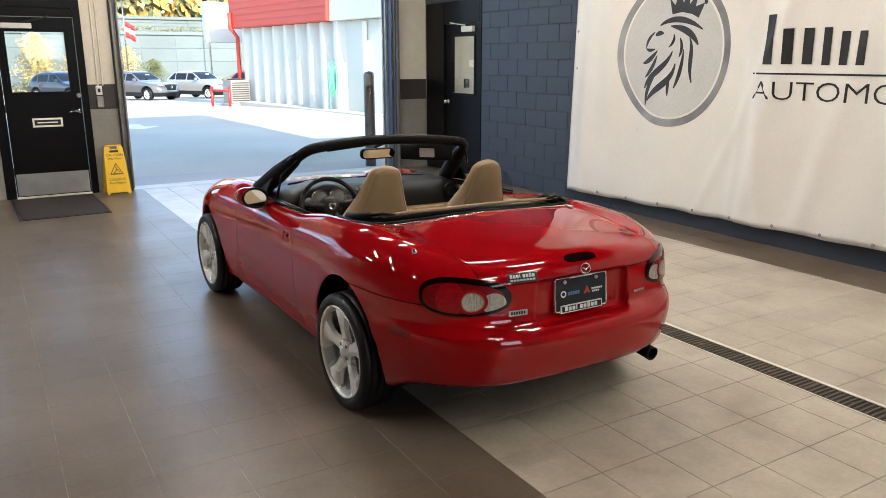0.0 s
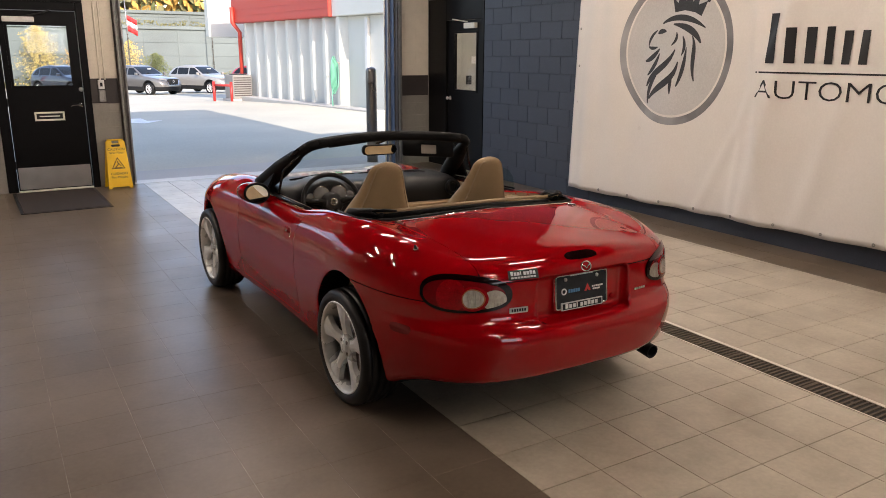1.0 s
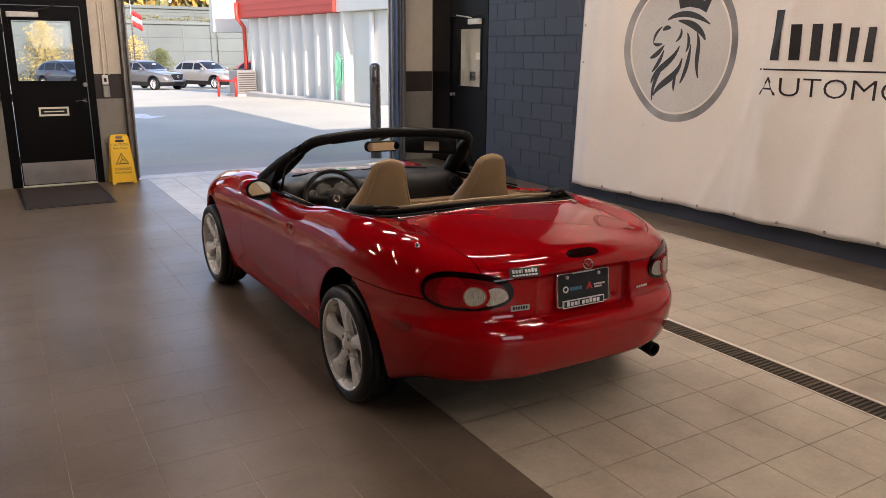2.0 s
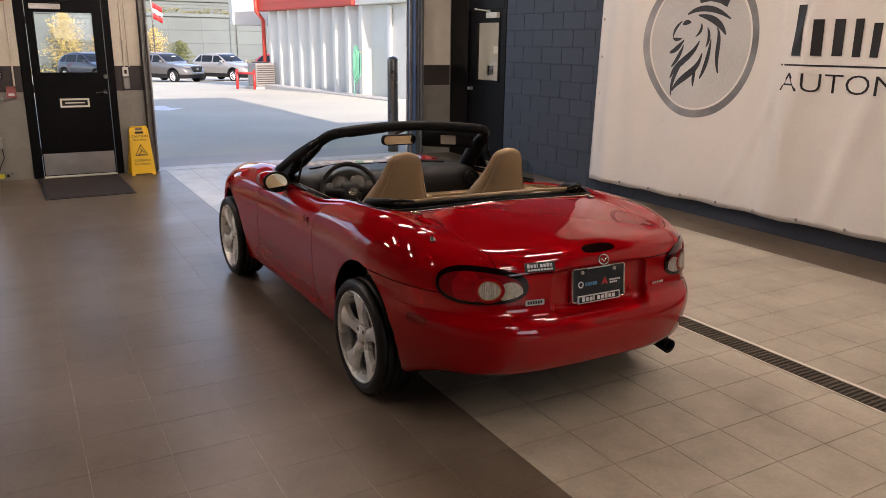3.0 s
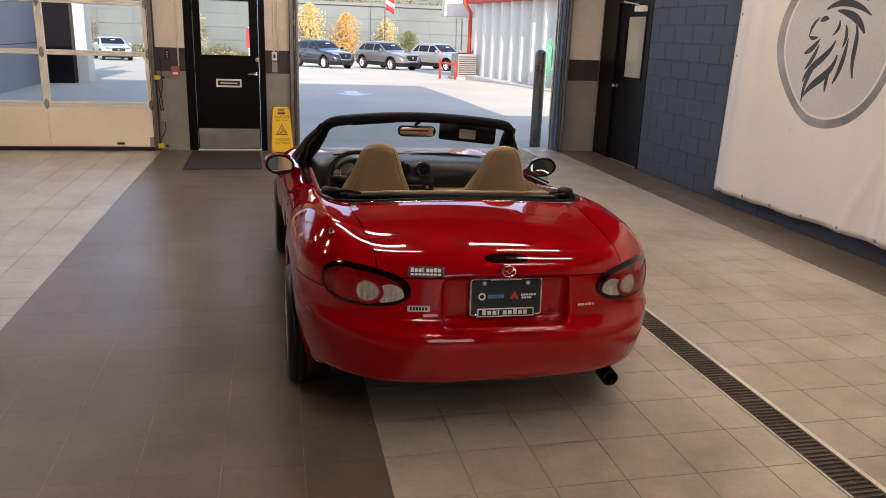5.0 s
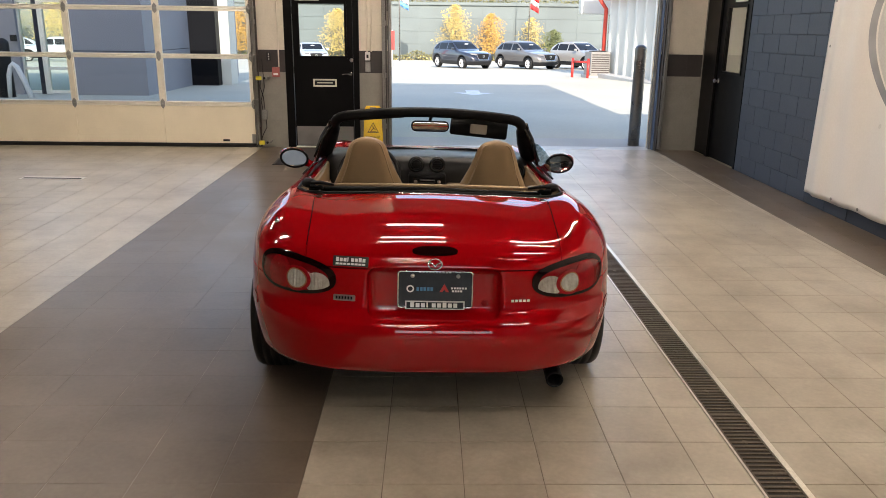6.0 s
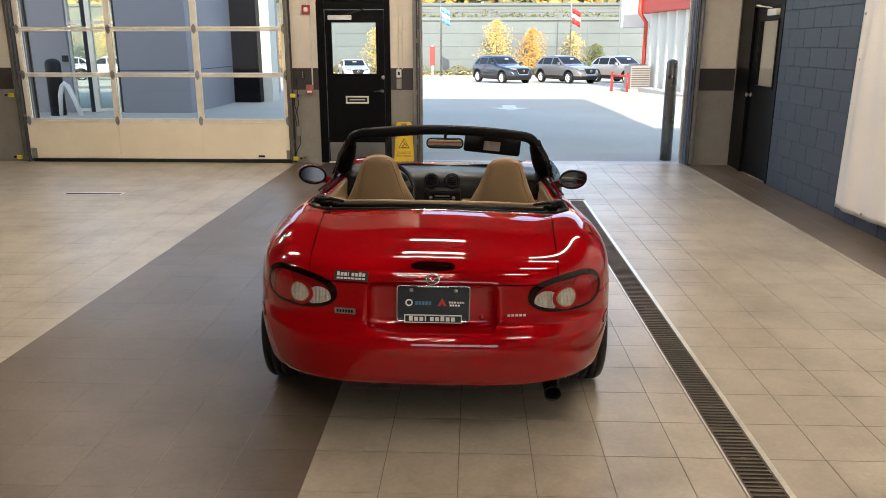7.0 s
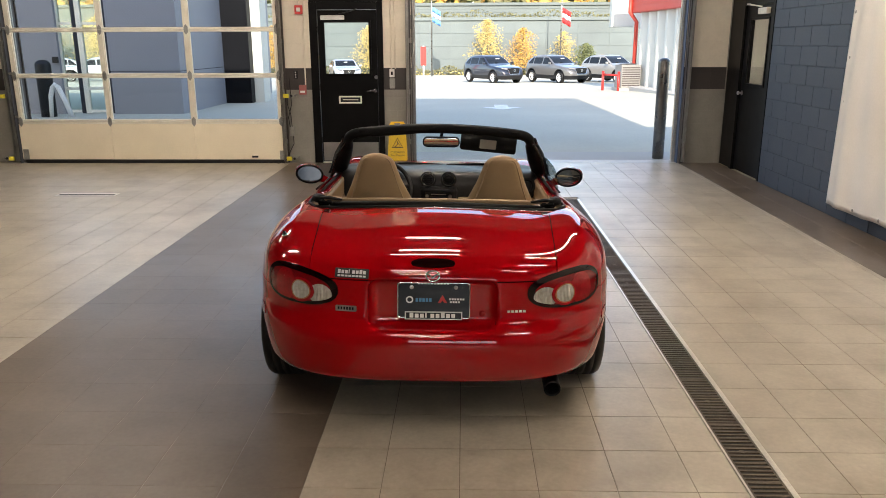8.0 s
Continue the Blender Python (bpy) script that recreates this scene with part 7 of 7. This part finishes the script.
        part("mirror_face", prism(e, 0.003, pod_m @ pose(0, -0.039, 0, 84.3 if s > 0 else 82.5), 0), M["mirror"], mo, "mirror glass")
        rim = bmesh.new()
        tube([pod_m @ Vector((0.0855 * math.cos(a), -0.044, 0.060 * math.sin(a) + s * 0.08 * 0.0895 * math.cos(a))) for a in (2 * math.pi * k / 36 for k in range(37))], 0.0075, rim, 8, caps=False)
        part("mirror_rim", rim, M["soft_black"], mo, "black mirror rim", True)

    # ---- tail details
    def on_tail(x, z, lift=0.0):
        """A pose on the rear face, its z axis pointing out of the surface."""
        y = -0.2
        for _ in range(30):
            v = float(skin_only(np.array([x]), np.array([y]), np.array([z]))[0])
            y += v * 0.9
        nrm = Vector(gradient(skin_only, np.array([[x, y, z]]))[0]).normalized()
        right = Vector((0, 0, 1)).cross(nrm).normalized()
        up = nrm.cross(right)
        p = Vector((x, y, z)) + nrm * lift
        return Matrix(((right.x, up.x, nrm.x, p.x), (right.y, up.y, nrm.y, p.y), (right.z, up.z, nrm.z, p.z), (0, 0, 0, 1)))
    plate_m = Matrix.Translation((0.004, 0.012, 0.682)) @ pose(0, 0, 0, 84)
    plate = part("number_plate", prism(rounded(0.300, 0.152, 0.012), 0.004, plate_m, 0), M["plate_black"], car, "dark dealer plate in a chrome frame")
    fr = bmesh.new()
    o, i = rounded(0.320, 0.170, 0.014), rounded(0.300, 0.148, 0.008)
    loops = []
    for t, h in ((0.0, -0.005), (0.0, 0.004), (0.2, 0.009), (0.5, 0.0115), (0.8, 0.009), (1.0, 0.004)):
        loops.append([fr.verts.new(plate_m @ Vector((a + (c - a) * t, b + (d + 0.002 - b) * t, h))) for (a, b), (c, d) in zip(o, i)])
    for one, two in zip(loops, loops[1:] + loops[:1]):
        for k in range(len(o)):
            fr.faces.new((one[k], one[(k + 1) % len(o)], two[(k + 1) % len(o)], two[k]))
    bmesh.ops.recalc_face_normals(fr, faces=fr.faces[:])
    part("plate_frame", fr, M["chrome"], plate, "chrome plate frame", True)
    mark = lambda name, a, b, c, d, mat, h=0.0055, lab="": part(name, plate_box(plate_m, a, b, c, d, h), mat, plate, lab)
    mark("plate_edge", -0.124, 0.124, -0.086, -0.050, M["plate_white"], 0.0115, "white edge of the frame band")
    mark("plate_band", -0.119, 0.119, -0.082, -0.054, M["plate_black"], 0.012, "dark band on the frame")
    for k in range(9):
        w = 0.016 if k != 3 else 0.006
        mark("plate_bar", -0.103 + 0.0225 * k, -0.103 + 0.0225 * k + w, -0.077, -0.059 if k % 3 else -0.055, M["plate_white"], 0.0135)
    for k in range(5):
        mark("plate_bar", -0.078 + 0.0145 * k, -0.067 + 0.0145 * k, -0.006, 0.010, M["plate_blue"], 0.0058)
    part("plate_mark", lathe([(0.010, 0.004), (0.016, 0.004), (0.016, 0.0058), (0.010, 0.0058)], 20, m=plate_m @ Matrix.Translation((-0.104, 0.003, 0)), close=True), M["plate_white"], plate, "pale ring mark")
    tri = [(0.0, 0.026), (0.010, 0.008), (0.020, -0.010), (0.007, -0.010), (0.0, 0.002), (-0.007, -0.010), (-0.020, -0.010), (-0.010, 0.008)]
    part("plate_mark", prism(tri, 0.0018, plate_m @ Matrix.Translation((0.038, 0.0, 0.004)), 0), M["plate_red"], plate, "red mark")
    for k in range(6):
        mark("plate_bar", 0.066 + 0.0115 * k, 0.0745 + 0.0115 * k, 0.003, 0.011, M["plate_white"], 0.0058)
        if k < 4:
            mark("plate_bar", 0.070 + 0.0115 * k, 0.0785 + 0.0115 * k, -0.010, -0.002, M["plate_white"], 0.0058)
    for k in range(10):
        mark("plate_bar", -0.068 + 0.0138 * k, -0.059 + 0.0138 * k, 0.0745, 0.0815, M["plate_white"], 0.0105)
    for x in (-0.095, 0.095):
        part("plate_screw", lathe([(0.009, 0.004), (0.009, 0.008), (0.001, 0.010)], 12, m=plate_m @ Matrix.Translation((x, 0.060, 0))), M["steel"], plate, "", True)
    em = on_tail(0.0, 0.804, 0.0)
    part("emblem", lathe([(0.025, 0.0), (0.031, 0.002), (0.031, 0.006), (0.025, 0.006)], 28, m=em @ Matrix.Diagonal((1.0, 0.82, 1, 1)), close=True), M["chrome"], lid, "chrome ring emblem", True)
    part("emblem_bar", tube([em @ Vector((-0.026, 0.008, 0.005)), em @ Vector((-0.010, 0.002, 0.006)), em @ Vector((0, -0.010, 0.006)), em @ Vector((0.010, 0.002, 0.006)), em @ Vector((0.026, 0.008, 0.005))], 0.0035, seg=6), M["chrome"], lid, "chrome emblem", True)
    # sticker, badges and lock
    st = on_tail(-0.345, 0.806, 0.001)
    sticker = part("sticker", prism(rounded(0.148, 0.044, 0.003), 0.0012, st, 0), M["ink"], lid, "black dealer sticker")
    for k in range(8):
        a = -0.062 + 0.0158 * k
        part("sticker_bar", plate_box(st, a, a + (0.012 if k != 3 else 0.004), -0.002, 0.013 if k % 3 else 0.016, 0.0022), M["plate_white"], sticker)
        part("sticker_bar", plate_box(st, a, a + 0.0125, -0.016, -0.008, 0.0022), M["plate_white"], sticker)
    b1 = on_tail(-0.372, 0.648, 0.0)
    badge = part("script_badge", prism(rounded(0.092, 0.026, 0.004), 0.003, b1, 0), M["steel"], lid, "silver script badge")
    for k in range(6):
        part("badge_bar", plate_box(b1, -0.036 + 0.0125 * k, -0.028 + 0.0125 * k, -0.006, 0.007, 0.0042), M["plate_black"], badge)
    b2 = on_tail(0.362, 0.645, 0.0)
    for k in range(5):
        part("badge_bar", plate_box(b2, -0.042 + 0.0170 * k, -0.030 + 0.0170 * k, -0.005, 0.005, 0.003), M["alu"], lid, "silver badge bar")
    lk = on_tail(0.215, 0.618, 0.0)
    part("lock", lathe([(0.014, 0.0), (0.014, 0.003), (0.011, 0.005), (0.001, 0.005)], 20, m=lk), M["red_paint"], lid, "red lock cover", True)
    # aerial base, exhaust, tow eye
    part("aerial_base", lathe([(0.018, -0.012), (0.017, 0.006), (0.010, 0.013), (0.007, 0.022), (0.001, 0.024)], 20, m=pose(-0.695, 0.335, 0.893, -4, -14) @ Matrix.Diagonal((0.72, 0.72, 0.8, 1))), M["chrome"], shell_ob, "bright aerial base", True)
    ex = bmesh.new()
    dirn = pose(0.538, 0.20, 0.272, 97, 0, 0)
    lathe([(0.033, 0.0), (0.035, 0.01), (0.0375, 0.16), (0.038, 0.175), (0.034, 0.176), (0.033, 0.16), (0.030, 0.03)], 28, ex, dirn, close=True)
    part("exhaust_tip", ex, M["soft_black"], car, "black exhaust tip", True)
    part("exhaust_inner", lathe([(0.001, 0.03), (0.031, 0.03), (0.031, 0.04), (0.001, 0.04)], 20, m=dirn), M["underside"], car)
    part("silencer", box((0.10, 0.36, 0.19), (0.62, 0.62, 0.34), 0.05, segments=3), M["underside"], car, "", True)
    part("head_lamp", lathe([(0.001, 0.0), (0.10, 0.0), (0.09, 0.02), (0.001, 0.03)], 24, m=Matrix.Translation((-0.60, 3.80, 0.655)) @ pose(0, 0, 0, -60, 0, 15) @ Matrix.Diagonal((1, 0.7, 1, 1))), M["lens_clear"], car, "clear oval headlamp", True)
    part("head_lamp", lathe([(0.001, 0.0), (0.10, 0.0), (0.09, 0.02), (0.001, 0.03)], 24, m=Matrix.Translation((0.60, 3.80, 0.655)) @ pose(0, 0, 0, -60, 0, -15) @ Matrix.Diagonal((1, 0.7, 1, 1))), M["lens_clear"], car, "clear oval headlamp", True)


def plate_box(m, a, b, c, d, h):
    bm = bmesh.new()
    v = [bm.verts.new(m @ Vector(q)) for q in ((a, c, h), (b, c, h), (b, d, h), (a, d, h), (a, c, 0.001), (b, c, 0.001), (b, d, 0.001), (a, d, 0.001))]
    for q in ((0, 1, 2, 3), (0, 4, 5, 1), (1, 5, 6, 2), (2, 6, 7, 3), (3, 7, 4, 0)):
        bm.faces.new([v[k] for k in q])
    return bm


roadster(pose(0.085, 0.158, 0, 0, 0, 1.1) @ LEAN)


# ---------------------------------------------------------------- parked cars in the yard
def suv_form(x, y, z):
    ax = np.abs(x)
    top = suv_top(y)
    w = 0.915 + suv_girth(z) - 0.02 * step01(y, 3.2, 4.4)
    v = np.where(y < 0.9, (0.9 - y) / (0.9 - suv_tail(z)), 0)
    u = np.where(y > 3.3, (y - 3.3) / (suv_nose(z) - 3.3), 0)
    r = ax / w
    n = 4.0
    f = ((r ** n + np.maximum(u, v) ** n + 1e-9) ** (1 / n) - 1) * 0.9
    f = smax(f, (z - top + 0.05 * ax ** 2) * 0.8, 0.12)
    f = smax(f, 0.24 - z, 0.05)
    for yc in (0.93, 3.63):
        well = np.sqrt((y - yc) ** 2 + (z - 0.36) ** 2) - 0.41
        f = smax(f, -smax(well, 0.55 - ax, 0.03), 0.02)
    return f


suv_top = curve((0.0, 1.0), (0.18, 1.18), (0.65, 1.44), (1.1, 1.57), (1.6, 1.62), (2.0, 1.60), (2.4, 1.46), (3.1, 1.10), (3.6, 1.03), (4.15, 0.93), (4.45, 0.77), (4.6, 0.6))
suv_girth = curve((0.2, -0.05), (0.45, 0.0), (0.75, 0.005), (1.0, -0.03), (1.1, -0.06), (1.5, -0.20), (1.7, -0.28))
suv_tail = curve((0.2, 0.12), (0.45, 0.0), (0.8, 0.02), (1.1, 0.10), (1.6, 0.40))
suv_nose = curve((0.2, 4.42), (0.5, 4.56), (0.8, 4.52), (1.0, 4.40), (1.7, 4.0))

PAINTS = {
    "grey": car_paint("gunmetal_paint", (0.15, 0.145, 0.135), 0.3, 0.35),
    "slate": car_paint("dark_slate_paint", (0.02, 0.024, 0.036), 0.2, 0.3),
    "silver": car_paint("silver_grey_paint", (0.34, 0.325, 0.29), 0.3, 0.35),
    "red": car_paint("bright_red_paint", (0.40, 0.02, 0.02), 0.1, 0.3),
    "white": car_paint("pale_silver_paint", (0.5, 0.53, 0.56), 0.2, 0.35),
}
M["tint"] = material("tinted_glass", (0.012, 0.014, 0.016), 0.05, spec=0.25, vary=0.1, world_space=False)


def suv(m, paint, label):
    top = thing("parked_car", label, "car", "parked cars in the yard", m)
    P, F = shell(suv_form, (-1.0, -0.1, 0.18), (1.0, 4.7, 1.75), 0.055)
    X, Y, Z = (lambda p: np.abs(p[:, 0])), (lambda p: p[:, 1]), (lambda p: p[:, 2])
    slope = lambda p: 2.95 - 1.65 * (Z(p) - 1.08)
    side = lambda p: np.maximum.reduce([0.60 - X(p), 1.09 - Z(p), Z(p) - 1.46, 0.5 + 1.1 * (Z(p) - 1.1) - Y(p), Y(p) - slope(p), 0.04 - np.abs(Y(p) - 1.95), 0.03 - np.abs(Y(p) - 1.05)])
    front = lambda p: np.maximum.reduce([X(p) - 0.70 + 0.18 * (Z(p) - 1.1), 1.13 - Z(p), Z(p) - 1.52, 2.1 - Y(p)])
    back = lambda p: np.maximum.reduce([X(p) - 0.62, 1.10 - Z(p), Z(p) - 1.50, Y(p) - 0.55])
    clad = lambda p: Z(p) - 0.47
    arch = lambda p: np.minimum(np.hypot(Y(p) - 0.93, Z(p) - 0.36), np.hypot(Y(p) - 3.63, Z(p) - 0.36)) - 0.475
    low = lambda p: np.minimum(clad(p), np.maximum(arch(p), 0.5 - X(p)))
    rest = P, F
    for name, g, lab in (("side_glass", side, "dark side windows"), ("windscreen", front, "dark windscreen"), ("rear_window", back, "dark rear window")):
        piece, rest = both(*rest, g, 0.0)
        if len(piece[1]):
            halves = both(*piece, lambda p: p[:, 0], 0.0) if name == "side_glass" else (piece,)
            for h in halves:
                panel(name, *h, suv_form, M["tint"], top, lab, edge=0)
    piece, rest = both(*rest, low, 0.0)
    panel("cladding", *piece, suv_form, M["black_plastic"], top, "black lower cladding", edge=0)
    panel("body", *rest, suv_form, PAINTS[paint], top, edge=0)
    grille = [(0.42, 0.13), (0.30, -0.17), (-0.30, -0.17), (-0.42, 0.13), (-0.2, 0.16), (0.2, 0.16)]
    part("grille", prism(grille, 0.05, Matrix.Translation((0, 4.525, 0.74)) @ pose(0, 0, 0, 90, 0, 180), 0.01), M["gloss_black"], top, "black grille")
    part("grille_trim", tube([(-0.44, 4.52, 0.87), (-0.32, 4.60, 0.56), (0.32, 4.60, 0.56), (0.44, 4.52, 0.87)], 0.013, seg=6), M["chrome"], top, "chrome grille trim")
    part("emblem", lathe([(0.045, 0), (0.07, 0), (0.07, 0.02), (0.045, 0.02)], 18, m=Matrix.Translation((0, 4.59, 0.76)) @ pose(0, 0, 0, -90), close=True), M["chrome"], top)
    for s in (-1, 1):
        lamp = prism([(0.0, -0.03), (0.34, 0.02), (0.36, 0.09), (0.0, 0.06)], 0.03, Matrix.Translation((s * 0.42, 4.47, 0.84)) @ pose(0, 0, 0, 90, 0, 0) @ Matrix.Diagonal((s, 1, -1, 1)) @ pose(0, 0, 0, 0, 35, 0))
        part("head_lamp", lamp, M["gauge"], top, "clear headlamp")
        part("door_mirror", box((s * 0.92, 2.78, 1.08), (s * 1.08, 2.9, 1.22), 0.03, segments=2), PAINTS[paint], top)
    for y in (0.93, 3.63):
        for s in (-1, 1):
            w = new("wheel")
            w.parent = top
            w.location = (s * 0.80, y, 0.355)
            turn = pose(0, 0, 0, 0, 90)
            part("tyre", lathe([(0.24, -0.1), (0.33, -0.105), (0.355, -0.08), (0.355, 0.08), (0.33, 0.105), (0.24, 0.1)], 28, m=turn, close=True), M["rubber"], w, "", True)
            rim = bmesh.new()
            lathe([(0.235, 0.05), (0.245, 0.085), (0.23, 0.09), (0.215, 0.05)], 28, rim, pose(0, 0, 0, 0, 90 * s), close=True)
            lathe([(0.001, 0.04), (0.06, 0.04), (0.05, 0.07), (0.001, 0.075)], 14, rim, pose(0, 0, 0, 0, 90 * s))
            for k in range(10):
                a = radians(36 * k)
                tube([(s * 0.06, 0.04 * math.cos(a), 0.04 * math.sin(a)), (s * 0.075, 0.225 * math.cos(a), 0.225 * math.sin(a))], 0.016, rim, 5)
            part("rim", rim, M["rim"], w, "silver rim")
            part("wheel_back", lathe([(0.001, -0.02), (0.23, -0.02), (0.23, 0.0), (0.001, 0.0)], 18, m=turn), M["underside"], w)
    part("ticket", box((-0.12, 2.75, 1.385), (0.12, 2.79, 1.43)), M["white_plastic"], top, "white sticker on the windscreen")
    return top


def repaint(ob, paint, label):
    ob["label"] = label
    for o in ob.children:
        if o.name.split(".")[0] in ("body", "door_mirror"):
            o.material_slots[0].link = "OBJECT"
            o.material_slots[0].material = PAINTS[paint]


def parked(x, y, turn):
    return pose(x, y, ground_z(y), 0, 0, turn) @ Matrix.Translation((0, -2.3, 0))


one = suv(parked(5.85, 44.0, 180 + 31), "grey", "gunmetal grey sport utility car parked nose out in the yard")
repaint(copy_thing(one, parked(2.0, 44.2, 180 + 31)), "slate", "dark slate blue sport utility car parked nose out in the yard")
repaint(copy_thing(one, parked(9.3, 44.5, 180 + 31)), "silver", "silver-grey sport utility car parked nose out in the yard")
repaint(copy_thing(one, parked(13.2, 45.0, 180 + 31)), "red", "red sport utility car parked nose out behind the others")
repaint(copy_thing(one, parked(-7.9, 50.0, 196) @ Matrix.Diagonal((1, 1, 0.88, 1))), "white", "pale silver car parked facing the hall")
repaint(copy_thing(one, parked(-10.9, 50.3, 200) @ Matrix.Diagonal((1, 1, 0.88, 1))), "white", "pale silver car parked facing the hall")
repaint(copy_thing(one, parked(-25.5, 50.0, 120)), "white", "pale silver car parked beyond the grey wing")
repaint(copy_thing(one, parked(-29.5, 52.0, 120)), "white", "pale silver car parked beyond the grey wing")


# ---------------------------------------------------------------- wall blocks
def block_wall(name, parent, spots, mesh_for, mat, group=None):
    protos = {}
    for key, loc in spots:
        if key not in protos:
            ob = part(name, mesh_for(key), mat, parent)
            protos[key] = ob
        else:
            ob = protos[key].copy()
            scene.collection.objects.link(ob)
        ob.location = loc


COURSE = 0.2185


def blue_blocks():
    wall = bpy.data.objects["wall_right_1"]
    spots = []
    for j in range(20):
        z = COURSE * j
        y = DOOR_Y[0] - (2 * COURSE if j % 2 else COURSE)
        first = True
        while y > 3.9:
            w = (2 * COURSE if j % 2 else COURSE) if first else 2 * COURSE
            spots.append((round(w, 3), (RIGHT, y, z)))
            first = False
            y -= 2 * COURSE
    block_wall("block", wall, spots, lambda w: box((-0.004, 0.0028, 0.003), (0.0038, w - 0.0028, COURSE - 0.003), 0.002), M["wall_blue"])


blue_blocks()


def front_blocks(wall_name, x0, x1):
    wall = bpy.data.objects[wall_name]
    for j in range(21):
        z = 0.2 * j
        mat = M["wall_grey"] if z < 1.1 else (M["wall_band"] if z < 1.35 else M["wall_white"])
        z0, z1 = z, z + 0.2
        if j == 5:
            z0, z1 = 1.0, 1.115
        if j == 6:
            z0, z1 = 1.115, 1.437
        if j == 7:
            z0, z1 = 1.437, 1.6
        mat = M["wall_grey"] if j < 6 else (M["wall_band"] if j == 6 else M["wall_white"])
        x = x0 - (0.2 if j % 2 else 0.0)
        while x < x1:
            a, b = max(x, x0), min(x + 0.4, x1)
            if b - a > 0.03:
                part("block", box((a + 0.0003, WALL, z0 + 0.0003), (b - 0.0003, WALL + 0.0118, z1 - 0.0003), 0.0006), mat, wall)
            x += 0.4


front_blocks("wall_front_2", GATE_L[1], -2.08)
front_blocks("wall_front_3", -0.98, GATE_R[0])
front_blocks("wall_front_4", GATE_R[1], RIGHT)
front_blocks("wall_front_1", -8.2, GATE_L[0])


# ---------------------------------------------------------------- floor tiles
def floor_tiles():
    G = 0.3275
    cols = []
    edge = -0.436
    xs = [edge + G * k for k in range(13)]
    light = [(a, b) for a, b in zip(xs, xs[1:]) if b <= 3.546]
    light.append((light[-1][1], 3.546))
    cols += [(a, b, "light") for a, b in light]
    n = 6
    w = (edge + 2.468) / n
    cols += [(-2.468 + w * k, -2.468 + w * (k + 1), "dark") for k in range(n)]
    cols += [(3.546 + 0.302 * k, 3.546 + 0.302 * (k + 1), "dark") for k in range(2)]
    cols += [(-2.468 - G * (k + 1), -2.468 - G * k, "light") for k in range(29)]
    rows = [(0.072 + G * k, 0.072 + G * (k + 1)) for k in range(-27, 28)]
    rows = [(a, min(b, WALL - 0.001)) for a, b in rows if a < WALL - 0.03 and a > BACK]
    near, rest = [], {"light": [], "dark": []}
    for a, b, kind in cols:
        for c, d in rows:
            spans = [(a, b)]
            if d > -5.0 and c < 5.85:
                spans = []
                for p, q in ((a, min(b, 1.407)), (max(a, 1.604), b)):
                    if q - p > 0.01:
                        spans.append((p, q))
            for p, q in spans:
                mid = Vector(((p + q) / 2, (c + d) / 2))
                g = 0.0017 if kind == "light" else 0.0014
                e = g if kind == "light" else 0.0004
                tile = (p + g, q - g, c + e, d - e, kind)
                if -2.6 < mid.x < 3.4 and -1.5 < mid.y < 3.2:
                    near.append(tile)
                else:
                    rest[kind].append(tile)
    near.sort(key=lambda t: (t[0] + t[1]) ** 2 / 4 + ((t[2] + t[3]) / 2 - 0.2) ** 2)
    for t in near[300:]:
        rest[t[4]].append(t)
    near = near[:300]
    protos = {}
    for a, b, c, d, kind in near:
        key = (round(b - a, 3), round(d - c, 3), kind)
        if key not in protos:
            ob = part("tile", box((0, 0, -0.004), (b - a, d - c, 0), 0.0009 if kind == "light" else 0.0006), M["tile_" + kind], floor)
            protos[key] = ob
        else:
            ob = protos[key].copy()
            scene.collection.objects.link(ob)
        ob.location = (a, c, 0)
    for kind, tiles in rest.items():
        verts, faces = [], []
        for a, b, c, d, _ in tiles:
            k = len(verts)
            e = 0.0009 if kind == "light" else 0.0006
            verts += [(a + e, c + e, 0), (b - e, c + e, 0), (b - e, d - e, 0), (a + e, d - e, 0), (a, c, -0.0012), (b, c, -0.0012), (b, d, -0.0012), (a, d, -0.0012), (a, c, -0.0045), (b, c, -0.0045), (b, d, -0.0045), (a, d, -0.0045)]
            faces += [(k, k + 1, k + 2, k + 3)]
            for r in (0, 4):
                faces += [(k + r + 4 + i, k + r + 4 + (i + 1) % 4, k + r + (i + 1) % 4, k + r + i) for i in range(4)]
        me = bpy.data.meshes.new("floor_tiles")
        me.from_pydata(verts, [], faces)
        me.materials.append(M["tile_" + kind])
        ob = new("floor_tiles", me)
        ob.parent = floor
        tagged(ob, f"{kind} square floor tiles", kind="stuff")


floor_tiles()


# ---------------------------------------------------------------- true size
for ob in list(scene.objects):
    if ob.parent is None and ob.type in {"MESH", "EMPTY"}:
        ob.matrix_basis = Matrix.Scale(SIZE, 4) @ ob.matrix_basis
